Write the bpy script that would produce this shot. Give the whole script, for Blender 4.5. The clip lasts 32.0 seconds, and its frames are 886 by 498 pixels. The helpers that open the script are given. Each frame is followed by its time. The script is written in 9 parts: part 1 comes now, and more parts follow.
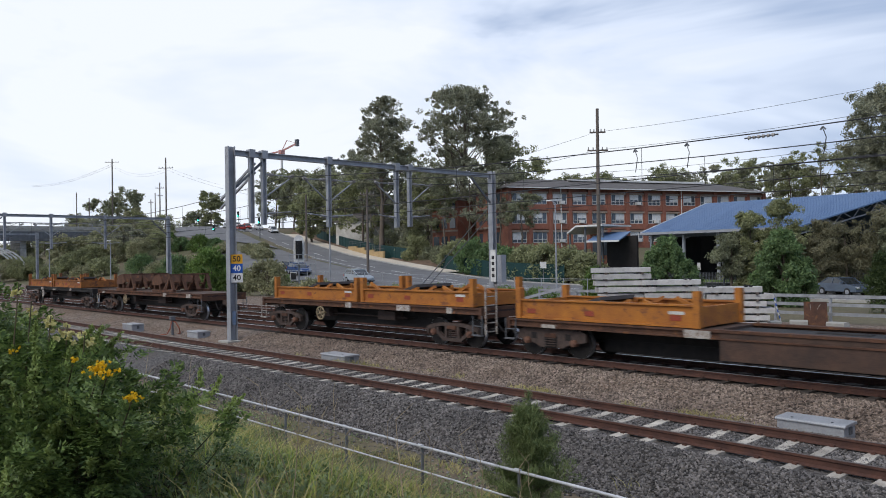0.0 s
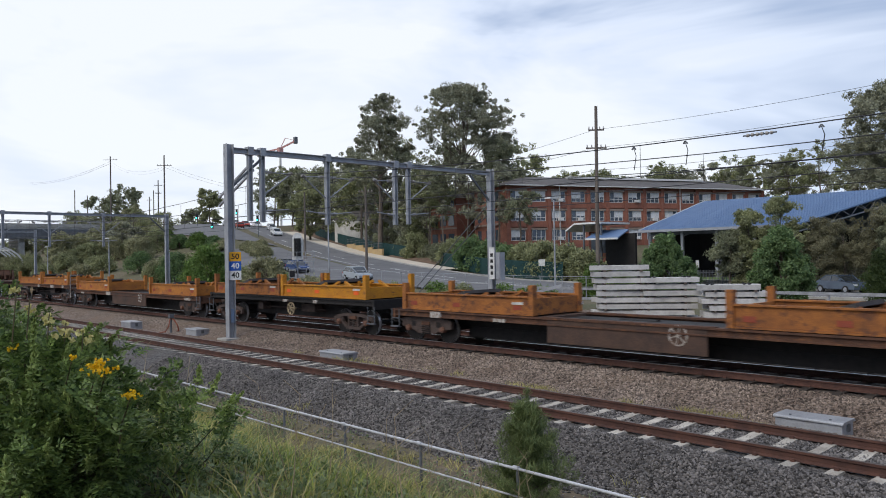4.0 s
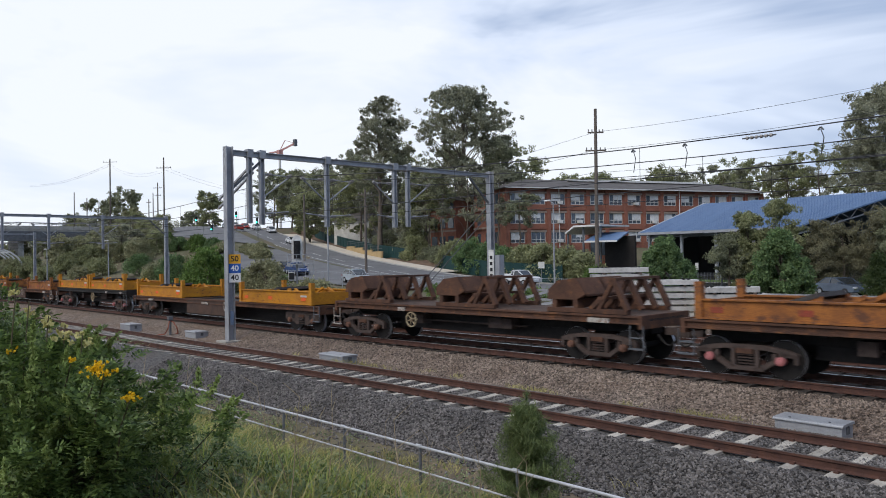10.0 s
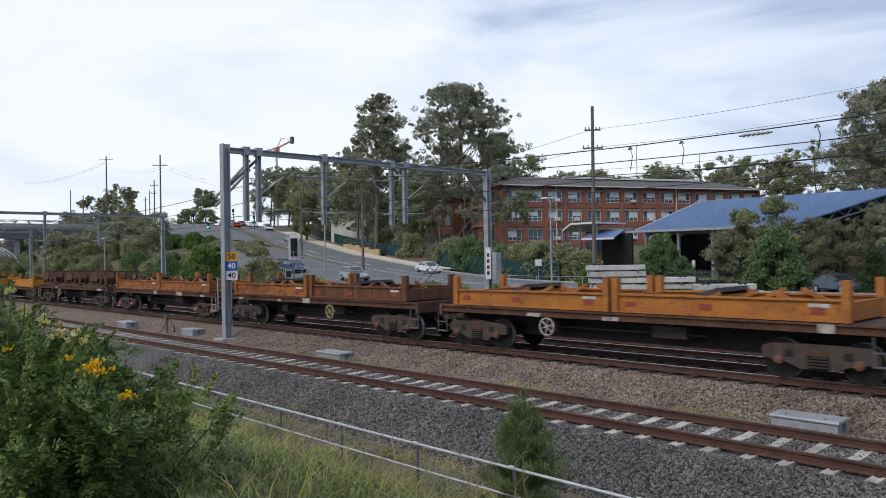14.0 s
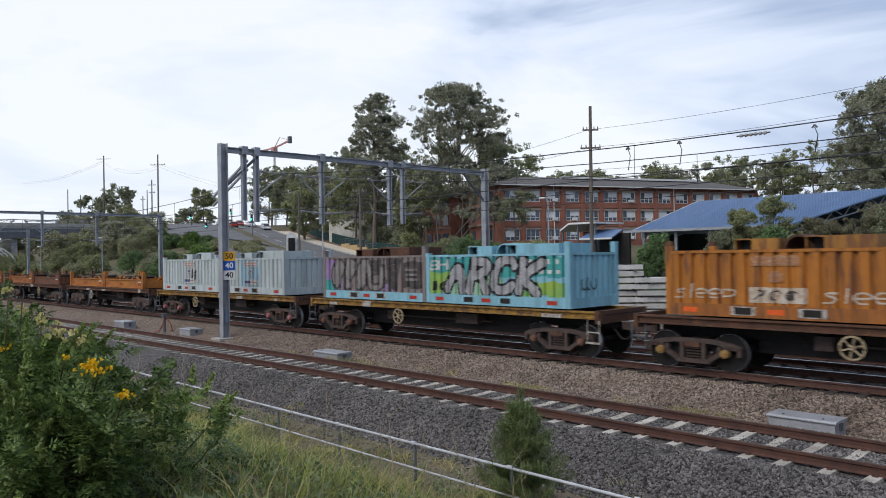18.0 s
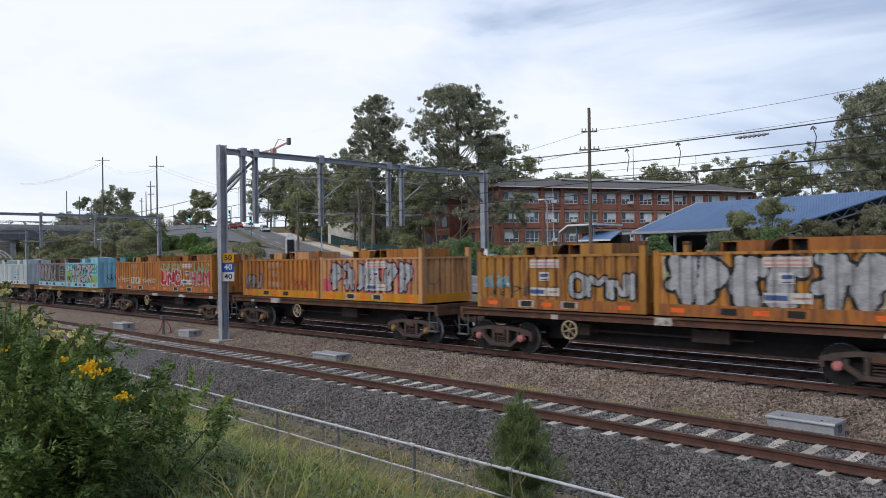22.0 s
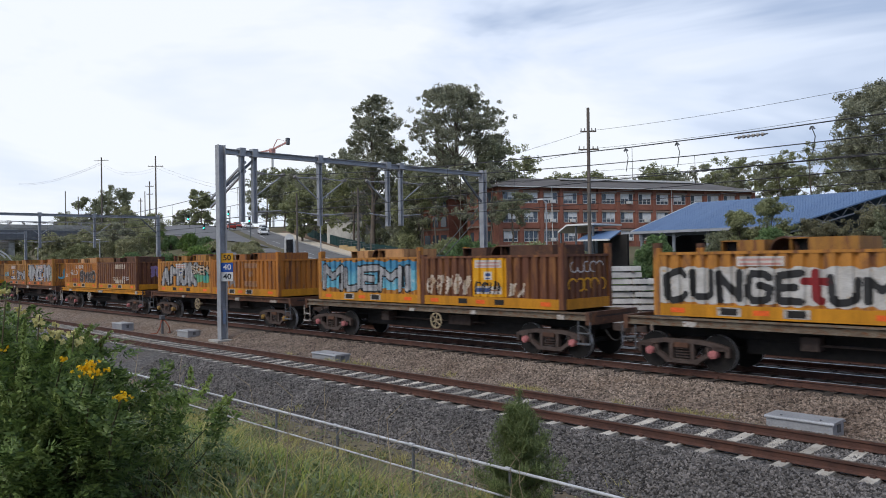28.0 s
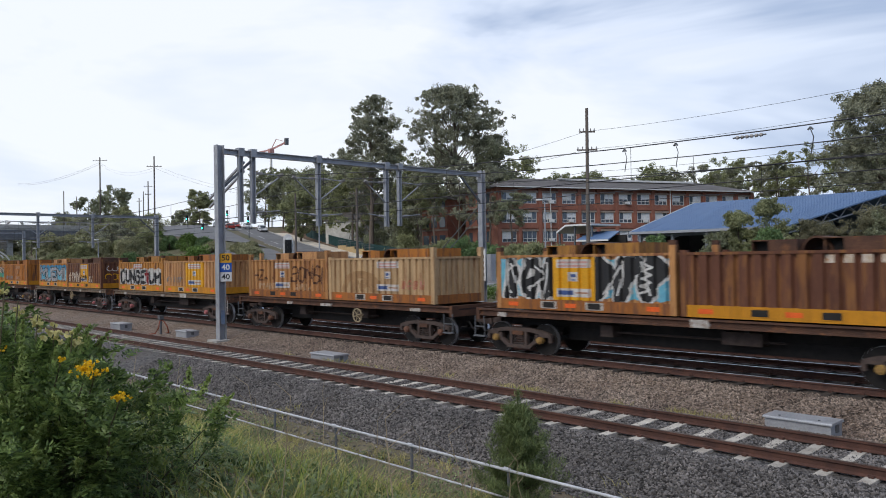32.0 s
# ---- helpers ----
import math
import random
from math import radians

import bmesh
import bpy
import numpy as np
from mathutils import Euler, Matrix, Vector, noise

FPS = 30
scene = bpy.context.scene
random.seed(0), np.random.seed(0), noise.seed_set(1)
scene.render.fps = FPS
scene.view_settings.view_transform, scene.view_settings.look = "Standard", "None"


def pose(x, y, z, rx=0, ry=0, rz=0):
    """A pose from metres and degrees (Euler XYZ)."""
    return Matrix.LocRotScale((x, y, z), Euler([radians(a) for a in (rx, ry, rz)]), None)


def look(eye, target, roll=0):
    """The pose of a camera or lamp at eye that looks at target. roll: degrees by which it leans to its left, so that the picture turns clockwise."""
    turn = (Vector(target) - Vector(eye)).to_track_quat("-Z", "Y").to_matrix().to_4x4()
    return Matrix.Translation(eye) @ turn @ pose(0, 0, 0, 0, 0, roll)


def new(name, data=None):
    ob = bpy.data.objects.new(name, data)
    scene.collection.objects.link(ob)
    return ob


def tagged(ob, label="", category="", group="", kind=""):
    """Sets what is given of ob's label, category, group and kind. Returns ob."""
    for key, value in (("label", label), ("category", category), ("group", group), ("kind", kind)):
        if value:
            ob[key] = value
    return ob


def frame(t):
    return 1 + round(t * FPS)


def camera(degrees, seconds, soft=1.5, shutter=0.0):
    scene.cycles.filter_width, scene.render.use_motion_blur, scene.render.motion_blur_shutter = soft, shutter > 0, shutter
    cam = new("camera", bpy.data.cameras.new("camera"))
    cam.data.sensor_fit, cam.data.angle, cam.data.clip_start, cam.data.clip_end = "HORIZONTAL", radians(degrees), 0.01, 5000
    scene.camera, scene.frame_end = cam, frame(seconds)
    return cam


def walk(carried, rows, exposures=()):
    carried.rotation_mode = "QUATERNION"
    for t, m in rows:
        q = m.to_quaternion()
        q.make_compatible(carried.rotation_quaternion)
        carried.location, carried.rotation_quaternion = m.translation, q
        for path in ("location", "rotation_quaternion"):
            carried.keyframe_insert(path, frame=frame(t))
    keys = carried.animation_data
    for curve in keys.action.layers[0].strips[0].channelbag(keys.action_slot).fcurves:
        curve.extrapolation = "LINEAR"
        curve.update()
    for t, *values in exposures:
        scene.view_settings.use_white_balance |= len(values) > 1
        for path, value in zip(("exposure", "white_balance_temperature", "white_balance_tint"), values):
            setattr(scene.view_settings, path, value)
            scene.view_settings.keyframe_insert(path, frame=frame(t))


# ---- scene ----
# Axes: x runs along the railway (trains leave towards -x), y away from the camera, z up from the near rails.
EYE = Vector((0.0, 0.0, 3.145))
VIEW = [  # seconds, heading, tilt, lean in degrees
    (0, -46.90, 0.71, -0.97), (0.5, -46.90, 0.68, -0.99), (1, -46.91, 0.65, -1.00), (1.5, -46.90, 0.60, -0.99),
    (2, -46.87, 0.56, -0.97), (2.5, -46.85, 0.54, -0.96), (3, -46.83, 0.53, -0.97), (3.5, -46.81, 0.52, -0.97),
    (5.5, -46.77, 0.60, -0.96), (6, -46.75, 0.63, -0.95), (6.5, -46.73, 0.66, -0.95), (7, -46.70, 0.68, -0.95),
    (7.5, -46.68, 0.68, -0.95), (8, -46.67, 0.69, -0.94), (8.5, -46.68, 0.70, -0.93), (9, -46.71, 0.72, -0.94),
    (9.5, -46.75, 0.73, -0.95), (10, -46.76, 0.71, -0.95), (10.5, -46.75, 0.69, -0.94), (11, -46.72, 0.66, -0.94),
    (11.5, -46.69, 0.62, -0.95), (12, -46.67, 0.60, -0.96), (12.5, -46.62, 0.59, -0.96), (13, -46.60, 0.58, -0.97),
    (13.5, -46.58, 0.55, -0.98), (14, -46.54, 0.52, -0.98), (14.5, -46.52, 0.51, -0.97), (16.5, -46.53, 0.51, -0.97),
    (17, -46.49, 0.50, -0.96), (17.5, -46.43, 0.49, -0.95), (18, -46.38, 0.50, -0.94), (18.5, -46.36, 0.51, -0.94),
    (19, -46.35, 0.54, -0.95), (19.5, -46.33, 0.57, -0.94), (20, -46.32, 0.60, -0.93), (20.5, -46.32, 0.61, -0.93),
    (21, -46.32, 0.61, -0.92), (21.5, -46.31, 0.62, -0.93), (22, -46.30, 0.62, -0.94), (22.5, -46.29, 0.60, -0.94),
    (23, -46.28, 0.57, -0.94), (23.5, -46.25, 0.55, -0.94), (24, -46.20, 0.55, -0.95), (24.5, -46.17, 0.55, -0.97),
    (25, -46.15, 0.57, -0.97), (25.5, -46.13, 0.57, -0.98), (27.5, -46.23, 0.61, -0.97), (28, -46.23, 0.61, -0.97),
    (28.5, -46.22, 0.59, -0.97), (29, -46.21, 0.60, -0.96), (29.5, -46.18, 0.61, -0.95), (30, -46.15, 0.62, -0.95),
    (30.5, -46.13, 0.64, -0.95), (31, -46.13, 0.65, -0.95), (31.5, -46.13, 0.64, -0.95), (32, -46.13, 0.63, -0.94),
]


def aim(heading, tilt, lean):
    a, b = radians(heading), radians(tilt)
    way = Vector((math.sin(a) * math.cos(b), math.cos(a) * math.cos(b), math.sin(b)))
    return look(EYE, EYE + way, lean)


cam = camera(60.49, 32.0, soft=0.95, shutter=0.28)
walk(cam, [(t, aim(a, b, c)) for t, a, b, c in VIEW])

# ---- sky and sun ----
world = bpy.data.worlds.new("sky")
scene.world = world
world.use_nodes = True
wn, wl = world.node_tree.nodes, world.node_tree.links
wn.clear()
w_out = wn.new("ShaderNodeOutputWorld")
w_sky = wn.new("ShaderNodeTexSky")
w_sky.sky_type, w_sky.sun_disc = "NISHITA", False
w_sky.sun_elevation, w_sky.sun_rotation = radians(48), radians(200)
w_bg = wn.new("ShaderNodeBackground")
w_bg.inputs["Strength"].default_value = 0.10
wl.new(w_sky.outputs[0], w_bg.inputs["Color"])
w_tc = wn.new("ShaderNodeTexCoord")
w_map = wn.new("ShaderNodeMapping")
w_map.inputs["Scale"].default_value = (1.0, 1.0, 3.4)
w_map.inputs["Location"].default_value = (0.37, 0.15, 0.1)
wl.new(w_tc.outputs["Generated"], w_map.inputs["Vector"])
w_n = wn.new("ShaderNodeTexNoise")
w_n.inputs["Scale"].default_value, w_n.inputs["Detail"].default_value = 1.8, 5.0
w_n.inputs["Roughness"].default_value, w_n.inputs["Distortion"].default_value = 0.56, 0.5
wl.new(w_map.outputs[0], w_n.inputs["Vector"])
w_r = wn.new("ShaderNodeValToRGB")
w_r.color_ramp.elements[0].position, w_r.color_ramp.elements[1].position = 0.34, 0.66
w_r.color_ramp.elements[0].color = (0.36, 0.46, 0.66, 1)
w_r.color_ramp.elements[1].color = (0.885, 0.925, 0.985, 1)
w_r.color_ramp.elements.new(0.50).color = (0.70, 0.785, 0.95, 1)
# the cloud is thinner, and brighter, towards -x
w_sep = wn.new("ShaderNodeSeparateXYZ")
wl.new(w_tc.outputs["Generated"], w_sep.inputs[0])
w_tilt = wn.new("ShaderNodeMath")
w_tilt.operation = "MULTIPLY_ADD"
w_tilt.inputs[1].default_value, w_tilt.inputs[2].default_value = -0.40, -0.215
wl.new(w_sep.outputs[0], w_tilt.inputs[0])
w_sum = wn.new("ShaderNodeMath")
wl.new(w_n.outputs[0], w_sum.inputs[0])
wl.new(w_tilt.outputs[0], w_sum.inputs[1])
wl.new(w_sum.outputs[0], w_r.inputs[0])
w_cl = wn.new("ShaderNodeBackground")
w_cl.inputs["Strength"].default_value = 1.12
wl.new(w_r.outputs[0], w_cl.inputs["Color"])
w_mix = wn.new("ShaderNodeMixShader")
w_mix.inputs[0].default_value = 0.9
wl.new(w_bg.outputs[0], w_mix.inputs[1])
wl.new(w_cl.outputs[0], w_mix.inputs[2])
wl.new(w_mix.outputs[0], w_out.inputs[0])

sun = new("sun", bpy.data.lights.new("sun", "SUN"))
sun.data.energy, sun.data.angle, sun.data.color = 1.9, radians(40), (1.0, 0.93, 0.84)
sun.matrix_world = look((-20, -40, 60), (-30, 20, 0))
scene.view_settings.exposure = 0.0

# ---- materials ----


def material(name, base, other=None, rough=0.8, metal=0.0, scale=3.0, fine=40.0, amount=0.5, bump=0.15, wear=None,
             wear_at=0.62, island=0.0, ob_var=0.0, spec=0.3, stretch=(1, 1, 1), bump_scale=None):
    """A procedural surface: base and other mixed by coarse noise, grain by fine noise, wear patches, bump."""
    m = bpy.data.materials.new(name)
    m.use_nodes = True
    n, l = m.node_tree.nodes, m.node_tree.links
    b = n["Principled BSDF"]
    b.inputs["Roughness"].default_value, b.inputs["Metallic"].default_value = rough, metal
    b.inputs["Specular IOR Level"].default_value = spec
    tc = n.new("ShaderNodeTexCoord")
    mp = n.new("ShaderNodeMapping")
    mp.inputs["Scale"].default_value = stretch
    l.new(tc.outputs["Object"], mp.inputs["Vector"])
    info = n.new("ShaderNodeObjectInfo")
    add = n.new("ShaderNodeVectorMath")
    add.operation = "MULTIPLY_ADD"
    comb = n.new("ShaderNodeCombineXYZ")
    l.new(info.outputs["Random"], comb.inputs[0])
    l.new(info.outputs["Random"], comb.inputs[1])
    add.inputs[1].default_value = (37.0, 53.0, 0.0)
    l.new(comb.outputs[0], add.inputs[0])
    l.new(mp.outputs[0], add.inputs[2])
    coarse, grain = n.new("ShaderNodeTexNoise"), n.new("ShaderNodeTexNoise")
    for t, s, d in ((coarse, scale, 5.0), (grain, fine, 3.0)):
        t.inputs["Scale"].default_value, t.inputs["Detail"].default_value = s, d
        t.inputs["Roughness"].default_value = 0.65
        l.new(add.outputs[0], t.inputs["Vector"])
    other = other or tuple(c * 0.6 for c in base)
    ramp = n.new("ShaderNodeValToRGB")
    ramp.color_ramp.elements[0].position, ramp.color_ramp.elements[1].position = 0.38, 0.66
    ramp.color_ramp.elements[0].color, ramp.color_ramp.elements[1].color = (*base, 1), (*other, 1)
    l.new(coarse.outputs[0], ramp.inputs[0])
    mix = n.new("ShaderNodeMix")
    mix.data_type, mix.blend_type = "RGBA", "MULTIPLY"
    mix.inputs[0].default_value = amount
    gr = n.new("ShaderNodeValToRGB")
    gr.color_ramp.elements[0].position, gr.color_ramp.elements[1].position = 0.3, 0.7
    gr.color_ramp.elements[0].color, gr.color_ramp.elements[1].color = (0.45, 0.45, 0.45, 1), (1.3, 1.3, 1.3, 1)
    l.new(grain.outputs[0], gr.inputs[0])
    l.new(ramp.outputs[0], mix.inputs[6])
    l.new(gr.outputs[0], mix.inputs[7])
    colour = mix.outputs[2]
    if wear:
        wn_ = n.new("ShaderNodeTexNoise")
        wn_.inputs["Scale"].default_value, wn_.inputs["Detail"].default_value = scale * 2.3, 8.0
        wn_.inputs["Roughness"].default_value = 0.7
        l.new(add.outputs[0], wn_.inputs["Vector"])
        wr = n.new("ShaderNodeValToRGB")
        wr.color_ramp.elements[0].position = max(0.0, wear_at - 0.05)
        wr.color_ramp.elements[1].position = min(1.0, wear_at + 0.05)
        l.new(wn_.outputs[0], wr.inputs[0])
        wm = n.new("ShaderNodeMix")
        wm.data_type = "RGBA"
        wm.inputs[7].default_value = (*wear, 1)
        l.new(wr.outputs[0], wm.inputs[0])
        l.new(colour, wm.inputs[6])
        colour = wm.outputs[2]
    if island or ob_var:
        hsv = n.new("ShaderNodeHueSaturation")
        mr = n.new("ShaderNodeMapRange")
        v = max(island, ob_var)
        mr.inputs[3].default_value, mr.inputs[4].default_value = 1 - v, 1 + v
        if island:
            geo = n.new("ShaderNodeNewGeometry")
            l.new(geo.outputs["Random Per Island"], mr.inputs[0])
        else:
            l.new(info.outputs["Random"], mr.inputs[0])
        l.new(mr.outputs[0], hsv.inputs["Value"])
        l.new(colour, hsv.inputs["Color"])
        colour = hsv.outputs[0]
    l.new(colour, b.inputs["Base Color"])
    if bump:
        bp = n.new("ShaderNodeBump")
        bp.inputs["Strength"].default_value, bp.inputs["Distance"].default_value = bump, bump_scale or 0.02
        l.new(grain.outputs[0], bp.inputs["Height"])
        l.new(bp.outputs[0], b.inputs["Normal"])
    return m


def gravel_material(name, low, high, tint, size):
    """Loose stone: one tone and height for each cell, patches of rust dust and dirt."""
    m = bpy.data.materials.new(name)
    m.use_nodes = True
    n, l = m.node_tree.nodes, m.node_tree.links
    b = n["Principled BSDF"]
    b.inputs["Roughness"].default_value, b.inputs["Specular IOR Level"].default_value = 0.9, 0.2
    tc = n.new("ShaderNodeTexCoord")
    vor = n.new("ShaderNodeTexVoronoi")
    vor.inputs["Scale"].default_value = 1.0 / size
    l.new(tc.outputs["Object"], vor.inputs["Vector"])
    sep = n.new("ShaderNodeSeparateColor")
    l.new(vor.outputs["Color"], sep.inputs[0])
    ramp = n.new("ShaderNodeValToRGB")
    ramp.color_ramp.elements[0].color, ramp.color_ramp.elements[1].color = (*low, 1), (*high, 1)
    l.new(sep.outputs[0], ramp.inputs[0])
    big = n.new("ShaderNodeTexNoise")
    big.inputs["Scale"].default_value, big.inputs["Detail"].default_value = 0.55, 6.0
    l.new(tc.outputs["Object"], big.inputs["Vector"])
    br = n.new("ShaderNodeValToRGB")
    br.color_ramp.elements[0].position, br.color_ramp.elements[1].position = 0.45, 0.72
    l.new(big.outputs[0], br.inputs[0])
    mix = n.new("ShaderNodeMix")
    mix.data_type = "RGBA"
    mix.inputs[7].default_value = (*tint, 1)
    half = n.new("ShaderNodeMath")
    half.operation = "MULTIPLY"
    half.inputs[1].default_value = 0.7
    l.new(br.outputs[0], half.inputs[0])
    l.new(half.outputs[0], mix.inputs[0])
    l.new(ramp.outputs[0], mix.inputs[6])
    l.new(mix.outputs[2], b.inputs["Base Color"])
    bp = n.new("ShaderNodeBump")
    bp.inputs["Strength"].default_value, bp.inputs["Distance"].default_value, bp.invert = 1.0, 0.05, True
    l.new(vor.outputs["Distance"], bp.inputs["Height"])
    l.new(bp.outputs[0], b.inputs["Normal"])
    return m


def leaf_material(name, dark, light, rough=0.55, thin=0.4):
    m = bpy.data.materials.new(name)
    m.use_nodes = True
    n, l = m.node_tree.nodes, m.node_tree.links
    b = n["Principled BSDF"]
    b.inputs["Roughness"].default_value, b.inputs["Specular IOR Level"].default_value = rough, 0.3
    geo = n.new("ShaderNodeNewGeometry")
    ramp = n.new("ShaderNodeValToRGB")
    ramp.color_ramp.elements[0].color, ramp.color_ramp.elements[1].color = (*dark, 1), (*light, 1)
    l.new(geo.outputs["Random Per Island"], ramp.inputs[0])
    tc = n.new("ShaderNodeTexCoord")
    big = n.new("ShaderNodeTexNoise")
    big.inputs["Scale"].default_value, big.inputs["Detail"].default_value = 0.5, 3.0
    l.new(tc.outputs["Object"], big.inputs["Vector"])
    mr = n.new("ShaderNodeMapRange")
    mr.inputs[1].default_value, mr.inputs[2].default_value = 0.3, 0.7
    mr.inputs[3].default_value, mr.inputs[4].default_value = 0.7, 1.35
    l.new(big.outputs[0], mr.inputs[0])
    hsv = n.new("ShaderNodeHueSaturation")
    l.new(mr.outputs[0], hsv.inputs["Value"])
    l.new(ramp.outputs[0], hsv.inputs["Color"])
    l.new(hsv.outputs[0], b.inputs["Base Color"])
    tr = n.new("ShaderNodeBsdfTranslucent")
    l.new(hsv.outputs[0], tr.inputs[0])
    mx = n.new("ShaderNodeMixShader")
    mx.inputs[0].default_value = thin
    l.new(b.outputs[0], mx.inputs[1])
    l.new(tr.outputs[0], mx.inputs[2])
    l.new(mx.outputs[0], n["Material Output"].inputs[0])
    return m


def glow_material(name, colour, strength):
    m = bpy.data.materials.new(name)
    m.use_nodes = True
    b = m.node_tree.nodes["Principled BSDF"]
    b.inputs["Base Color"].default_value = (*colour, 1)
    b.inputs["Emission Color"].default_value = (*colour, 1)
    b.inputs["Emission Strength"].default_value = strength
    return m


def glass_material(name, colour, rough=0.06):
    m = bpy.data.materials.new(name)
    m.use_nodes = True
    b = m.node_tree.nodes["Principled BSDF"]
    b.inputs["Base Color"].default_value = (*colour, 1)
    b.inputs["Roughness"].default_value, b.inputs["Specular IOR Level"].default_value = rough, 0.8
    return m


RUST = (0.10, 0.045, 0.025)
BALLAST_OLD = gravel_material("old_ballast", (0.06, 0.046, 0.037), (0.34, 0.27, 0.22), (0.19, 0.125, 0.085), 0.056)
# oily stone, its colour darkened further for the shade under the wagons
BALLAST_OILY_SHADE = gravel_material("oily_shaded_ballast", (0.03, 0.026, 0.024), (0.15, 0.125, 0.105), (0.07, 0.05, 0.04), 0.055)
OLD_TIE = material("old_timber_sleeper", (0.06, 0.048, 0.04), (0.035, 0.03, 0.027), 0.95, scale=3, fine=40)
BALLAST_NEW = gravel_material("new_ballast", (0.035, 0.034, 0.036), (0.185, 0.175, 0.17), (0.105, 0.088, 0.075), 0.05)
STONE_OLD = material("old_stone", (0.27, 0.215, 0.175), (0.14, 0.105, 0.085), 0.9, scale=0.8, fine=60, island=0.75, bump=0)
STONE_NEW = material("new_stone", (0.15, 0.138, 0.132), (0.085, 0.079, 0.077), 0.9, scale=0.8, fine=60, island=0.85, bump=0)
EARTH = material("earth", (0.16, 0.125, 0.085), (0.10, 0.10, 0.05), 0.95, scale=0.25, fine=6, bump=0.5, bump_scale=0.1)
GRASSY = material("grassy_earth", (0.10, 0.10, 0.05), (0.15, 0.12, 0.08), 0.95, scale=0.12, fine=4, bump=0.6, bump_scale=0.15)
ASPHALT = material("asphalt", (0.165, 0.165, 0.17), (0.125, 0.125, 0.13), 0.9, scale=0.3, fine=30, amount=0.3)
CONCRETE = material("concrete", (0.42, 0.41, 0.38), (0.30, 0.29, 0.27), 0.85, scale=1.2, fine=45, amount=0.4)
SLEEPER = material("sleeper_concrete", (0.50, 0.46, 0.40), (0.29, 0.255, 0.215), 0.9, scale=2.5, fine=50, amount=0.5, ob_var=0.3)
RAIL = material("rail_rust", (0.105, 0.05, 0.037), (0.06, 0.032, 0.027), 0.8, scale=4, fine=70)
RAILTOP = material("rail_running_face", (0.16, 0.12, 0.10), (0.11, 0.075, 0.06), 0.45, metal=0.6, scale=4, fine=70)
SHINY = material("polished_steel", (0.78, 0.79, 0.83), (0.62, 0.63, 0.67), 0.33, metal=0.85, scale=5, fine=60, amount=0.2)
GALV = material("galvanised_steel", (0.38, 0.395, 0.42), (0.28, 0.29, 0.315), 0.55, metal=0.35, scale=1.5, fine=30, amount=0.3)
GALV_DARK = material("weathered_steel", (0.15, 0.16, 0.175), (0.10, 0.105, 0.115), 0.6, metal=0.3, scale=1.5, fine=30, amount=0.3)
WIRE = material("wire", (0.05, 0.05, 0.055), (0.03, 0.03, 0.035), 0.6, bump=0)
IRON = material("bogie_iron", (0.085, 0.062, 0.054), (0.05, 0.037, 0.033), 0.75, scale=6, fine=60, wear=(0.10, 0.055, 0.038))
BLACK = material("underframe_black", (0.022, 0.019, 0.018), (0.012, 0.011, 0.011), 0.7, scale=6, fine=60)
WHITE = material("white_paint", (0.72, 0.72, 0.70), (0.55, 0.54, 0.52), 0.6, scale=3, fine=40, amount=0.3)
WOODPOLE = material("weathered_pole_timber", (0.17, 0.145, 0.125), (0.10, 0.085, 0.075), 0.9, scale=1, fine=25, stretch=(4, 4, 0.3))
BARK = material("gum_bark", (0.17, 0.14, 0.11), (0.09, 0.072, 0.06), 0.9, scale=1.2, fine=15, stretch=(2, 2, 0.5))
BRICK = material("red_brick", (0.335, 0.14, 0.095), (0.235, 0.10, 0.072), 0.85, scale=0.6, fine=9, amount=0.5)

# ---- mesh helpers ----


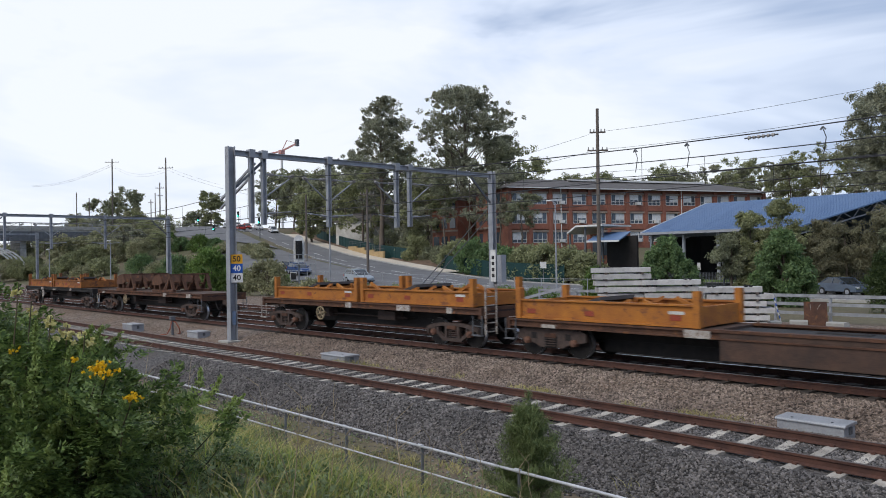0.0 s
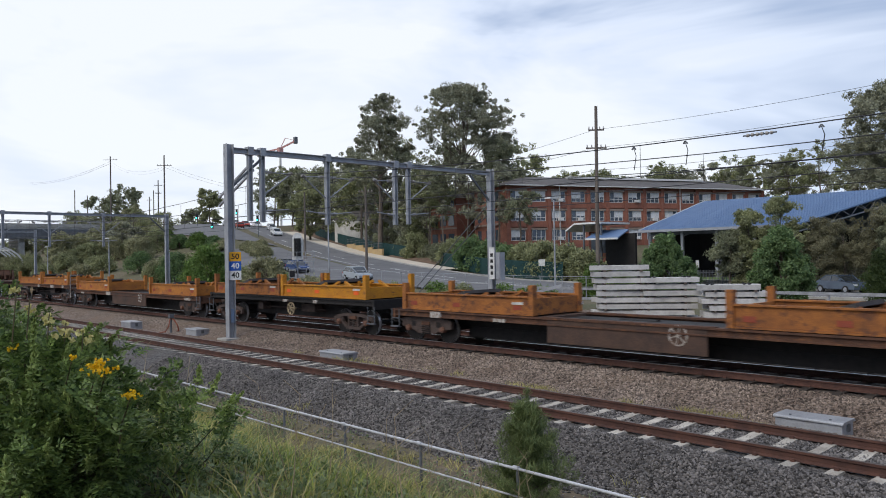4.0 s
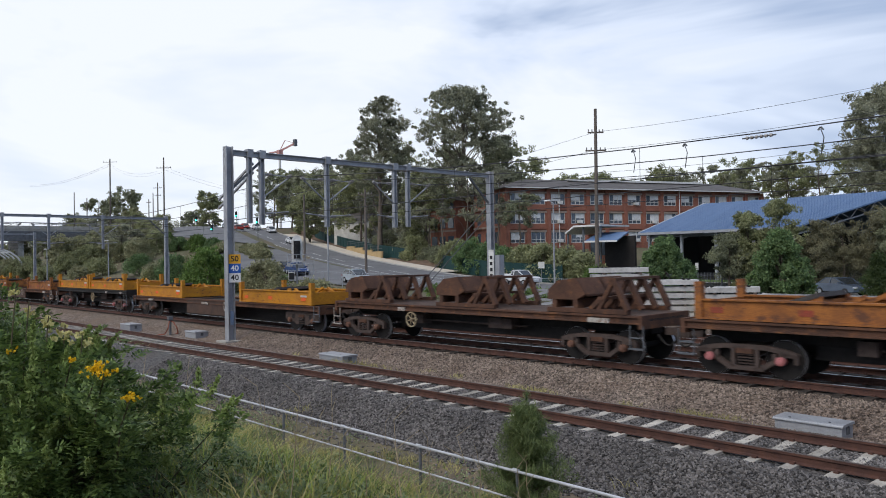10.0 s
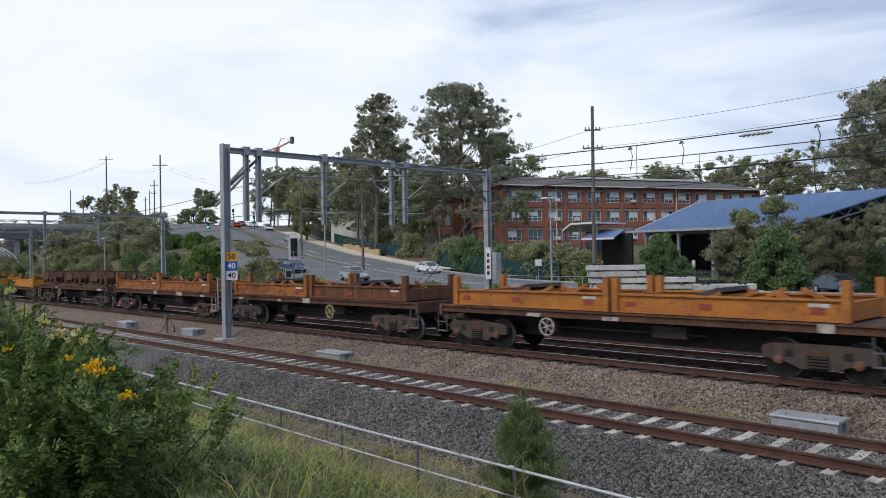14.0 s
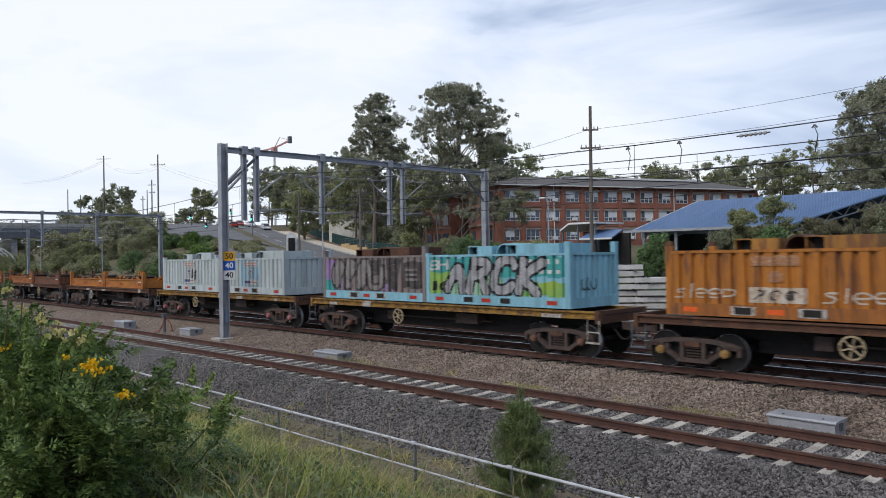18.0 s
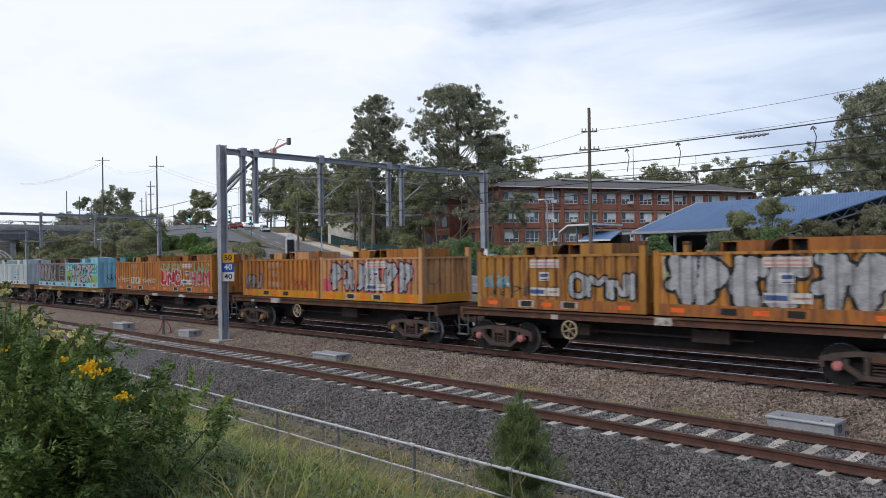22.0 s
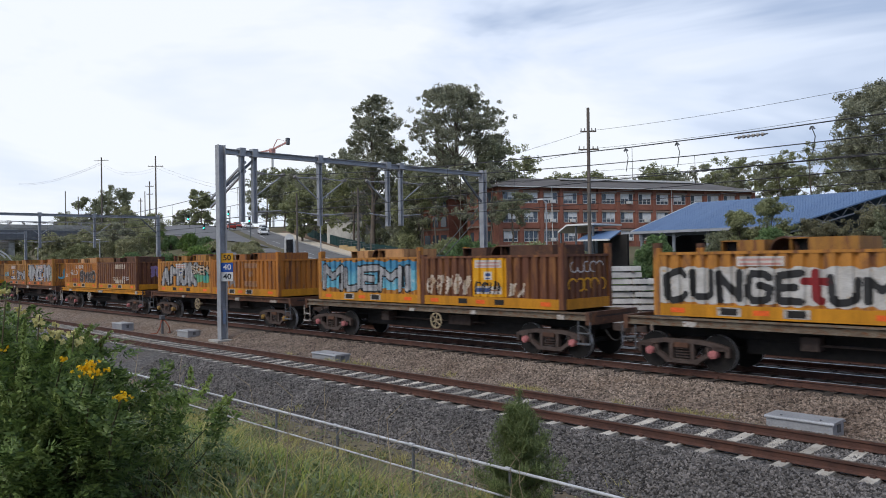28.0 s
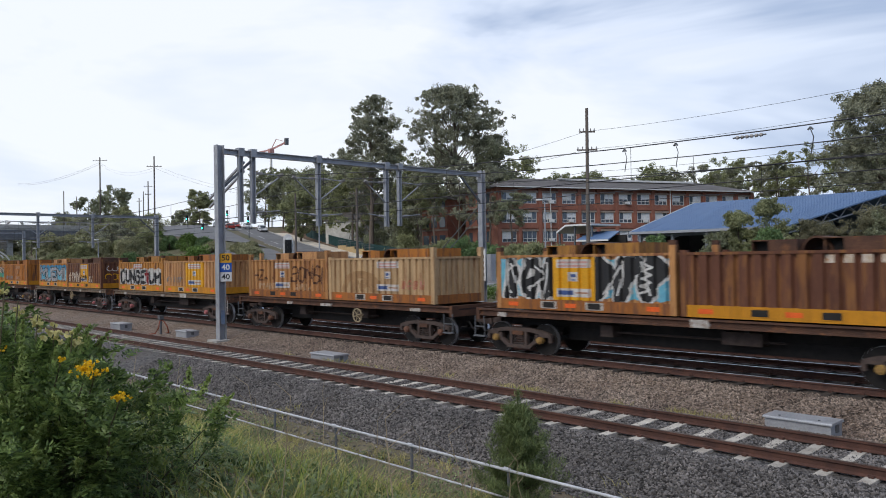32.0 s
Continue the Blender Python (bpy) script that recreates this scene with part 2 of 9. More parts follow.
class Mesh:
    """Collects boxes, tubes and sheets into one mesh."""

    def __init__(self):
        self.v, self.f = [], []

    def add(self, verts, faces):
        k = len(self.v)
        self.v += [tuple(p) for p in verts]
        self.f += [tuple(i + k for i in f) for f in faces]
        return self

    def box(self, x0, x1, y0, y1, z0, z1, m=None, c=0.0):
        """A box; c > 0 cuts the four long upper edges off."""
        if c:
            prof = [(y0, z0), (y1, z0), (y1, z1 - c), (y1 - c, z1), (y0 + c, z1), (y0, z1 - c)]
            return self.prism(prof, x0, x1, m)
        p = [Vector(q) for q in ((x0, y0, z0), (x1, y0, z0), (x1, y1, z0), (x0, y1, z0),
                                 (x0, y0, z1), (x1, y0, z1), (x1, y1, z1), (x0, y1, z1))]
        if m is not None:
            p = [m @ q for q in p]
        return self.add(p, ((0, 3, 2, 1), (4, 5, 6, 7), (0, 1, 5, 4), (1, 2, 6, 5), (2, 3, 7, 6), (3, 0, 4, 7)))

    def prism(self, prof, x0, x1, m=None):
        """A profile in (y, z), run along x."""
        n = len(prof)
        p = [Vector((x, y, z)) for x in (x0, x1) for y, z in prof]
        if m is not None:
            p = [m @ q for q in p]
        f = [(i, (i + 1) % n, n + (i + 1) % n, n + i) for i in range(n)]
        return self.add(p, f + [tuple(range(n))[::-1], tuple(range(n, 2 * n))])

    def tube(self, a, b, r, n=8, r2=None, cap=True):
        a, b = Vector(a), Vector(b)
        q = (b - a).to_track_quat("Z", "Y")
        r2 = r if r2 is None else r2
        p = []
        for c, s in ((a, r), (b, r2)):
            p += [c + q @ Vector((s * math.cos(2 * math.pi * i / n), s * math.sin(2 * math.pi * i / n), 0)) for i in range(n)]
        f = [(i, (i + 1) % n, n + (i + 1) % n, n + i) for i in range(n)]
        if cap:
            f += [tuple(range(n))[::-1], tuple(range(n, 2 * n))]
        return self.add(p, f)

    def bar(self, a, b, w, h=None):
        """A square bar from a to b."""
        a, b = Vector(a), Vector(b)
        q = (b - a).to_track_quat("X", "Z").to_matrix().to_4x4()
        h = h or w
        return self.box(0, (b - a).length, -w / 2, w / 2, -h / 2, h / 2, Matrix.Translation(a) @ q)

    def path(self, pts, r, n=6):
        """One bent tube through the points."""
        pts = [Vector(p) for p in pts]
        v, k = [], len(pts)
        for i, p in enumerate(pts):
            q = (pts[min(i + 1, k - 1)] - pts[max(i - 1, 0)]).to_track_quat("Z", "Y")
            v += [p + q @ Vector((r * math.cos(2 * math.pi * j / n), r * math.sin(2 * math.pi * j / n), 0)) for j in range(n)]
        f = [(i * n + j, i * n + (j + 1) % n, (i + 1) * n + (j + 1) % n, (i + 1) * n + j) for i in range(k - 1) for j in range(n)]
        return self.add(v, f + [tuple(range(n))[::-1], tuple(range((k - 1) * n, k * n))])

    def ring(self, c, r, t, n=20, axis="y", w=None):
        """A flat-sided ring of radius r, thickness t."""
        w = w or t
        p = []
        for rr, d in ((r - t / 2, -w / 2), (r + t / 2, -w / 2), (r + t / 2, w / 2), (r - t / 2, w / 2)):
            for i in range(n):
                a = 2 * math.pi * i / n
                q = (rr * math.cos(a), d, rr * math.sin(a)) if axis == "y" else (rr * math.cos(a), rr * math.sin(a), d)
                p.append(Vector(c) + Vector(q))
        f = [(k * n + i, k * n + (i + 1) % n, (k + 1) % 4 * n + (i + 1) % n, (k + 1) % 4 * n + i) for k in range(4) for i in range(n)]
        return self.add(p, f)

    def data(self, name):
        me = bpy.data.meshes.new(name)
        me.from_pydata(self.v, [], self.f)
        me.update()
        return me


def part(name, mesh, mat, parent=None, label="", at=None, smooth=False, kind=""):
    """One mesh object, under a thing or a part."""
    me = mesh.data(name) if isinstance(mesh, Mesh) else mesh
    if mat is not None and not me.materials:
        me.materials.append(mat)
    if smooth:
        for f in me.polygons:
            f.use_smooth = True
    ob = new(name, me)
    if parent is not None:
        ob.parent = parent
    if at is not None:
        ob.matrix_basis = at
    if label or kind:
        tagged(ob, label, kind=kind)
    return ob


def thing(name, at, label, category, group="", kind=""):
    ob = new(name)
    ob.empty_display_size = 0.3
    ob.matrix_basis = at
    return tagged(ob, label, category, group, kind)


def lerp_table(table, x):
    for (a, p), (b, q) in zip(table, table[1:]):
        if x <= b:
            k = max(0.0, (x - a) / (b - a))
            return p + (q - p) * k
    return table[-1][1]


def smooth_step(a, b, x):
    k = min(1.0, max(0.0, (x - a) / (b - a)))
    return k * k * (3 - 2 * k)


def words(text, size, mat, parent, at, name="lettering", deep=0.004, bold=0.0, shear=0.0, wide=1.0):
    """Lettering in the built-in font, as a mesh in the xz plane of its pose, facing -y."""
    cu = bpy.data.curves.new(name, "FONT")
    cu.body, cu.size, cu.extrude, cu.offset, cu.shear = text, size, deep, bold, shear
    cu.resolution_u = 3
    cu.align_x, cu.align_y = "CENTER", "CENTER"
    tmp = new(name, cu)
    me = bpy.data.meshes.new_from_object(tmp.evaluated_get(bpy.context.evaluated_depsgraph_get()))
    bpy.data.objects.remove(tmp)
    bpy.data.curves.remove(cu)
    me.transform(Matrix.Rotation(radians(90), 4, "X") @ Matrix.Diagonal((wide, 1, 1, 1)))
    return part(name, me, mat, parent, at=at)


rng = np.random.default_rng(7)


def leaves(centres, radii, count, size, slim=0.5, flat=0.6, seed=1, droop=0.0, squash=(1, 1, 1), shell=0.55):
    """Many small leaf faces round clump centres, as one mesh: count for each clump."""
    g = np.random.default_rng(seed)
    c = np.repeat(np.asarray(centres, float), count, 0)
    r = np.repeat(np.asarray(radii, float), count)
    n = len(c)
    d = g.normal(size=(n, 3))
    d /= np.linalg.norm(d, axis=1)[:, None]
    rad = r * (shell + (1 - shell) * g.random(n)) * (0.75 + 0.5 * g.random(n))
    p = c + d * rad[:, None] * np.asarray(squash)
    a = g.normal(size=(n, 3)) + np.array([0, 0, -droop])
    a /= np.linalg.norm(a, axis=1)[:, None]
    up = d * flat + g.normal(size=(n, 3)) * 0.6 + np.array([0, 0, 0.4])
    b = np.cross(a, up)
    b /= np.linalg.norm(b, axis=1)[:, None] + 1e-9
    s = size * (0.6 + 0.8 * g.random(n))[:, None]
    v = np.empty((n, 4, 3))
    v[:, 0], v[:, 2] = p - a * s * 0.5, p + a * s * 0.5
    v[:, 1], v[:, 3] = p + b * s * slim * 0.5 + a * s * 0.05, p - b * s * slim * 0.5 + a * s * 0.05
    me = bpy.data.meshes.new("leaves")
    me.vertices.add(n * 4)
    me.vertices.foreach_set("co", v.reshape(-1))
    me.loops.add(n * 4)
    me.loops.foreach_set("vertex_index", np.arange(n * 4, dtype=np.int32))
    me.polygons.add(n)
    me.polygons.foreach_set("loop_start", np.arange(n, dtype=np.int32) * 4)
    me.polygons.foreach_set("loop_total", np.full(n, 4, dtype=np.int32))
    me.update(calc_edges=True)
    return me


def fronds(centres, ways, each, length, leaflet, seed, pairs=6, slim=0.42):
    """Compound leaves: pairs of leaflets along a drooping midrib, several fronds at each centre."""
    g = np.random.default_rng(seed)
    c, w = np.repeat(np.asarray(centres, float), each, 0), np.repeat(np.asarray(ways, float), each, 0)
    n = len(c)
    w = w + g.normal(size=(n, 3)) * 0.55 + np.array([0, 0, 0.25])
    w /= np.linalg.norm(w, axis=1)[:, None]
    side = np.cross(w, np.array([0.0, 0, 1]) + g.normal(size=(n, 3)) * 0.3)
    side /= np.linalg.norm(side, axis=1)[:, None] + 1e-9
    size = (length * (0.6 + 0.7 * g.random(n)))[:, None]
    c = c + g.normal(size=(n, 3)) * 0.045
    quads = []
    for k in range(pairs):
        u = (k + 1) / pairs
        mid = c + w * size * u + np.array([0, 0, -0.35]) * size * u * u
        for s in (-1, 1):
            a = side * s + w * 0.45 + g.normal(size=(n, 3)) * 0.18
            a /= np.linalg.norm(a, axis=1)[:, None]
            b = np.cross(a, np.cross(w, side))
            ln = leaflet * (0.75 + 0.5 * g.random(n))[:, None] * (1.1 - 0.45 * abs(u - 0.5))
            q = np.empty((n, 4, 3))
            q[:, 0], q[:, 2] = mid, mid + a * ln
            q[:, 1], q[:, 3] = mid + a * ln * 0.5 + b * ln * slim * 0.5, mid + a * ln * 0.5 - b * ln * slim * 0.5
            quads.append(q)
    v = np.concatenate(quads)
    m = len(v)
    me = bpy.data.meshes.new("fronds")
    me.vertices.add(m * 4)
    me.vertices.foreach_set("co", v.reshape(-1))
    me.loops.add(m * 4)
    me.loops.foreach_set("vertex_index", np.arange(m * 4, dtype=np.int32))
    me.polygons.add(m)
    me.polygons.foreach_set("loop_start", np.arange(m, dtype=np.int32) * 4)
    me.polygons.foreach_set("loop_total", np.full(m, 4, dtype=np.int32))
    me.update(calc_edges=True)
    return me


def blades(points, height, width, seed, lean=0.35):
    """Grass blades: a bent strip of two faces at each point."""
    g = np.random.default_rng(seed)
    p = np.asarray(points, float)
    n = len(p)
    a = g.random(n) * 6.283
    side = np.stack([np.cos(a), np.sin(a), np.zeros(n)], 1)
    out = g.normal(size=(n, 3)) * lean
    out[:, 2] = 0
    h = height * (0.4 + 0.9 * g.random(n))[:, None]
    w = width * (0.6 + 0.8 * g.random(n))[:, None]
    v = np.empty((n, 5, 3))
    v[:, 0], v[:, 1] = p - side * w / 2, p + side * w / 2
    mid = p + out * h * 0.35 + np.array([0, 0, 1]) * h * 0.55
    v[:, 2], v[:, 3] = mid + side * w * 0.38, mid - side * w * 0.38
    v[:, 4] = p + out * h * 1.1 + np.array([0, 0, 1]) * h * 0.92
    base = np.arange(n)[:, None] * 5
    me = bpy.data.meshes.new("grass")
    me.vertices.add(n * 5)
    me.vertices.foreach_set("co", v.reshape(-1))
    idx = np.concatenate([base + np.array([0, 1, 2, 3]), base + np.array([3, 2, 4])], 1).astype(np.int32)
    me.loops.add(n * 7)
    me.loops.foreach_set("vertex_index", idx.reshape(-1))
    me.polygons.add(n * 2)
    st = np.stack([np.arange(n) * 7, np.arange(n) * 7 + 4], 1).astype(np.int32)
    me.polygons.foreach_set("loop_start", st.reshape(-1))
    me.polygons.foreach_set("loop_total", np.tile(np.array([4, 3], np.int32), n))
    me.update(calc_edges=True)
    return me


def stones(points, size, seed):
    """Angular stones: squashed, jittered octahedra at the points, in one mesh."""
    g = np.random.default_rng(seed)
    p = np.asarray(points, float)
    n = len(p)
    o = np.array([[1, 0, 0], [0, 1, 0], [-1, 0, 0], [0, -1, 0], [0, 0, 1], [0, 0, -1]], float)
    v = o[None] * (0.6 + 0.7 * g.random((n, 6, 1))) + g.normal(size=(n, 6, 3)) * 0.22
    ang = g.random(n) * 6.283
    c, s = np.cos(ang), np.sin(ang)
    x, y = v[..., 0] * c[:, None] - v[..., 1] * s[:, None], v[..., 0] * s[:, None] + v[..., 1] * c[:, None]
    v = np.stack([x, y, v[..., 2] * 0.8], 2) * (size * (0.35 + 0.35 * g.random(n)))[:, None, None] + p[:, None]
    tri = np.array([[0, 1, 4], [1, 2, 4], [2, 3, 4], [3, 0, 4], [1, 0, 5], [2, 1, 5], [3, 2, 5], [0, 3, 5]])
    idx = (np.arange(n)[:, None, None] * 6 + tri[None]).astype(np.int32)
    me = bpy.data.meshes.new("stones")
    me.vertices.add(n * 6)
    me.vertices.foreach_set("co", v.reshape(-1))
    me.loops.add(n * 24)
    me.loops.foreach_set("vertex_index", idx.reshape(-1))
    me.polygons.add(n * 8)
    me.polygons.foreach_set("loop_start", (np.arange(n * 8) * 3).astype(np.int32))
    me.polygons.foreach_set("loop_total", np.full(n * 8, 3, np.int32))
    me.update(calc_edges=True)
    return me

# ---- ground ----
TRACKS = (12.92, 18.69, 22.4, 26.2)  # centre lines
TRAIN_Y, TRAIN_LEAN, TRAIN_Z = 18.69, 0.00413, 0.19
ROAD_LINE = [(-420, 162), (-235, 117), (-172, 96), (-144, 87), (-113, 77), (-97, 72.3), (-84, 68.5), (-68, 64.4), (-60, 63), (-40, 62), (200, 62)]
ROAD_RISE = [(-420, 13.0), (-260, 14.0), (-235, 14.2), (-205, 13.3), (-172, 10.8), (-144, 7.2), (-113, 3.8), (-97, 2.5), (-84, 1.5), (-68, 0.5), (-60, 0.15), (-40, -0.35), (200, -0.5)]
# y, z across the railway
SECTION = [(-40, 1.9), (-2, 1.65), (1.2, 1.55), (3.0, 1.38), (4.5, 0.85), (6.0, 0.0), (7.2, -0.62), (8.2, -0.8), (9.4, -0.80), (10.0, -0.72), (11.1, -0.24), (11.45, -0.145), (11.66, -0.145), (11.74, -0.205), (11.97, -0.205),
           (13.88, -0.19), (14.0, -0.14), (14.3, -0.16), (14.7, -0.25), (15.3, -0.36), (16.0, -0.33), (16.9, -0.02), (20.5, -0.02), (21.0, -0.1), (28.2, -0.1), (29.0, -0.02), (34, 0.0)]


def road_y(x):
    return lerp_table(ROAD_LINE, x)


def road_z(x):
    return lerp_table(ROAD_RISE, x)


def ground_z(x, y):
    if y <= 34:
        return lerp_table(SECTION, y)
    ry, rz = road_y(x), road_z(x)
    if y < ry - 5.6:
        # level yard near the line, then the slope up to the road
        k = smooth_step(36, ry - 8, y)
        z = rz * k
    elif y < ry + 5.6:
        z = rz
    else:
        far = y - ry - 5.6
        z = rz + (1.1 * smooth_step(3, 22, far) + 2.6 * smooth_step(12, 36, far) * smooth_step(-10, -60, x) + 3 * smooth_step(40, 160, far)) * smooth_step(-225, -165, x)
    # slope of the cutting on the far hill
    z += 0.8 * smooth_step(-95, -150, x) * smooth_step(37, 48, y) * (1 - smooth_step(ry - 30, ry - 6, y))
    return z


def grid_lines(a, b, step, grow=1.0):
    out = [a]
    while out[-1] < b:
        out.append(out[-1] + step)
        step *= grow
    return out


def terrain():
    """One sheet of ground from the camera's bank to the horizon."""
    ys = sorted(set([-900, -300, -100] + [q[0] for q in SECTION] + [-20, -8, 2, 4.5, 6.5, 8.4, 10.5, 12.9, 17.5, 19.5]
                    + list(range(35, 140, 2)) + [140, 150, 165, 185, 210, 250, 300, 400, 600, 900, 1500, 2500]))
    xs = [-3000, -2000, -1200, -800, -600, -500, -430] + list(range(-380, -200, 12)) + list(range(-200, -60, 5)) + list(range(-60, 20, 3)) + [25, 40, 60, 90, 150, 250, 500, 1200, 2500]
    g = np.random.default_rng(3)
    vs, fs, kinds = [], [], []
    for i, x in enumerate(xs):
        for y in ys:
            z = ground_z(x, y)
            if 34 < y or y < 8:
                z += 0.08 * noise.noise(Vector((x * 0.35, y * 0.35, 0))) if not abs(y - road_y(x)) < 7 else -0.06
            if abs(x) > 400 or y > 400 or y < -40:
                z += 3.0 * noise.noise(Vector((x * 0.003, y * 0.003, 5.0)))
            vs.append((x, y, z))
    n = len(ys)
    for i in range(len(xs) - 1):
        for j in range(n - 1):
            fs.append((i * n + j, (i + 1) * n + j, (i + 1) * n + j + 1, i * n + j + 1))
            y = (ys[j] + ys[j + 1]) / 2
            # 4 is the train's bed, with oil and wagon shade in its colour
            kinds.append(1 if 9.9 < y < 13.9 else 4 if 17.9 < y < 28.2 else 2 if 10 < y < 36 else 3 if y < 10 else 0)
    me = bpy.data.meshes.new("ground")
    me.from_pydata(vs, [], fs)
    for m in (GRASSY, BALLAST_NEW, BALLAST_OLD, EARTH, BALLAST_OILY_SHADE):
        me.materials.append(m)
    me.polygons.foreach_set("material_index", kinds)
    for f in me.polygons:
        f.use_smooth = True
    me.update()
    return tagged(new("ground", me), "earth, ballast and grass beside a railway", kind="structure")


terrain()


def road():
    """The hill road: carriageway, kerbs, footpath and lane lines."""
    xs = grid_lines(-300, 60, 6)
    me, kerb, path, line = Mesh(), Mesh(), Mesh(), Mesh()

    def across(x, off, lift):
        d = (road_y(x + 2) - road_y(x - 2)) / 4
        s = math.hypot(1, d)
        return Vector((x - d / s * off, road_y(x) + off / s, road_z(x) + lift))

    for a, b in zip(xs, xs[1:]):
        def strip(m, o0, o1, lift, drop=0.3, a=a, b=b):
            p = [across(a, o0, lift), across(b, o0, lift), across(b, o1, lift), across(a, o1, lift)]
            q = [v - Vector((0, 0, drop)) for v in p]
            m.add(p + q, ((0, 1, 2, 3), (0, 4, 5, 1), (2, 6, 7, 3)))
        strip(me, -5, 5, 0.02)
        if a > -126:
            strip(kerb, -5.35, -5, 0.15)
        strip(kerb, 5, 5.35, 0.15)
        if -165 < a < -80:
            strip(path, 5.35, 8.4, 0.16)
        if int((a + 300) / 6) % 2 == 0:
            strip(line, -0.07, 0.07, 0.026, 0.004)
        strip(line, -2.6, -2.48, 0.026, 0.004)
    # the wide mouth of a side road at the hill's brow
    for a, b in zip(xs, xs[1:]):
        if not -246 < a < -126:
            continue
        for k in range(4):
            def lip(x, q):
                wide = 15.5 * smooth_step(-124, -165, x)
                p = across(x, -4.9 - wide * q / 4, 0)
                return Vector((p.x, p.y, max(ground_z(p.x, p.y) + 0.16, road_z(x) - 0.14 * wide * q / 4)))
            me.add([lip(a, k), lip(b, k), lip(b, k + 1), lip(a, k + 1)], ((0, 3, 2, 1),))
    # service lane and parking strip below the carriageway
    for a, b in zip(xs, xs[1:]):
        if not -126 <= a < -36:
            continue
        for k in range(8):
            def edge(x, q):
                y0 = max(48.6, road_y(x) - 19)
                y = y0 + (road_y(x) - 5.4 - y0) * q / 8
                return Vector((x, y, ground_z(x, y) + 0.13))
            me.add([edge(a, k), edge(b, k), edge(b, k + 1), edge(a, k + 1)], ((0, 1, 2, 3),))
    tagged(part("road", me, ASPHALT), "grey asphalt road climbing a hill", kind="structure")
    tagged(part("kerb", kerb, CONCRETE), "pale concrete kerb", kind="structure")
    tagged(part("pavement", path, PAVING), "pale concrete footpath beside the hill road", kind="structure")
    tagged(part("road_marking", line, WHITE), "white lane lines on the road", kind="structure")


PAVING = material("pale_paving", (0.62, 0.55, 0.45), (0.50, 0.45, 0.38), 0.9, scale=0.5, fine=12, amount=0.3)
road()

# ---- railway tracks ----
RAIL_PROFILE = [(-0.07, -0.16), (0.07, -0.16), (0.07, -0.148), (0.012, -0.125), (0.012, -0.045), (0.035, -0.035), (0.035, -0.004),
                (0.028, 0), (-0.028, 0), (-0.035, -0.004), (-0.035, -0.035), (-0.012, -0.045), (-0.012, -0.125), (-0.07, -0.148)]
HEAD_PROFILE = [(-0.03, 0.001), (0.03, 0.001), (0.03, 0.004), (-0.03, 0.004)]


def track(y, lean, z, shiny, name, x0, x1, ties_from, ties_to, gap=0.633, first=-20.78):
    """Two rails on concrete sleepers with clips."""
    base = thing(name, pose(0, y, z, 0, 0, math.degrees(lean)), "rusty rails on pale concrete sleepers in ballast" if not shiny else "polished rails on sleepers in old ballast", "railway track", kind="structure")
    for side in (-0.7525, 0.7525):
        r = part("rail", Mesh().prism(RAIL_PROFILE, x0, x1, Matrix.Translation((0, side, 0))), RAIL, base)
        part("rail_head", Mesh().prism(HEAD_PROFILE, x0, x1, Matrix.Translation((0, side, 0))), SHINY if shiny else RAILTOP, r, "bright running face" if shiny else "brown running face")
    prof = [(-1.25, -0.36), (1.25, -0.36), (1.25, -0.19), (1.22, -0.155), (0.5, -0.155), (0.3, -0.17), (-0.3, -0.17), (-0.5, -0.155), (-1.22, -0.155), (-1.25, -0.19)]
    tie = Mesh().prism(prof, -0.092, 0.092).data("sleeper")
    tie.materials.append(OLD_TIE if shiny else SLEEPER)
    clip = Mesh()
    for side in (-0.7525, 0.7525):
        for d in (-0.11, 0.11):
            clip.tube((-0.05, side + d, -0.12), (0.05, side + d, -0.12), 0.014, 5)
            clip.box(-0.035, 0.035, side + d - 0.03, side + d + 0.03, -0.155, -0.125)
    clip = clip.data("clip")
    clip.materials.append(RAIL)
    k = math.ceil((ties_from - first) / gap)
    while first + k * gap < ties_to:
        g = random.Random(k)
        at = pose(first + k * gap + g.uniform(-0.02, 0.02), g.uniform(-0.02, 0.02), g.uniform(-0.01, 0.005), 0, 0, g.uniform(-0.8, 0.8))
        s = part("sleeper", tie, None, base, at=at)
        part("clip", clip, None, s)
        k += 1
    return base


track(TRACKS[0], 0, 0, False, "near_track", -170, 30, -62, 2)
track(TRACKS[1], TRAIN_LEAN, TRAIN_Z, True, "train_track", -220, 60, -30, 4, 0.66)
track(TRACKS[2], TRAIN_LEAN, 0.1, True, "middle_track", -220, 60, -40, 2, 0.66)
track(TRACKS[3], TRAIN_LEAN, 0.1, True, "far_track", -220, 60, -45, 0, 0.66)

# ---- train ----
RUSTY = material("rust_brown_steel", (0.115, 0.056, 0.035), (0.062, 0.034, 0.025), 0.85, scale=1.5, fine=30, wear=(0.17, 0.075, 0.035), wear_at=0.6)
DECK = material("wagon_deck_steel", (0.095, 0.057, 0.042), (0.055, 0.038, 0.032), 0.85, scale=1.5, fine=30)


def paint(name, base, amount=0.62, other=None, rust=(0.15, 0.062, 0.03)):
    return material(name, base, other or tuple(c * 0.66 for c in base), 0.6, scale=0.9, fine=25, amount=0.45, wear=rust, wear_at=amount - 0.025, bump=0.08, stretch=(3.0, 3.0, 0.3))


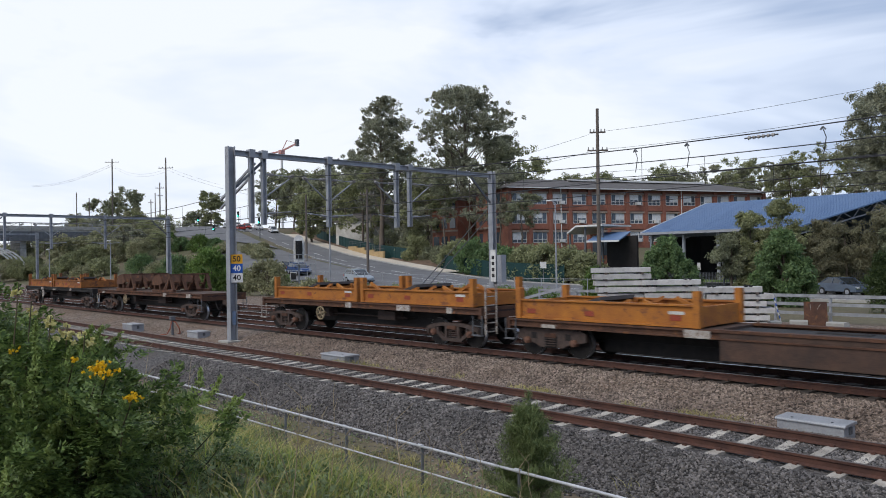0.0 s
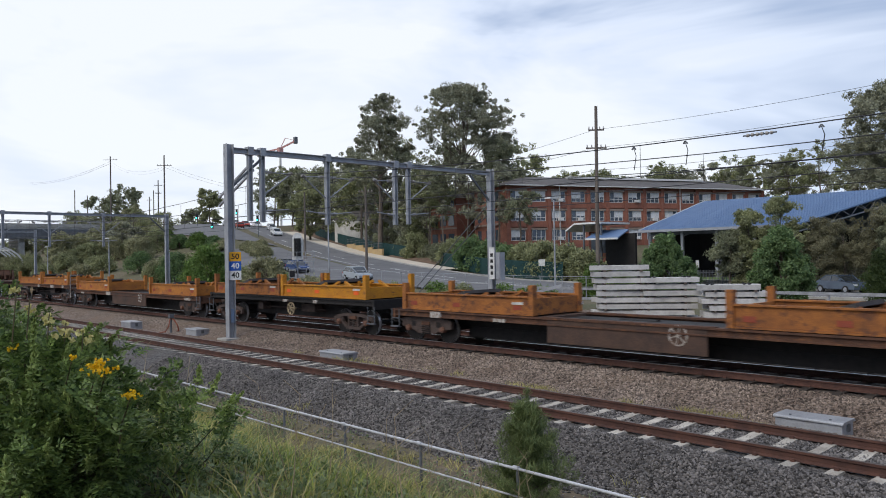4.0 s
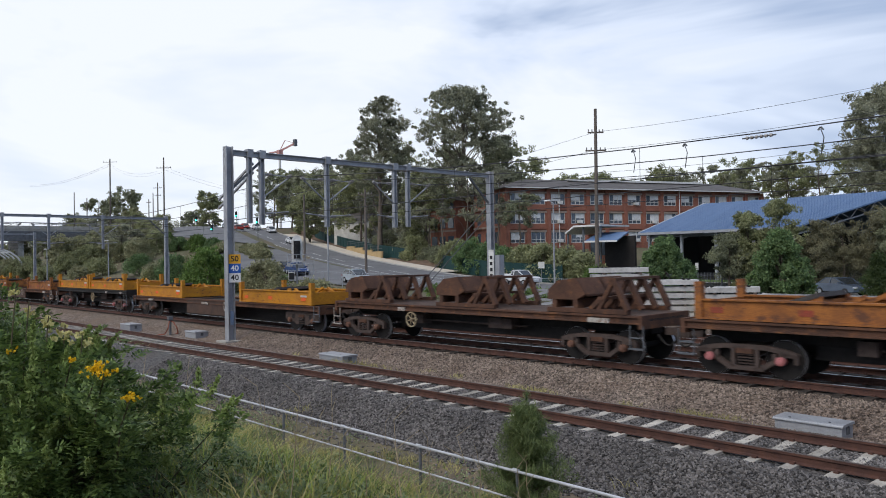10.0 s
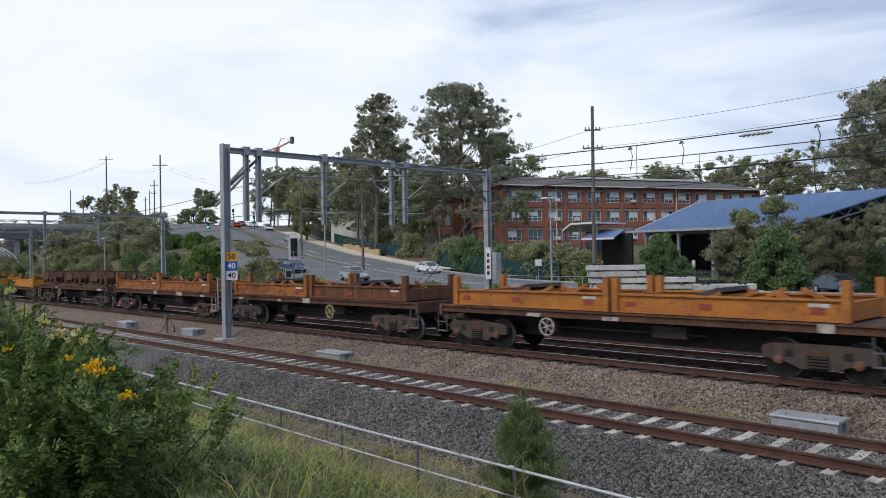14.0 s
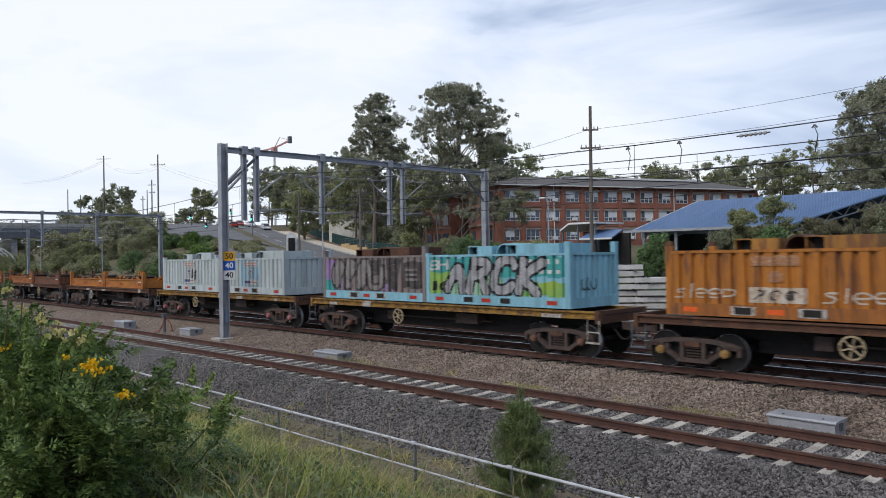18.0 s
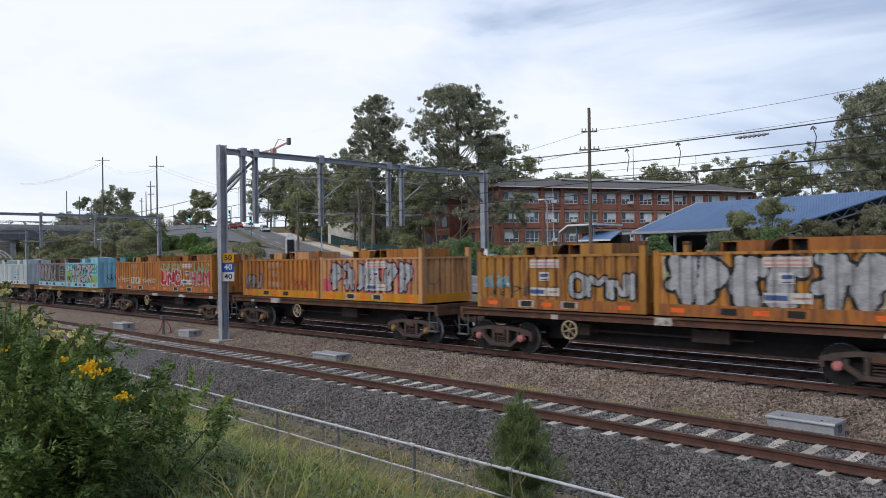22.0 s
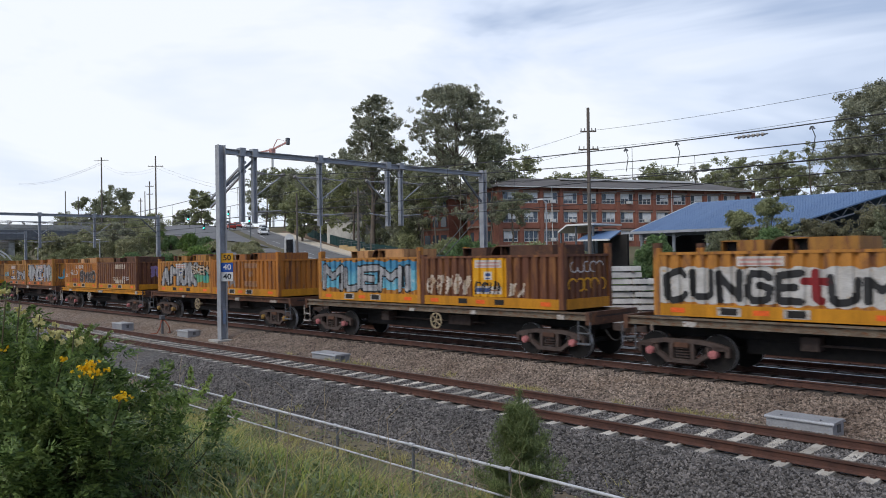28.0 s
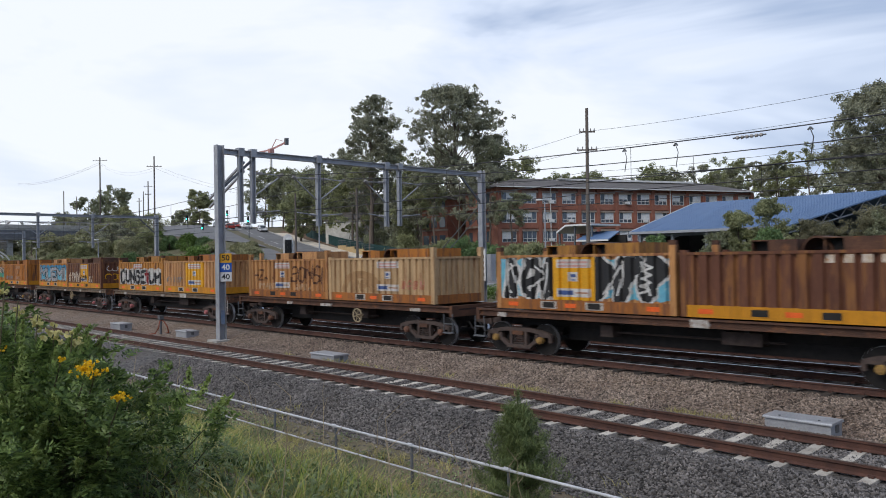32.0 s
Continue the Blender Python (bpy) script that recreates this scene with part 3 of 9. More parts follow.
RACK_ORANGE = material("rusted_rack_orange", (0.43, 0.165, 0.03), (0.30, 0.11, 0.03), 0.75, scale=1.1, fine=25, amount=0.5, wear=(0.17, 0.07, 0.035), wear_at=0.60, bump=0.1, stretch=(1.2, 1.2, 1.8))
RACK_DARK = material("dark_rusted_rack", (0.37, 0.14, 0.035), (0.22, 0.085, 0.03), 0.8, scale=1.1, fine=25, amount=0.5, wear=(0.12, 0.052, 0.03), wear_at=0.56, bump=0.1, stretch=(1.2, 1.2, 1.8))
RACK_YELLOW = material("worn_rack_yellow", (0.52, 0.225, 0.014), (0.40, 0.16, 0.02), 0.65, scale=1.6, fine=25, amount=0.45, wear=(0.13, 0.055, 0.03), wear_at=0.62, bump=0.1, stretch=(1.2, 1.2, 1.8))
ORANGE = paint("faded_orange_paint", (0.45, 0.165, 0.026), 0.58)
RUST_ORANGE = paint("rusted_orange_paint", (0.36, 0.13, 0.028), 0.56)
YELLOW = paint("yellow_paint", (0.55, 0.235, 0.012), 0.68)
DULL_YELLOW = paint("dull_yellow_paint", (0.40, 0.19, 0.04), 0.57)
AMBER = paint("amber_paint", (0.50, 0.215, 0.04), 0.58)
OLD_YELLOW = material("worn_mustard_paint", (0.34, 0.19, 0.035), (0.17, 0.10, 0.035), 0.8, scale=2.5, fine=30, wear=(0.10, 0.05, 0.03), wear_at=0.53, stretch=(1, 1, 2))
SILL_GREY = material("grimy_sill", (0.19, 0.16, 0.12), (0.10, 0.07, 0.05), 0.85, scale=2.5, fine=30, wear=(0.13, 0.06, 0.03), wear_at=0.56, stretch=(1, 1, 2))
GRIMY_WHITE = material("grimy_white_paint", (0.50, 0.48, 0.45), (0.28, 0.24, 0.2), 0.7, scale=5, fine=40, wear=(0.16, 0.09, 0.06), wear_at=0.56)
WHEEL_CREAM = material("worn_cream_wheel_paint", (0.46, 0.38, 0.24), (0.26, 0.20, 0.13), 0.7, scale=7, fine=40, wear=(0.14, 0.08, 0.05), wear_at=0.58)
BROWN = paint("brown_paint", (0.13, 0.05, 0.028), 0.58, rust=(0.21, 0.09, 0.03))
TAN = paint("tan_paint", (0.53, 0.275, 0.115), 0.6, rust=(0.22, 0.10, 0.04))
CREAM = paint("pale_tan_paint", (0.51, 0.34, 0.18), 0.6, rust=(0.25, 0.13, 0.06))
PALE = paint("pale_blue_white_paint", (0.50, 0.56, 0.56), 0.68, rust=(0.30, 0.25, 0.2))
TEAL = paint("light_blue_paint", (0.25, 0.50, 0.60), 0.70)
GREY = paint("grey_paint", (0.24, 0.20, 0.19), 0.66)
RED = material("red_marker", (0.42, 0.035, 0.02), (0.3, 0.03, 0.02), 0.6, scale=8)
OLDRED = material("worn_red_marker", (0.30, 0.055, 0.03), (0.22, 0.06, 0.035), 0.7, scale=8)
ORANGE_RED = material("orange_marker", (0.80, 0.13, 0.02), (0.65, 0.1, 0.02), 0.5, scale=8)
PINK = material("pink_axle_cap", (0.50, 0.19, 0.19), (0.35, 0.12, 0.12), 0.7, scale=10)
OCHRE = material("ochre_axle_cap", (0.35, 0.22, 0.06), (0.2, 0.11, 0.05), 0.7, scale=10)
CAPRUST = material("rusty_axle_cap", (0.20, 0.10, 0.065), (0.11, 0.06, 0.045), 0.7, scale=10)
SILVER = material("silver_graffiti", (0.42, 0.42, 0.43), (0.25, 0.245, 0.25), 0.5, metal=0.15, scale=3, fine=20)
INK = material("black_graffiti", (0.02, 0.02, 0.022), (0.03, 0.03, 0.03), 0.6, bump=0)
WHITEPAINT = material("white_graffiti", (0.64, 0.64, 0.62), (0.42, 0.40, 0.38), 0.6, bump=0, scale=4)
REDPAINT = material("red_graffiti", (0.45, 0.03, 0.05), (0.30, 0.03, 0.05), 0.6, bump=0)
MINT = material("mint_graffiti", (0.33, 0.50, 0.36), (0.17, 0.36, 0.14), 0.6, bump=0, scale=1.5)
BLUEPAINT = material("blue_graffiti", (0.06, 0.25, 0.42), (0.05, 0.18, 0.3), 0.6, bump=0)
GREENPAINT = material("green_graffiti", (0.16, 0.36, 0.12), (0.04, 0.26, 0.27), 0.6, bump=0, scale=1.3)
CYANPAINT = material("cyan_graffiti", (0.15, 0.42, 0.52), (0.05, 0.22, 0.36), 0.6, bump=0, scale=1.5, wear=(0.42, 0.5, 0.5))
PURPLE = material("purple_graffiti", (0.25, 0.16, 0.32), (0.3, 0.22, 0.36), 0.6, bump=0)
PINKPAINT = material("pink_graffiti", (0.5, 0.08, 0.14), (0.4, 0.08, 0.12), 0.6, bump=0)
LABELYEL = material("yellow_panel", (0.68, 0.335, 0.012), (0.56, 0.27, 0.012), 0.5, scale=3)

DECK_Z = 1.36


def bogie(parent, x, cap, old):
    """A two-axle bogie: side frames, springs, bolster, wheelsets."""
    b = part("bogie", Mesh().box(x - 0.22, x + 0.22, -0.95, 0.95, 0.52, 0.78), IRON, parent, "dark cast-iron bogie")
    for side in (-1, 1):
        m = Mesh()
        y0, y1 = sorted((side * 0.93, side * 1.06))
        yc, th = side * 0.995, 0.13
        if old:
            prof = [(-1.25, 0.50), (-1.25, 0.74), (-1.05, 0.82), (-0.45, 0.84), (0.45, 0.84), (1.05, 0.82), (1.25, 0.74), (1.25, 0.50), (0.62, 0.38), (0.42, 0.28), (-0.42, 0.28), (-0.62, 0.38)]
            n = len(prof)
            m.add([(x + a, y, z) for y in (y0, y1) for a, z in prof], [tuple(range(n)), tuple(range(n, 2 * n))[::-1]] + [(i, n + i, n + (i + 1) % n, (i + 1) % n) for i in range(n)])
        else:
            # open cast frame: top chord, sloping struts, bottom chord, columns and axle jaws
            top = [(-1.22, 0.58), (-0.98, 0.66), (-0.5, 0.735), (0.5, 0.735), (0.98, 0.66), (1.22, 0.58)]
            for (a, za), (b2, zb) in zip(top, top[1:]):
                m.bar((x + a, yc, za), (x + b2, yc, zb), th, 0.115)
            for q in (-1, 1):
                m.bar((x + q * 0.98, yc, 0.62), (x + q * 0.42, yc, 0.25), th, 0.105)
                m.bar((x + q * 0.29, yc, 0.24), (x + q * 0.29, yc, 0.70), th, 0.095)
                m.box(x + q * 1.2 - 0.05, x + q * 1.2 + 0.05, y0, y1, 0.40, 0.62)
                m.box(x + q * 0.70 - 0.045, x + q * 0.70 + 0.045, y0, y1, 0.42, 0.62)
                m.box(x + q * 0.96 - 0.16, x + q * 0.96 + 0.16, y0, y1, 0.55, 0.64)
            m.box(x - 0.46, x + 0.46, y0, y1, 0.18, 0.29)
        fr = part("side_frame", m, IRON, b)
        s = Mesh()
        yo = side * (1.07 if old else 1.0)
        for k in (-0.13, 0, 0.13):
            for q in range(4):
                s.ring((x + k, yo, 0.34 + q * 0.07), 0.055, 0.03, 8, "z", 0.028)
        part("spring_nest", s, IRON, fr, "coil springs")
        part("bolster_end", Mesh().box(x - 0.2, x + 0.2, *sorted((side * 0.9, side * 1.09)), 0.58, 0.70), RUSTY, fr)
        if old:
            part("spring_pocket", Mesh().box(x - 0.24, x + 0.24, *sorted((side * 1.055, side * 1.064)), 0.27, 0.62), BLACK, fr, "dark spring pocket")
            for k in (-0.63, 0.63):
                part("frame_opening", Mesh().box(x + k - 0.1, x + k + 0.1, *sorted((side * 1.05, side * 1.064)), 0.52, 0.70), BLACK, fr, "dark opening in the cast frame")
        for ax in (-0.86, 0.86):
            c = Mesh()
            c.tube((x + ax, side * 0.98, 0.46), (x + ax, side * 1.15, 0.46), 0.105, 12)
            c.tube((x + ax, side * 1.15, 0.46), (x + ax, side * 1.18, 0.46), 0.075, 10, 0.06)
            part("axle_box", c, cap, fr, "round axle cap")
    for ax in (-0.86, 0.86):
        w = Mesh()
        w.tube((x + ax, -0.9, 0.46), (x + ax, 0.9, 0.46), 0.075, 8)
        ws = part("wheelset", w, BLACK, b)
        for side in (-1, 1):
            q = Mesh()
            q.tube((x + ax, side * 0.68, 0.46), (x + ax, side * 0.715, 0.46), 0.485, 28)
            q.tube((x + ax, side * 0.715, 0.46), (x + ax, side * 0.82, 0.46), 0.46, 28)
            part("wheel", q, BLACK, ws)
            t = Mesh().ring((x + ax, side * 0.768, 0.46), 0.452, 0.022, 28, "y", 0.10)
            part("tread", t, SHINY, ws, "polished tread")


def coupler(parent, x, way):
    m = Mesh()
    m.box(min(x, x + way * 0.55), max(x, x + way * 0.55), -0.09, 0.09, 0.78, 0.98)
    m.box(min(x + way * 0.45, x + way * 0.75), max(x + way * 0.45, x + way * 0.75), -0.16, 0.14, 0.74, 1.02)
    part("coupler", m, IRON, parent, "dark knuckle coupler")
    h = Mesh()
    pts = [Vector((x + way * k * 0.62, -0.45, 0.82 - 0.28 * math.sin(math.pi * k))) for k in [i / 6 for i in range(7)]]
    part("brake_hose", h.path(pts, 0.025), BLACK, parent)


def handwheel(parent, x, mat, y=-1.2, z=0.84):
    m = Mesh().ring((x, y, z), 0.25, 0.04, 22, "y", 0.04)
    for k in range(3):
        a = math.pi * k / 3 + 0.3
        d = Vector((math.cos(a), 0, math.sin(a))) * 0.25
        m.bar(Vector((x, y, z)) - d, Vector((x, y, z)) + d, 0.028)
    m.tube((x, y - 0.03, z), (x, y + 0.25, z), 0.05, 8)
    part("handbrake_wheel", m, mat, parent, "spoked handbrake wheel")


def wagon_frame(x0, x1, kind, sill_mat, cap, old, seed, wheel_at=None, low_middle=False):
    """A container flat wagon: x0, x1 are the ends of its deck; its origin lies at the wagon's middle on the rail tops."""
    g = random.Random(seed)
    mid, half = (x0 + x1) / 2, (x1 - x0) / 2
    label = {"rack": "flat wagon with rusty low steel racks", "box": "flat wagon carrying two open-topped containers", "cradle": "flat wagon carrying brown steel coil cradles",
             "well": "flat wagon with two racks and a bare lower middle"}[kind]
    w = thing("freight_wagon", pose(0, 0, 0), label, "wagon", "wagons of the train")
    part("centre_sill", Mesh().prism([(-0.28, 0.80), (0.28, 0.80), (0.28, 1.20), (-0.28, 1.20)], -half + 0.3, half - 0.3), BLACK, w, "black centre sill")
    part("fish_belly", Mesh().box(-half + 2.9, half - 2.9, -0.3, 0.3, 0.46, 0.80), BLACK, w, "deep black middle girder")
    part("wagon_floor", Mesh().box(-half, half, -0.9, 0.9, 1.20, 1.26), BLACK, w, "black steel floor")
    for side in (-1, 1):
        q = side
        prof = [(q * 1.23, 1.12), (q * 1.23, 1.16), (q * 1.17, 1.17), (q * 1.17, 1.28), (q * 1.23, 1.29), (q * 1.23, DECK_Z - 0.02), (q * 1.10, DECK_Z - 0.02), (q * 1.10, 1.12)]
        m = Mesh().prism(prof if side > 0 else prof[::-1], -half, half)
        part("side_sill", m, sill_mat, w)
    for k in range(9):
        x = -half + 0.15 + k * (2 * half - 0.3) / 8
        part("cross_member", Mesh().box(x - 0.07, x + 0.07, -1.1, 1.1, 1.06, 1.24), BLACK, w)
    for e in (-1, 1):
        part("headstock", Mesh().box(e * half - 0.12 if e > 0 else e * half, e * half if e > 0 else e * half + 0.12, -1.24, 1.24, 1.0, DECK_Z), sill_mat if g.random() < 0.5 else RUSTY, w)
        coupler(w, e * half, e)
        bogie(w, e * (half - 1.55), cap, old)
        sm = GALV_DARK if g.random() < 0.75 else GRIMY_WHITE
        for side in (-1, 1):
            x, y = e * (half - 0.16), side * 1.26
            st = Mesh().tube((x - 0.2, y, 1.1), (x - 0.2, y, 0.48), 0.018, 5).tube((x + 0.2, y, 1.1), (x + 0.2, y, 0.48), 0.018, 5)
            st.box(x - 0.22, x + 0.22, y - 0.06, y + 0.06, 0.46, 0.5).box(x - 0.2, x + 0.2, y - 0.02, y + 0.02, 0.76, 0.79)
            part("step", st, sm, w, "shunter's step iron")
    eq = Mesh()
    eq.tube((-0.9, 0.35, 0.86), (0.3, 0.35, 0.86), 0.2, 12)
    part("air_reservoir", eq, BLACK, w)
    eq = Mesh().box(0.9, 1.9, -0.75, -0.35, 0.7, 1.02).tube((-2.2, -0.6, 0.8), (2.4, -0.6, 0.8), 0.03, 6).box(-2.6, -2.2, -0.8, -0.4, 0.68, 1.0)
    part("brake_gear", eq, IRON, w)
    handwheel(w, wheel_at if wheel_at is not None else -half + 4.5, g.choice((WHEEL_CREAM, WHEEL_CREAM, GRIMY_WHITE)), 1.2 if seed in (9, 20, 22) else -1.2)
    for k in sorted(g.sample(range(5), g.choice((2, 3, 3)))):
        x = -half + (0.5 + k) * (2 * half) / 5 + g.uniform(-0.6, 0.6)
        wd = g.choice((0.35, 0.5, 0.25, 0.7))
        part("sign_plate", Mesh().box(x - wd / 2, x + wd / 2, -1.242, -1.16, 1.12, 1.12 + g.choice((0.1, 0.13, 0.2))), GRIMY_WHITE, w, "worn white stencil panel")
    return w, mid, half


def coil_rack(parent_at, mat, seed, marks, tall=True, hgt=0.50):
    """A low flat rack: side beams, corner posts, coil cradle with dark pads."""
    g = random.Random(seed)
    L, Wd = 5.98, 1.22
    t = thing("coil_rack", parent_at, "", "rack", "steel coil racks on the train")
    z0 = DECK_Z
    for side in (-1, 1):
        y = side * (Wd - 0.02)
        q = side
        top, low = z0 + hgt, z0
        prof = [(y, low), (y, low + 0.045), (y - q * 0.06, low + 0.05), (y - q * 0.06, top - 0.05), (y, top - 0.045), (y, top), (y - q * 0.16, top), (y - q * 0.16, top - 0.045), (y - q * 0.09, top - 0.05),
                (y - q * 0.09, low + 0.05), (y - q * 0.16, low + 0.045), (y - q * 0.16, low)]
        m = Mesh().prism(prof if side > 0 else prof[::-1], -L / 2, L / 2)
        part("side_beam", m, mat, t)
    for e in (-1, 1):
        x = e * (L / 2 - 0.05)
        part("end_beam", Mesh().box(min(x, x - e * 0.1), max(x, x - e * 0.1), -Wd + 0.18, Wd - 0.18, z0 + 0.02, z0 + hgt - 0.06), mat, t)
        for side in (-1, 1):
            x2, y = e * (L / 2 - 0.09), side * (Wd - 0.09)
            part("corner_post", Mesh().box(x2 - 0.09, x2 + 0.09, y - 0.095, y + 0.095, z0, z0 + (0.92 if tall else 0.7)), mat, t)
    part("rack_floor", Mesh().box(-L / 2 + 0.12, L / 2 - 0.12, -Wd + 0.2, Wd - 0.2, z0 + 0.01, z0 + 0.10), RUSTY, t)
    for c in (-0.95, 1.0):
        for y in (-0.85, 0.85):
            cr = Mesh()
            cr.bar((c - 1.25, y, z0 + 0.15), (c - 0.2, y, z0 + 0.62), 0.1).bar((c + 1.25, y, z0 + 0.15), (c + 0.2, y, z0 + 0.62), 0.1)
            cr.bar((c - 1.2, y, z0 + 0.15), (c + 1.2, y, z0 + 0.15), 0.1)
            cr.bar((c - 0.62, y, z0 + 0.15), (c - 0.62, y, z0 + 0.45), 0.07).bar((c + 0.62, y, z0 + 0.15), (c + 0.62, y, z0 + 0.45), 0.07)
            if c < 0:
                part("pad_support", Mesh().bar((c - 0.75, y, z0 + 0.12), (c + 0.85, y, z0 + 0.55), 0.11).bar((c + 0.8, y, z0 + 0.1), (c + 0.8, y, z0 + 0.55), 0.1), mat, t, "sloping steel pad support")
            else:
                part("cradle", cr, mat, t, "sloping steel cradle frame")
        pads = Mesh()
        mt = Matrix.Translation((c + 0.1, 0, z0 + 0.42)) @ Matrix.Rotation(radians(-17), 4, "Y")
        pads.box(-0.72, 0.72, -0.92, 0.86, -0.05, 0.06, mt)
        if c < 0:
            part("coil_pad", pads, PAD, t, "dark rubber coil pad")
        else:
            part("cross_brace", Mesh().box(c - 1.3, c - 1.18, -1.0, 1.0, z0 + 0.1, z0 + 0.5), mat, t)
    mk = ORANGE_RED if marks == 2 else OLDRED
    if marks:
        for x in (-2.45, -0.35, 2.3):
            part("marker", Mesh().box(x - 0.16, x + 0.16, -Wd + 0.066, -Wd + 0.072, z0 + 0.16, z0 + 0.30), mk, t, "reflective red marker")
        part("marker", Mesh().box(2.1, 2.55, -Wd + 0.066, -Wd + 0.072, z0 + 0.32, z0 + 0.40), WHITEPAINT, t, "pale stencil panel")
    return t


PAD = material("dark_rubber", (0.075, 0.068, 0.065), (0.045, 0.04, 0.04), 0.8, scale=2)


def corrugated(x0, x1, y, z0, z1, depth, pitch, out):
    """A folded steel wall along x, facing -y if out < 0."""
    n = round((x1 - x0) / pitch)
    p = (x1 - x0) / n
    pts = []
    for k in range(n):
        a = x0 + k * p
        pts += [(a, y), (a + p * 0.60, y), (a + p * 0.68, y - out * depth), (a + p * 0.92, y - out * depth)]
    pts.append((x1, y))
    m = Mesh()
    n = len(pts)
    v = [(a, b, z) for z in (z0, z1) for a, b in pts]
    v += [(a, b - out * 0.02, z) for z in (z0, z1) for a, b in pts]
    f = [(i, i + 1, n + i + 1, n + i) for i in range(n - 1)] + [(2 * n + i, 3 * n + i, 3 * n + i + 1, 2 * n + i + 1) for i in range(n - 1)]
    f += [(n + i, n + i + 1, 3 * n + i + 1, 3 * n + i) for i in range(n - 1)]
    return m.add(v, f)


def container(at, mat, base_mat, seed, mark=RED, hood=True, label=""):
    """An open-topped half-height container with fork pockets, corner posts and coil hoods showing above the rim."""
    L, Wd, H0, H1 = 5.98, 1.22, 0.30, 1.60
    t = thing("container", at, label, "container", "containers on the train")
    z0 = DECK_Z + 0.02
    for side in (-1, 1):
        part("side_wall", corrugated(-L / 2 + 0.14, L / 2 - 0.14, side * (Wd - 0.015), z0 + H0, z0 + H1 - 0.06, 0.075, 0.33, side), mat, t)
        y0, y1 = sorted((side * Wd, side * (Wd - 0.1)))
        part("top_rail", Mesh().box(-L / 2 + 0.1, L / 2 - 0.1, y0, y1, z0 + H1 - 0.07, z0 + H1), mat, t)
        part("base_rail", Mesh().box(-L / 2 + 0.1, L / 2 - 0.1, y0, y1, z0, z0 + H0), base_mat, t)
        for x in (-1.02, 0.55):
            yy = side * (Wd + 0.004)
            a, b = sorted((yy, side * (Wd - 0.02)))
            part("pocket_rim", Mesh().box(x - 0.3, x + 0.3, a, b, z0 + 0.05, z0 + 0.26), GRIMY_WHITE if seed % 3 else base_mat, t)
            yy = side * (Wd + 0.007)
            a, b = sorted((yy, side * (Wd - 0.02)))
            part("fork_pocket", Mesh().box(x - 0.2, x + 0.2, a, b, z0 + 0.075, z0 + 0.235), BLACK, t, "dark fork pocket")
        for x in (-2.35, -0.25, 2.35):
            yy = side * (Wd + 0.004)
            a, b = sorted((yy, side * (Wd - 0.02)))
            part("marker", Mesh().box(x - 0.19, x + 0.19, a, b, z0 + 0.09, z0 + 0.21), mark, t, "red reflector")
    for e in (-1, 1):
        rot = Matrix.Rotation(radians(90), 4, "Z")
        m = corrugated(-Wd + 0.12, Wd - 0.12, 0, z0 + H0, z0 + H1 - 0.06, 0.055, 0.26, -e)
        m.v = [tuple(rot @ Vector(p) + Vector((e * (L / 2 - 0.03), 0, 0))) for p in m.v]
        part("end_wall", m, mat, t)
        x0, x1 = sorted((e * L / 2, e * (L / 2 - 0.09)))
        part("end_rail", Mesh().box(x0, x1, -Wd + 0.1, Wd - 0.1, z0, z0 + H0), base_mat, t)
        part("end_top_rail", Mesh().box(x0, x1, -Wd + 0.1, Wd - 0.1, z0 + H1 - 0.07, z0 + H1), mat, t)
        for side in (-1, 1):
            x, y = e * (L / 2 - 0.07), side * (Wd - 0.07)
            tall = z0 + H1 + (0.32 if e > 0 else 0.24 if seed % 2 == 0 else 0.06)
            cp = part("corner_post", Mesh().box(x - 0.085, x + 0.085, y - 0.075, y + 0.075, z0, tall - 0.1), mat, t)
            part("corner_casting", Mesh().box(x - 0.09, x + 0.09, y - 0.08, y + 0.08, tall - 0.12, tall), mat if seed % 4 else RUSTY, cp)
    part("container_floor", Mesh().box(-L / 2 + 0.08, L / 2 - 0.08, -Wd + 0.08, Wd - 0.08, z0 + 0.2, z0 + 0.28), RUSTY, t)
    if hood:
        zt = z0 + H1
        hm = RUSTY if mat in (GREY, BROWN) else HOODS[seed % len(HOODS)] if mat not in (PALE, TEAL) else mat
        for x0, x1, hh in ((-1.37, -0.3, 0.25), (0.28, 2.35 if seed % 2 else 1.75, 0.28)):
            m = Mesh()
            m.box(x0, x1, -0.85, 0.75, zt + hh - 0.02, zt + hh + 0.01).box(x0 + 0.42, x1, -0.85, -0.82, zt - 0.25, zt + hh - 0.02).box(x0, x1, 0.72, 0.75, zt - 0.25, zt + hh - 0.02)
            m.box(x0, x0 + 0.03, -0.82, 0.72, zt - 0.25, zt + hh - 0.02).box(x1 - 0.03, x1, -0.82, 0.72, zt - 0.25, zt + hh - 0.02)
            part("coil_hood", m, hm, t, "low sheet-metal coil cover")
            # black block fills the cover, so that its opening shows as deep shade
            part("hood_lining", Mesh().box(x0 + 0.04, x1 - 0.04, -0.6, 0.7, zt - 0.22, zt + hh - 0.03), BLACK, t, "black block standing for the shade inside the cover")
        m = Mesh()
        n = 8
        arc = [(0.34 * math.cos(math.pi * i / n), 0.36 * math.sin(math.pi * i / n)) for i in range(n + 1)]
        v = [(0.08 - a, y, zt - 0.03 + b) for y in (-0.7, 0.7) for a, b in arc] + [(0.08 - a * 0.9, y, zt - 0.03 + b * 0.88) for y in (-0.7, 0.7) for a, b in arc]
        k = n + 1
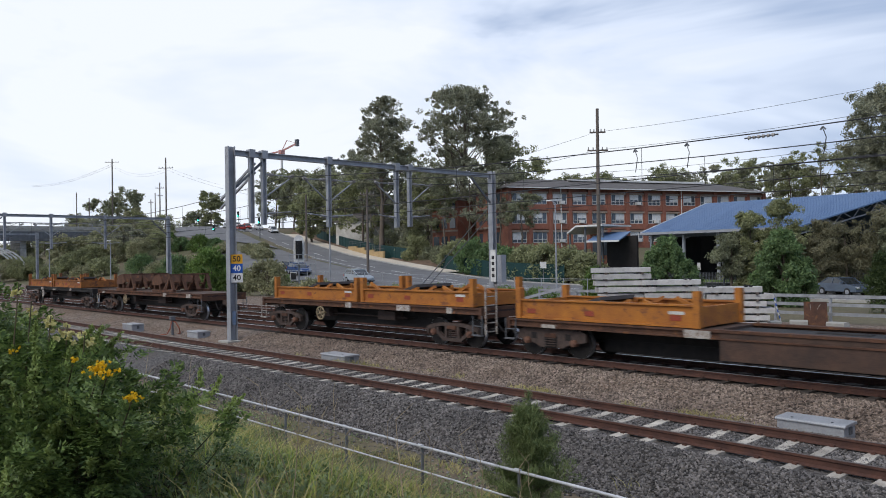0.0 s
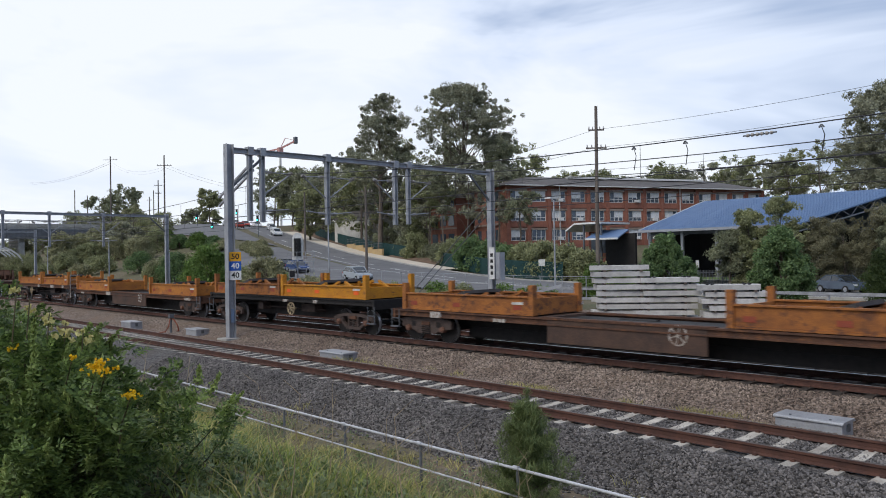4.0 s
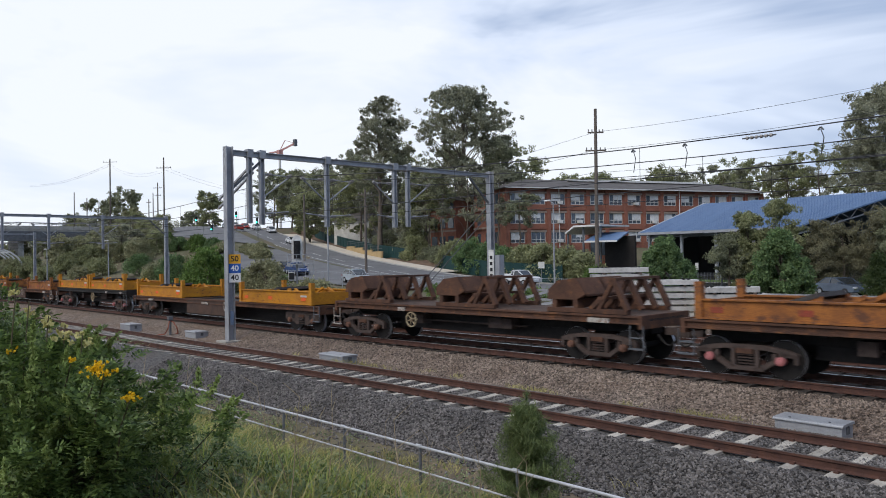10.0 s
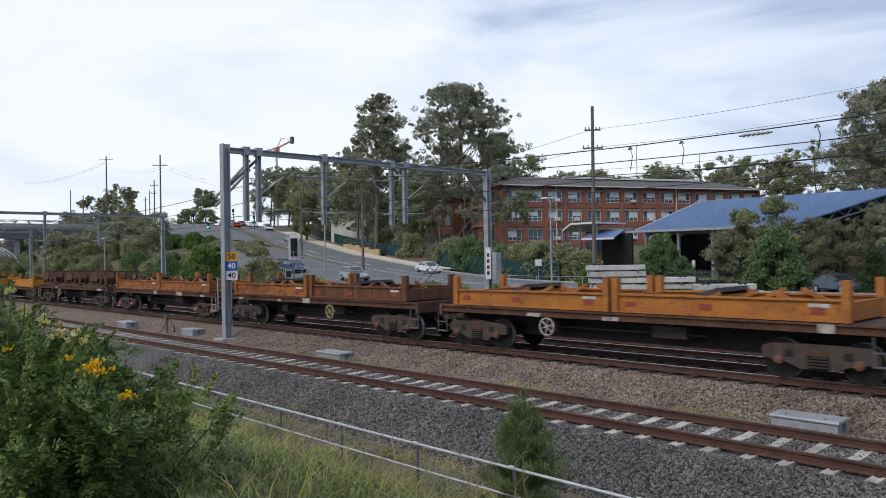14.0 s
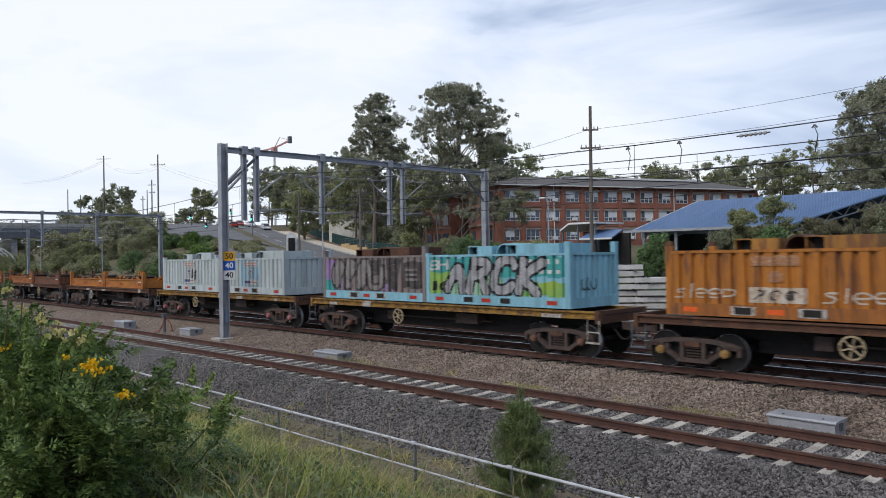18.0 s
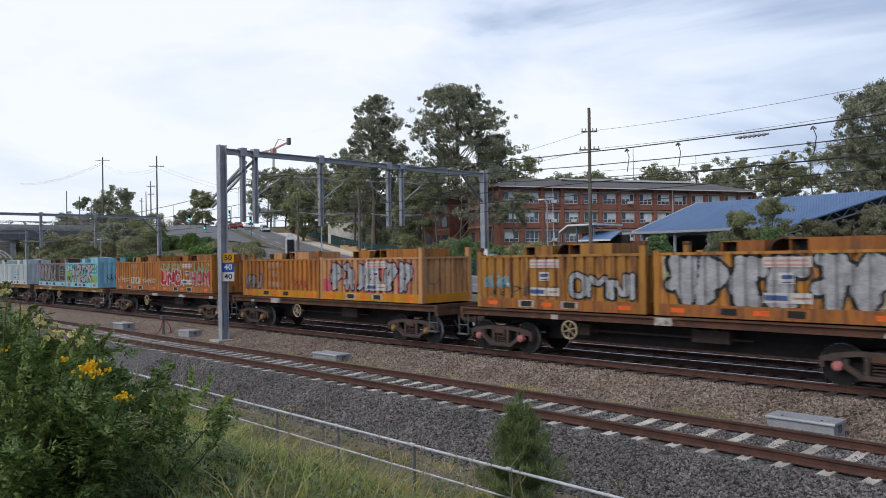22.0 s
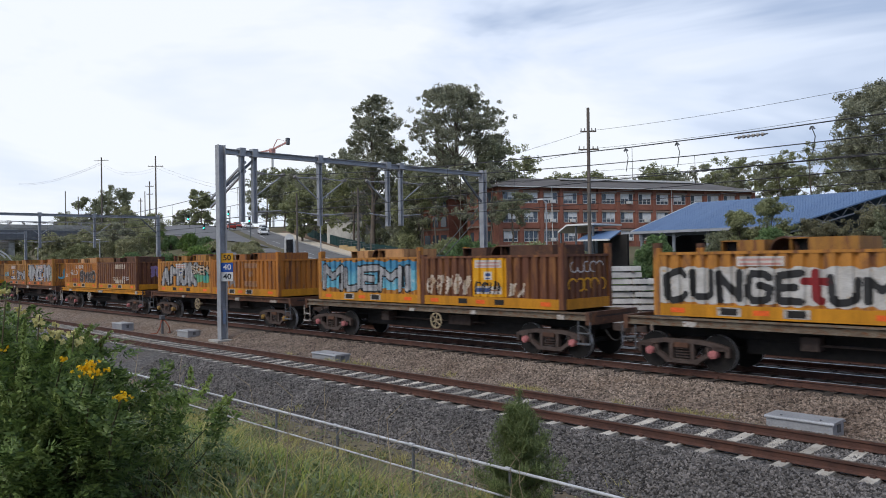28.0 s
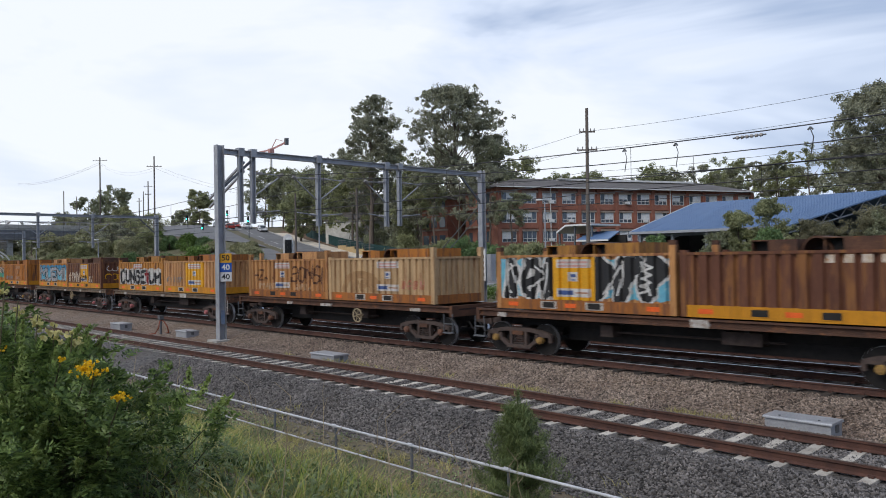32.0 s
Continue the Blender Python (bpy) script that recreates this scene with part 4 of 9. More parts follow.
        f = [(i, i + 1, k + i + 1, k + i) for i in range(n)] + [(2 * k + i, 3 * k + i, 3 * k + i + 1, 2 * k + i + 1) for i in range(n)]
        f += [(i, 2 * k + i, 2 * k + i + 1, i + 1) for i in range(n)] + [(k + i, k + i + 1, 3 * k + i + 1, 3 * k + i) for i in range(n)]
        m.add(v, f)
        part("coil_arch", m, RUSTY if mat not in (PALE, TEAL) else mat, t, "curved coil cover")
    return t


HOODS = (DULL_YELLOW, RUST_ORANGE, TAN, ORANGE)

MOVERS = []  # thing, its place along the train, its place across


def run_distance(t):
    """Metres that the train has gone, slowing a little."""
    return 9.2274 * t - 0.01929 * (t - 16) ** 2 + 0.00020954 * (t - 16) ** 3


FOLD = 5.7 / 17  # pitch of the folds in a container's side wall


def fold_edges():
    out = []
    for k in range(17):
        a = -2.85 + k * FOLD
        out += [a + FOLD * 0.06 * i for i in range(10)] + [a + FOLD * 0.60] + [a + FOLD * (0.68 + 0.06 * i) for i in range(5)]
    return out + [2.85]


FOLDS = fold_edges()


def fold_y(x):
    u = ((x + 2.85) / FOLD) % 1.0
    k = 0.0 if u <= 0.60 else (u - 0.60) / 0.08 if u < 0.68 else 1.0 if u < 0.92 else (1.0 - u) / 0.08
    return -1.205 + 0.075 * k


def paint_wall(box, name, label, x0, x1, z0, z1, cover, mats, lift):
    """A coat of paint on a folded side wall: cover(x, heights) gives the coat's colour number, 0 for bare."""
    floor = DECK_Z + 0.02
    z0, z1 = max(z0, floor + 0.302), min(z1, floor + 1.528)
    zs = np.arange(z0, z1 + 0.006, 0.0125)
    v, f, kinds = [], [], []
    for xl, xr in zip(FOLDS, FOLDS[1:]):
        if xr <= x0 or xl >= x1:
            continue
        xl, xr = max(xl, x0), min(xr, x1)
        yl, yr = fold_y(xl + 1e-6) - lift, fold_y(xr - 1e-6) - lift
        c = cover((xl + xr) / 2, zs)
        i = 0
        while i < len(zs):
            j = i
            while j < len(zs) and c[j] == c[i]:
                j += 1
            if c[i]:
                a, b = max(z0, zs[i] - 0.00625), min(z1, zs[j - 1] + 0.00625)
                k = len(v)
                v += [(xl, yl, a), (xr, yr, a), (xr, yr, b), (xl, yl, b)]
                f.append((k, k + 1, k + 2, k + 3))
                kinds.append(int(c[i]) - 1)
            i = j
    if not f:
        return
    me = Mesh().add(v, f).data(name)
    for m in mats:
        me.materials.append(m)
    me.polygons.foreach_set("material_index", kinds)
    part(name, me, None, box, label)


def rounded(pts, times=2):
    """Cut the corners of a stroke."""
    for _ in range(times):
        out = [pts[0]]
        for a, b in zip(pts, pts[1:]):
            out += [(a[0] * 0.75 + b[0] * 0.25, a[1] * 0.75 + b[1] * 0.25), (a[0] * 0.25 + b[0] * 0.75, a[1] * 0.25 + b[1] * 0.75)]
        pts = out + [pts[-1]]
    return pts


def paint_strokes(box, strokes, widths, mats, lift, name="graffiti_letter", label="sprayed letter"):
    """Brush strokes given as lines of (x, z); widths and colours from the innermost outwards."""
    seg = np.array([(a[0], a[1], b[0], b[1]) for q in strokes for a, b in zip(q, q[1:])])
    far = max(widths) / 2
    ax, az, dx, dz = seg[:, 0, None], seg[:, 1, None], seg[:, 2, None] - seg[:, 0, None], seg[:, 3, None] - seg[:, 1, None]
    size = dx * dx + dz * dz + 1e-9

    def cover(x, zs):
        u = np.clip(((x - ax) * dx + (zs[None] - az) * dz) / size, 0, 1)
        d = np.sqrt((ax + u * dx - x) ** 2 + (az + u * dz - zs[None]) ** 2).min(0)
        out = np.zeros(len(zs), int)
        for k in range(len(widths) - 1, -1, -1):
            out[d < widths[k] / 2] = k + 1
        return out

    xs, zz = np.concatenate([seg[:, 0], seg[:, 2]]), np.concatenate([seg[:, 1], seg[:, 3]])
    paint_wall(box, name, label, xs.min() - far, xs.max() + far, zz.min() - far, zz.max() + far, cover, mats, lift)


# letters as brush strokes on a grid four wide and six high
GLYPHS = {"A": "00 26 40|13 33", "R": "00 06|06 36 45 34 03|23 40", "C": "45 36 16 05 01 10 30 41", "K": "00 06|46 03 40", "U": "06 01 10 30 41 46", "N": "00 06 40 46",
          "O": "26 16 05 01 10 30 41 45 36 26", "H": "00 06|40 46|03 43", "M": "00 06 23 46 40", "E": "46 06 00 40|03 33", "S": "45 36 16 05 04 13 33 42 41 30 10 01",
          "Y": "06 23 46|23 20", "G": "45 36 16 05 01 10 30 41 43 23", "B": "00 06 36 45 44 33 03|33 42 41 30 00", "Z": "06 46 00 40", "I": "20 26", "L": "06 00 40",
          "t": "26 21 30|04 44", "!": "26 22|20 21", ".": "20 21", "s": "34 14 03 32 31 20 00", "l": "26 20", "e": "02 42 43 34 14 03 01 10 30", "p": "04 00|04 34 43 42 31 01"}


def piece(box, text, x0, x1, z0, z1, fill, edge, thick, rim=0.07, lean=0.1, seed=1, round_off=2, rough=0.03, lift=0.006, glow=None):
    """Painted lettering, letter by letter: fill, rim and, where there is one, a halo."""
    g = random.Random(seed)
    wide = [0.5 if c in "I!.lt" else 1.25 if c == "M" else 1.0 for c in text]
    unit = (x1 - x0) / sum(wide)
    x = x0
    for k, c in enumerate(text):
        w, h = wide[k] * unit, z1 - z0
        drop, grow = g.uniform(-rough, rough) * h, 1 + g.uniform(-rough, rough) * 2
        pad = min(0.42, thick / 2 / w + 0.02)
        strokes = []
        for line in GLYPHS[c].split("|"):
            pts = []
            for q in line.split():
                px, pz = int(q[0]) / 4, int(q[1]) / 6
                if c in "I!.l":
                    px = 0.5
                pz = (pz - 0.5) * grow * (1 - thick / h) + 0.5 + g.uniform(-rough, rough)
                px = pad + px * (1 - 2 * pad) + g.uniform(-rough, rough)
                pts.append((max(-2.78, min(2.78, x + px * w + lean * (pz - 0.5) * h)), z0 + pz * h + drop))
            strokes.append(rounded(pts, round_off))
        widths, mats = [thick], [fill]
        if edge is not None:
            widths.append(thick + 2 * rim)
            mats.append(edge)
        if glow is not None:
            widths.append(thick + 2 * rim + 0.2)
            mats.append(glow)
        if edge is not None and len(widths) > 1:
            # rims first, so that a neighbour's rim never covers the fill
            paint_strokes(box, strokes, widths[1:], mats[1:], lift + 0.0004 * k, "graffiti_outline", "sprayed outline")
        paint_strokes(box, strokes, widths[:1], mats[:1], lift + 0.006 + 0.0004 * k)
        x += w


def patch(box, name, x0, x1, z0, z1, mat, label, lift=0.0):
    rag = 0.03 if name == "paint_patch" else 0.0

    def cover(x, zs):
        if not rag:
            return np.ones(len(zs), int)
        top = z1 - rag * (1 + math.sin(x * 7.3) + 0.6 * math.sin(x * 17.0 + 1))
        low = z0 + rag * (1 + math.sin(x * 6.1 + 2) + 0.6 * math.sin(x * 19.0))
        return ((zs < top) & (zs > low)).astype(int)

    paint_wall(box, name, label, x0, x1, z0, z1, cover, [mat], 0.003 + lift)


FADED_RED = material("faded_red_print", (0.50, 0.24, 0.21), (0.48, 0.33, 0.3), 0.6, bump=0, scale=6)
NOTICE = material("dirty_white_notice", (0.60, 0.57, 0.54), (0.44, 0.40, 0.37), 0.6, bump=0, scale=4)


def info_panel(box, x, full=True, yellow=0.0, old=False):
    """Stencilled notices: lines of unreadable writing as bars; old ones have nearly worn away."""
    z = DECK_Z + 0.02
    k0 = max(0.56, yellow * 0.72)
    ground, red, blue = (NOTICE, FADED_RED, NAVY) if not old else (OLD_NOTICE, OLD_RED, OLD_RED)
    if yellow:
        patch(box, "panel", x - yellow, x + yellow, z + 0.31, z + 1.52, LABELYEL, "bright yellow panel", 0.018)
    patch(box, "notice", x - k0, x + k0, z + 1.22, z + 1.46, ground, "white notice", 0.021)
    for k in range(2):
        patch(box, "notice_line", x - k0 + 0.06, x + k0 - 0.06, z + 1.25 + k * 0.10, z + 1.30 + k * 0.10, red, "line of red writing", 0.024)
    patch(box, "badge", x - 0.17, x + 0.17, z + 0.84, z + 1.10, ground, "white badge", 0.021)
    paint_strokes(box, [[(x - 0.07, z + 1.0), (x + 0.07, z + 1.0)]], [0.10], [blue], 0.027, "badge_mark", "dark blue oval mark")
    patch(box, "badge_line", x - 0.1, x + 0.1, z + 0.865, z + 0.895, blue, "line of blue writing", 0.024)
    if full:
        patch(box, "notice", x - k0, x + k0, z + 0.40, z + 0.64, ground, "white notice", 0.021)
        patch(box, "notice_line", x - k0 + 0.05, x + 0.02, z + 0.46, z + 0.58, blue, "line of blue writing", 0.024)
        patch(box, "notice_line", x + 0.1, x + k0 - 0.05, z + 0.50, z + 0.54, OLD_RED, "line of grey writing", 0.024)


NAVY = material("navy_print", (0.05, 0.09, 0.24), (0.07, 0.10, 0.22), 0.6, bump=0)
OLD_NOTICE = material("worn_notice", (0.46, 0.31, 0.19), (0.36, 0.19, 0.09), 0.7, bump=0, scale=5, wear=(0.33, 0.13, 0.04), wear_at=0.5)
OLD_RED = material("worn_print", (0.34, 0.16, 0.10), (0.36, 0.21, 0.13), 0.7, bump=0, scale=6)


def cradle_load(at):
    """A brown steel cradle of sloping plates and triangular frames."""
    t = thing("steel_cradle", at, "rusty brown steel coil cradle of plates and struts", "cradle", "steel cradles on the wagon")
    z = DECK_Z
    for y in (-1.15, 0.95):
        part("base_beam", Mesh().box(-1.35, 1.35, y, y + 0.2, z, z + 0.12), RUSTY, t)
    # a heavy folded saddle, sloping up to the rear
    prof = [(-1.32, 0.36), (-1.32, 0.62), (-0.98, 0.90), (-0.30, 0.98), (0.02, 0.52), (-0.30, 0.36)]
    n = len(prof)
    for ys in ((-1.14, -1.04), (-0.1, 0.1), (1.04, 1.14)):
        m = Mesh().add([(q, y, z + h) for y in ys for q, h in prof], [tuple(range(n)), tuple(range(n, 2 * n))[::-1]] + [(i, n + i, n + (i + 1) % n, (i + 1) % n) for i in range(n)])
        part("side_plate", m, RUSTY, t)
    for (xa, ha), (xb, hb) in ((prof[1], prof[2]), (prof[2], prof[3]), (prof[3], prof[4])):
        part("saddle_plate", Mesh().add([(xa, -1.1, z + ha), (xb, -1.1, z + hb), (xb, 1.1, z + hb), (xa, 1.1, z + ha), (xa, -1.1, z + ha - 0.06), (xb, -1.1, z + hb - 0.06), (xb, 1.1, z + hb - 0.06), (xa, 1.1, z + ha - 0.06)],
                                       [(0, 1, 2, 3), (7, 6, 5, 4), (0, 4, 5, 1), (2, 6, 7, 3), (1, 5, 6, 2), (3, 7, 4, 0)]), RUSTY, t)
    for x in (-1.1, -0.35):
        part("saddle_foot", Mesh().box(x - 0.08, x + 0.08, -1.12, 1.12, z + 0.12, z + 0.38), RUSTY, t)
    for y in (-1.06, -0.36, 0.36, 1.06):
        part("leaning_post", Mesh().bar((1.34, y, z + 0.1), (0.92, y, z + 0.95), 0.15, 0.13), RUSTY, t)
        part("post_brace", Mesh().bar((0.42, y, z + 0.1), (0.9, y, z + 0.92), 0.11), RUSTY, t)
        part("low_wedge", Mesh().bar((0.15, y, z + 0.12), (0.5, y, z + 0.42), 0.12), RUSTY, t)
    part("head_beam", Mesh().box(0.82, 1.02, -1.14, 1.14, z + 0.92, z + 0.99), RUSTY, t)
    part("low_beam", Mesh().box(0.42, 0.62, -1.14, 1.14, z + 0.38, z + 0.46), RUSTY, t)
    return t


def at_train(x):
    return pose(x, TRAIN_Y + TRAIN_LEAN * x, TRAIN_Z, 0, 0, math.degrees(TRAIN_LEAN))


def move(ob, place):
    MOVERS.append((ob, place))
    ob.matrix_basis = at_train(place - run_distance(0))


DULL_TAN = paint("weathered_tan_paint", (0.50, 0.245, 0.09), 0.56, rust=(0.20, 0.08, 0.035))
# first load's start, its end, second load's start, its end; kind; paint of both; sill; axle caps
WAGONS = [
    (-72.4, -66.4, -66.2, -60.2, "rack", RUST_ORANGE, RUST_ORANGE, BLACK, CAPRUST),
    (-55.2, -50.8, -48.9, -43.6, "cradle", None, None, RUSTY, CAPRUST),
    (-35.2, -29.2, -29.0, -23.0, "rack", ORANGE, ORANGE, RUSTY, CAPRUST),
    (-21.2, -15.2, -9.05, -3.05, "well", ORANGE, ORANGE, RUSTY, CAPRUST),
    (-1.1, 4.9, 5.0, 11.0, "rack", RUST_ORANGE, YELLOW, BLACK, CAPRUST),
    (13.1, 19.1, 25.08, 31.07, "well", RUST_ORANGE, RUST_ORANGE, RUSTY, CAPRUST),
    (32.95, 38.95, 39.13, 45.13, "rack", YELLOW, YELLOW, BLACK, PINK),
    (47.1, 53.1, 59.17, 65.17, "well", YELLOW, YELLOW, RUSTY, CAPRUST),
    (67.4, 71.5, 74.0, 80.2, "cradle", None, None, RUSTY, CAPRUST),
    (82.05, 88.05, 88.07, 94.07, "rack", RUST_ORANGE, RUST_ORANGE, RUSTY, PINK),
    (96.6, 102.6, 102.8, 108.8, "rack", RUST_ORANGE, BROWN, RUSTY, CAPRUST),
    (111.2, 117.2, 117.3, 123.3, "rack", ORANGE, ORANGE, RUSTY, CAPRUST),
    (126.0, 132.0, 132.0, 138.0, "box", PALE, PALE, OLD_YELLOW, PINK),
    (140.88, 146.88, 146.93, 152.9, "box", GREY, TEAL, OLD_YELLOW, CAPRUST),
    (155.94, 161.92, 161.98, 167.97, "box", ORANGE, ORANGE, RUSTY, OCHRE),
    (170.98, 177.0, 177.1, 183.06, "box", ORANGE, TAN, RUSTY, OCHRE),
    (185.7, 191.7, 191.95, 197.95, "box", DULL_YELLOW, AMBER, RUSTY, PINK),
    (200.56, 206.56, 206.65, 212.63, "box", ORANGE, BROWN, YELLOW, PINK),
    (215.58, 221.58, 221.65, 227.62, "box", AMBER, ORANGE, RUSTY, OCHRE),
    (230.64, 236.64, 236.7, 242.68, "box", AMBER, BROWN, SILL_GREY, PINK),
    (245.55, 251.6, 251.75, 257.74, "box", AMBER, TAN, SILL_GREY, PINK),
    (260.57, 266.57, 266.65, 272.64, "box", DULL_TAN, CREAM, RUSTY, CAPRUST),
    (275.43, 281.5, 281.6, 287.6, "box", DULL_TAN, BROWN, RUSTY, OCHRE),
]
# handbrake wheels: metres from the front end of the deck, wagon by wagon
WHEEL_AT = {3: 11.2, 4: 7.3, 5: 11.2, 6: 7.2, 7: 11.2, 10: 8.3, 13: 5.4, 14: 5.3, 15: 5.35, 16: 4.3, 17: 5.3, 18: 5.45, 19: 7.7, 21: 8.7}
BASES = {PALE: PALE, TEAL: TEAL, GREY: TEAL, TAN: YELLOW, CREAM: RUST_ORANGE, DULL_TAN: RUST_ORANGE, BROWN: YELLOW, DULL_YELLOW: ORANGE}
BOXES = []
PALEBLUE = paint("pale_blue_panel", (0.36, 0.52, 0.60), 0.7)


def sink(ob, drop=0.25):
    """Set the body of a low-floored wagon down between its bogies."""
    for c in ob.children:
        if not c.name.startswith(("bogie", "coupler", "brake_", "step", "handbrake", "air_")):
            c.location.z -= drop


def train():
    n = len(WAGONS)
    for i, (a, b, c, d, kind, p1, p2, sill, cap) in enumerate(WAGONS):
        left = (WAGONS[i - 1][3] + a) / 2 + 0.55 if i else a - 0.8
        right = (d + WAGONS[i + 1][0]) / 2 - 0.55 if i + 1 < n else d + 0.85
        if i == 0:
            right = -57.9
        elif i == 1:
            left, right = -56.9, -42.2
        elif i == 2:
            left = -36.2
        w, mid, half = wagon_frame(left, right, kind, sill, cap, kind == "rack" and i in (10, 11) or kind == "well", i, None if i not in WHEEL_AT else (left - right) / 2 + WHEEL_AT[i])
        move(w, mid)
        if kind == "well":
            for side in (-1, 1):
                y0, y1 = sorted((side * 1.16, side * 1.2))
                part("deep_side_plate", Mesh().box(b + 0.5 - mid, c - 0.5 - mid, y0, y1, 0.62, 1.30), DECK, w, "deep brown side plate")
                part("side_plate_flange", Mesh().box(b + 0.3 - mid, c - 0.3 - mid, *sorted((side * 1.0, side * 1.22)), 1.30, DECK_Z), RUSTY, w)
        if kind in ("rack", "cradle", "well"):
            if kind == "well":
                sink(w)
            for x0, x1 in (((-half + 0.1, half - 0.1),) if kind != "well" else ((-half + 0.1, b + 0.3 - mid), (c - 0.3 - mid, half - 0.1))):
                part("deck", Mesh().box(x0, x1, -1.1, 1.1, 1.26 - (0.25 if kind == "well" else 0), DECK_Z - (0.28 if kind == "well" else 0.03 if kind != "cradle" else 0.005)), DECK, w, "brown steel deck")
        for k, (x0, x1, mat) in enumerate(((a, b, p1), (c, d, p2))):
            m = (x0 + x1) / 2
            if kind in ("rack", "well"):
                r = coil_rack(pose(0, 0, 0), {YELLOW: RACK_YELLOW, ORANGE: RACK_ORANGE, RUST_ORANGE: RACK_DARK}.get(mat, mat), i * 2 + k, 2 if mat is YELLOW else 1, hgt=0.58 if kind == "well" else 0.50)
                if kind == "well":
                    sink(r)
                tagged(r, {YELLOW: "bright yellow low steel coil rack with corner posts", ORANGE: "faded orange low steel coil rack with corner posts",
                           RUST_ORANGE: "rusty orange low steel coil rack with corner posts", BROWN: "dark rusty brown low steel coil rack"}[mat])
                move(r, m)
            elif kind == "box":
                name = {PALE: "pale blue-white", TEAL: "light blue", GREY: "grey and purple", ORANGE: "weathered orange", TAN: "faded tan", DULL_TAN: "weathered tan", AMBER: "faded amber", CREAM: "pale tan", BROWN: "rusty brown", DULL_YELLOW: "dull yellow", YELLOW: "yellow"}[mat]
                r = container(pose(0, 0, 0), mat, RUST_ORANGE if i in (14, 16, 21) else YELLOW if i == 15 else BASES.get(mat, YELLOW), i * 2 + k, RED if mat in (PALE, TEAL, GREY) else ORANGE_RED, label=name + " corrugated open-topped steel container with graffiti")
                BOXES.append(r)
                move(r, m)
        if kind == "cradle":
            for x in ((68.75, 73.9, 78.7) if i > 3 else (-52.6, -47.2)):
                move(cradle_load(pose(0, 0, 0)), x)
        if i in (2, 9):
            lad = Mesh()
            for y in (-1.22, -0.72):
                lad.tube((half + 0.18, y, 0.5), (half + 0.18, y, 2.1), 0.03, 6)
            for k in range(6):
                lad.tube((half + 0.18, -1.22, 0.6 + k * 0.28), (half + 0.18, -0.72, 0.6 + k * 0.28), 0.018, 5)
            part("end_ladder", lad, GRIMY_WHITE, w, "pale tubular end ladder")


def ribbon(pts, w, y):
    """A flat painted stroke in the wall's plane, through points (x, z)."""
    m = Mesh()
    v = []
    n = len(pts)
    for i, p in enumerate(pts):
        d = (Vector(pts[min(i + 1, n - 1)]) - Vector(pts[max(i - 1, 0)])).normalized()
        k = w / 2 * (0.75 + 0.25 * math.sin(math.pi * i / (n - 1)))
        v += [(p[0] - d.y * k, y, p[1] + d.x * k), (p[0] + d.y * k, y, p[1] - d.x * k)]
    v += [(a, b + 0.004, c) for a, b, c in v]
    q = 2 * n
    f = [(2 * i, 2 * i + 1, 2 * i + 3, 2 * i + 2) for i in range(n - 1)] + [(q + 2 * i, q + 2 * i + 2, q + 2 * i + 3, q + 2 * i + 1) for i in range(n - 1)]
    f += [(2 * i, 2 * i + 2, q + 2 * i + 2, q + 2 * i) for i in range(n - 1)] + [(2 * i + 1, q + 2 * i + 1, q + 2 * i + 3, 2 * i + 3) for i in range(n - 1)]
    return m.add(v, f)


def tag(box, x0, x1, z0, z1, fill, edge, seed, letters=4, thick=0.11, lean=0.15, full=False, lift=0.006, rim=0.05):
    """Unreadable spray-painted shapes: upright strokes, bowls and slants, with an outline behind."""
    wd, h = (x1 - x0) / letters, z1 - z0
    g = random.Random(seed)
    for k in range(letters):
        cx, cz = x0 + (k + 0.5) * wd, (z0 + z1) / 2
        kinds = g.sample(("stem", "bowl", "slant", "hook", "zig"), 3 if full else 2)
        strokes = []
        for kind in kinds:
            pts = []
            a, b, c = g.uniform(-0.34, -0.1), g.uniform(0.1, 0.36), g.uniform(-0.08, 0.08)
            sg = g.choice((-1, 1))
            for i in range(9):
                u = i / 8
                if kind == "stem":
                    p = (sg * a + 0.06 * math.sin(3 * u), -0.46 + 0.92 * u)
                elif kind == "slant":
                    p = (a + (b - a) * u, sg * (-0.44 + 0.88 * u))
                elif kind == "bowl":
                    p = (a + (b - a) * 1.15 * math.sin(math.pi * u), 0.44 - 0.6 * u + c)
                elif kind == "hook":
                    p = (0.36 * math.cos(0.6 + 3.9 * u), 0.42 * math.sin(0.6 + 3.9 * u))
                else:
                    p = (a + (b - a) * ((i * 0.5) % 1), -0.4 + 0.8 * u)
                px, pz = p[0] * wd, p[1] * h
                pts.append((min(2.80, max(-2.80, cx + px + lean * pz)), cz + pz))
            strokes.append(pts)
        if edge is not None:
            paint_strokes(box, strokes, [thick + 2 * rim], [edge], lift + 0.0004 * k, "graffiti_outline", "sprayed outline")
        paint_strokes(box, strokes, [thick], [fill], lift + 0.006 + 0.0004 * k, "graffiti_stroke", "sprayed stroke")


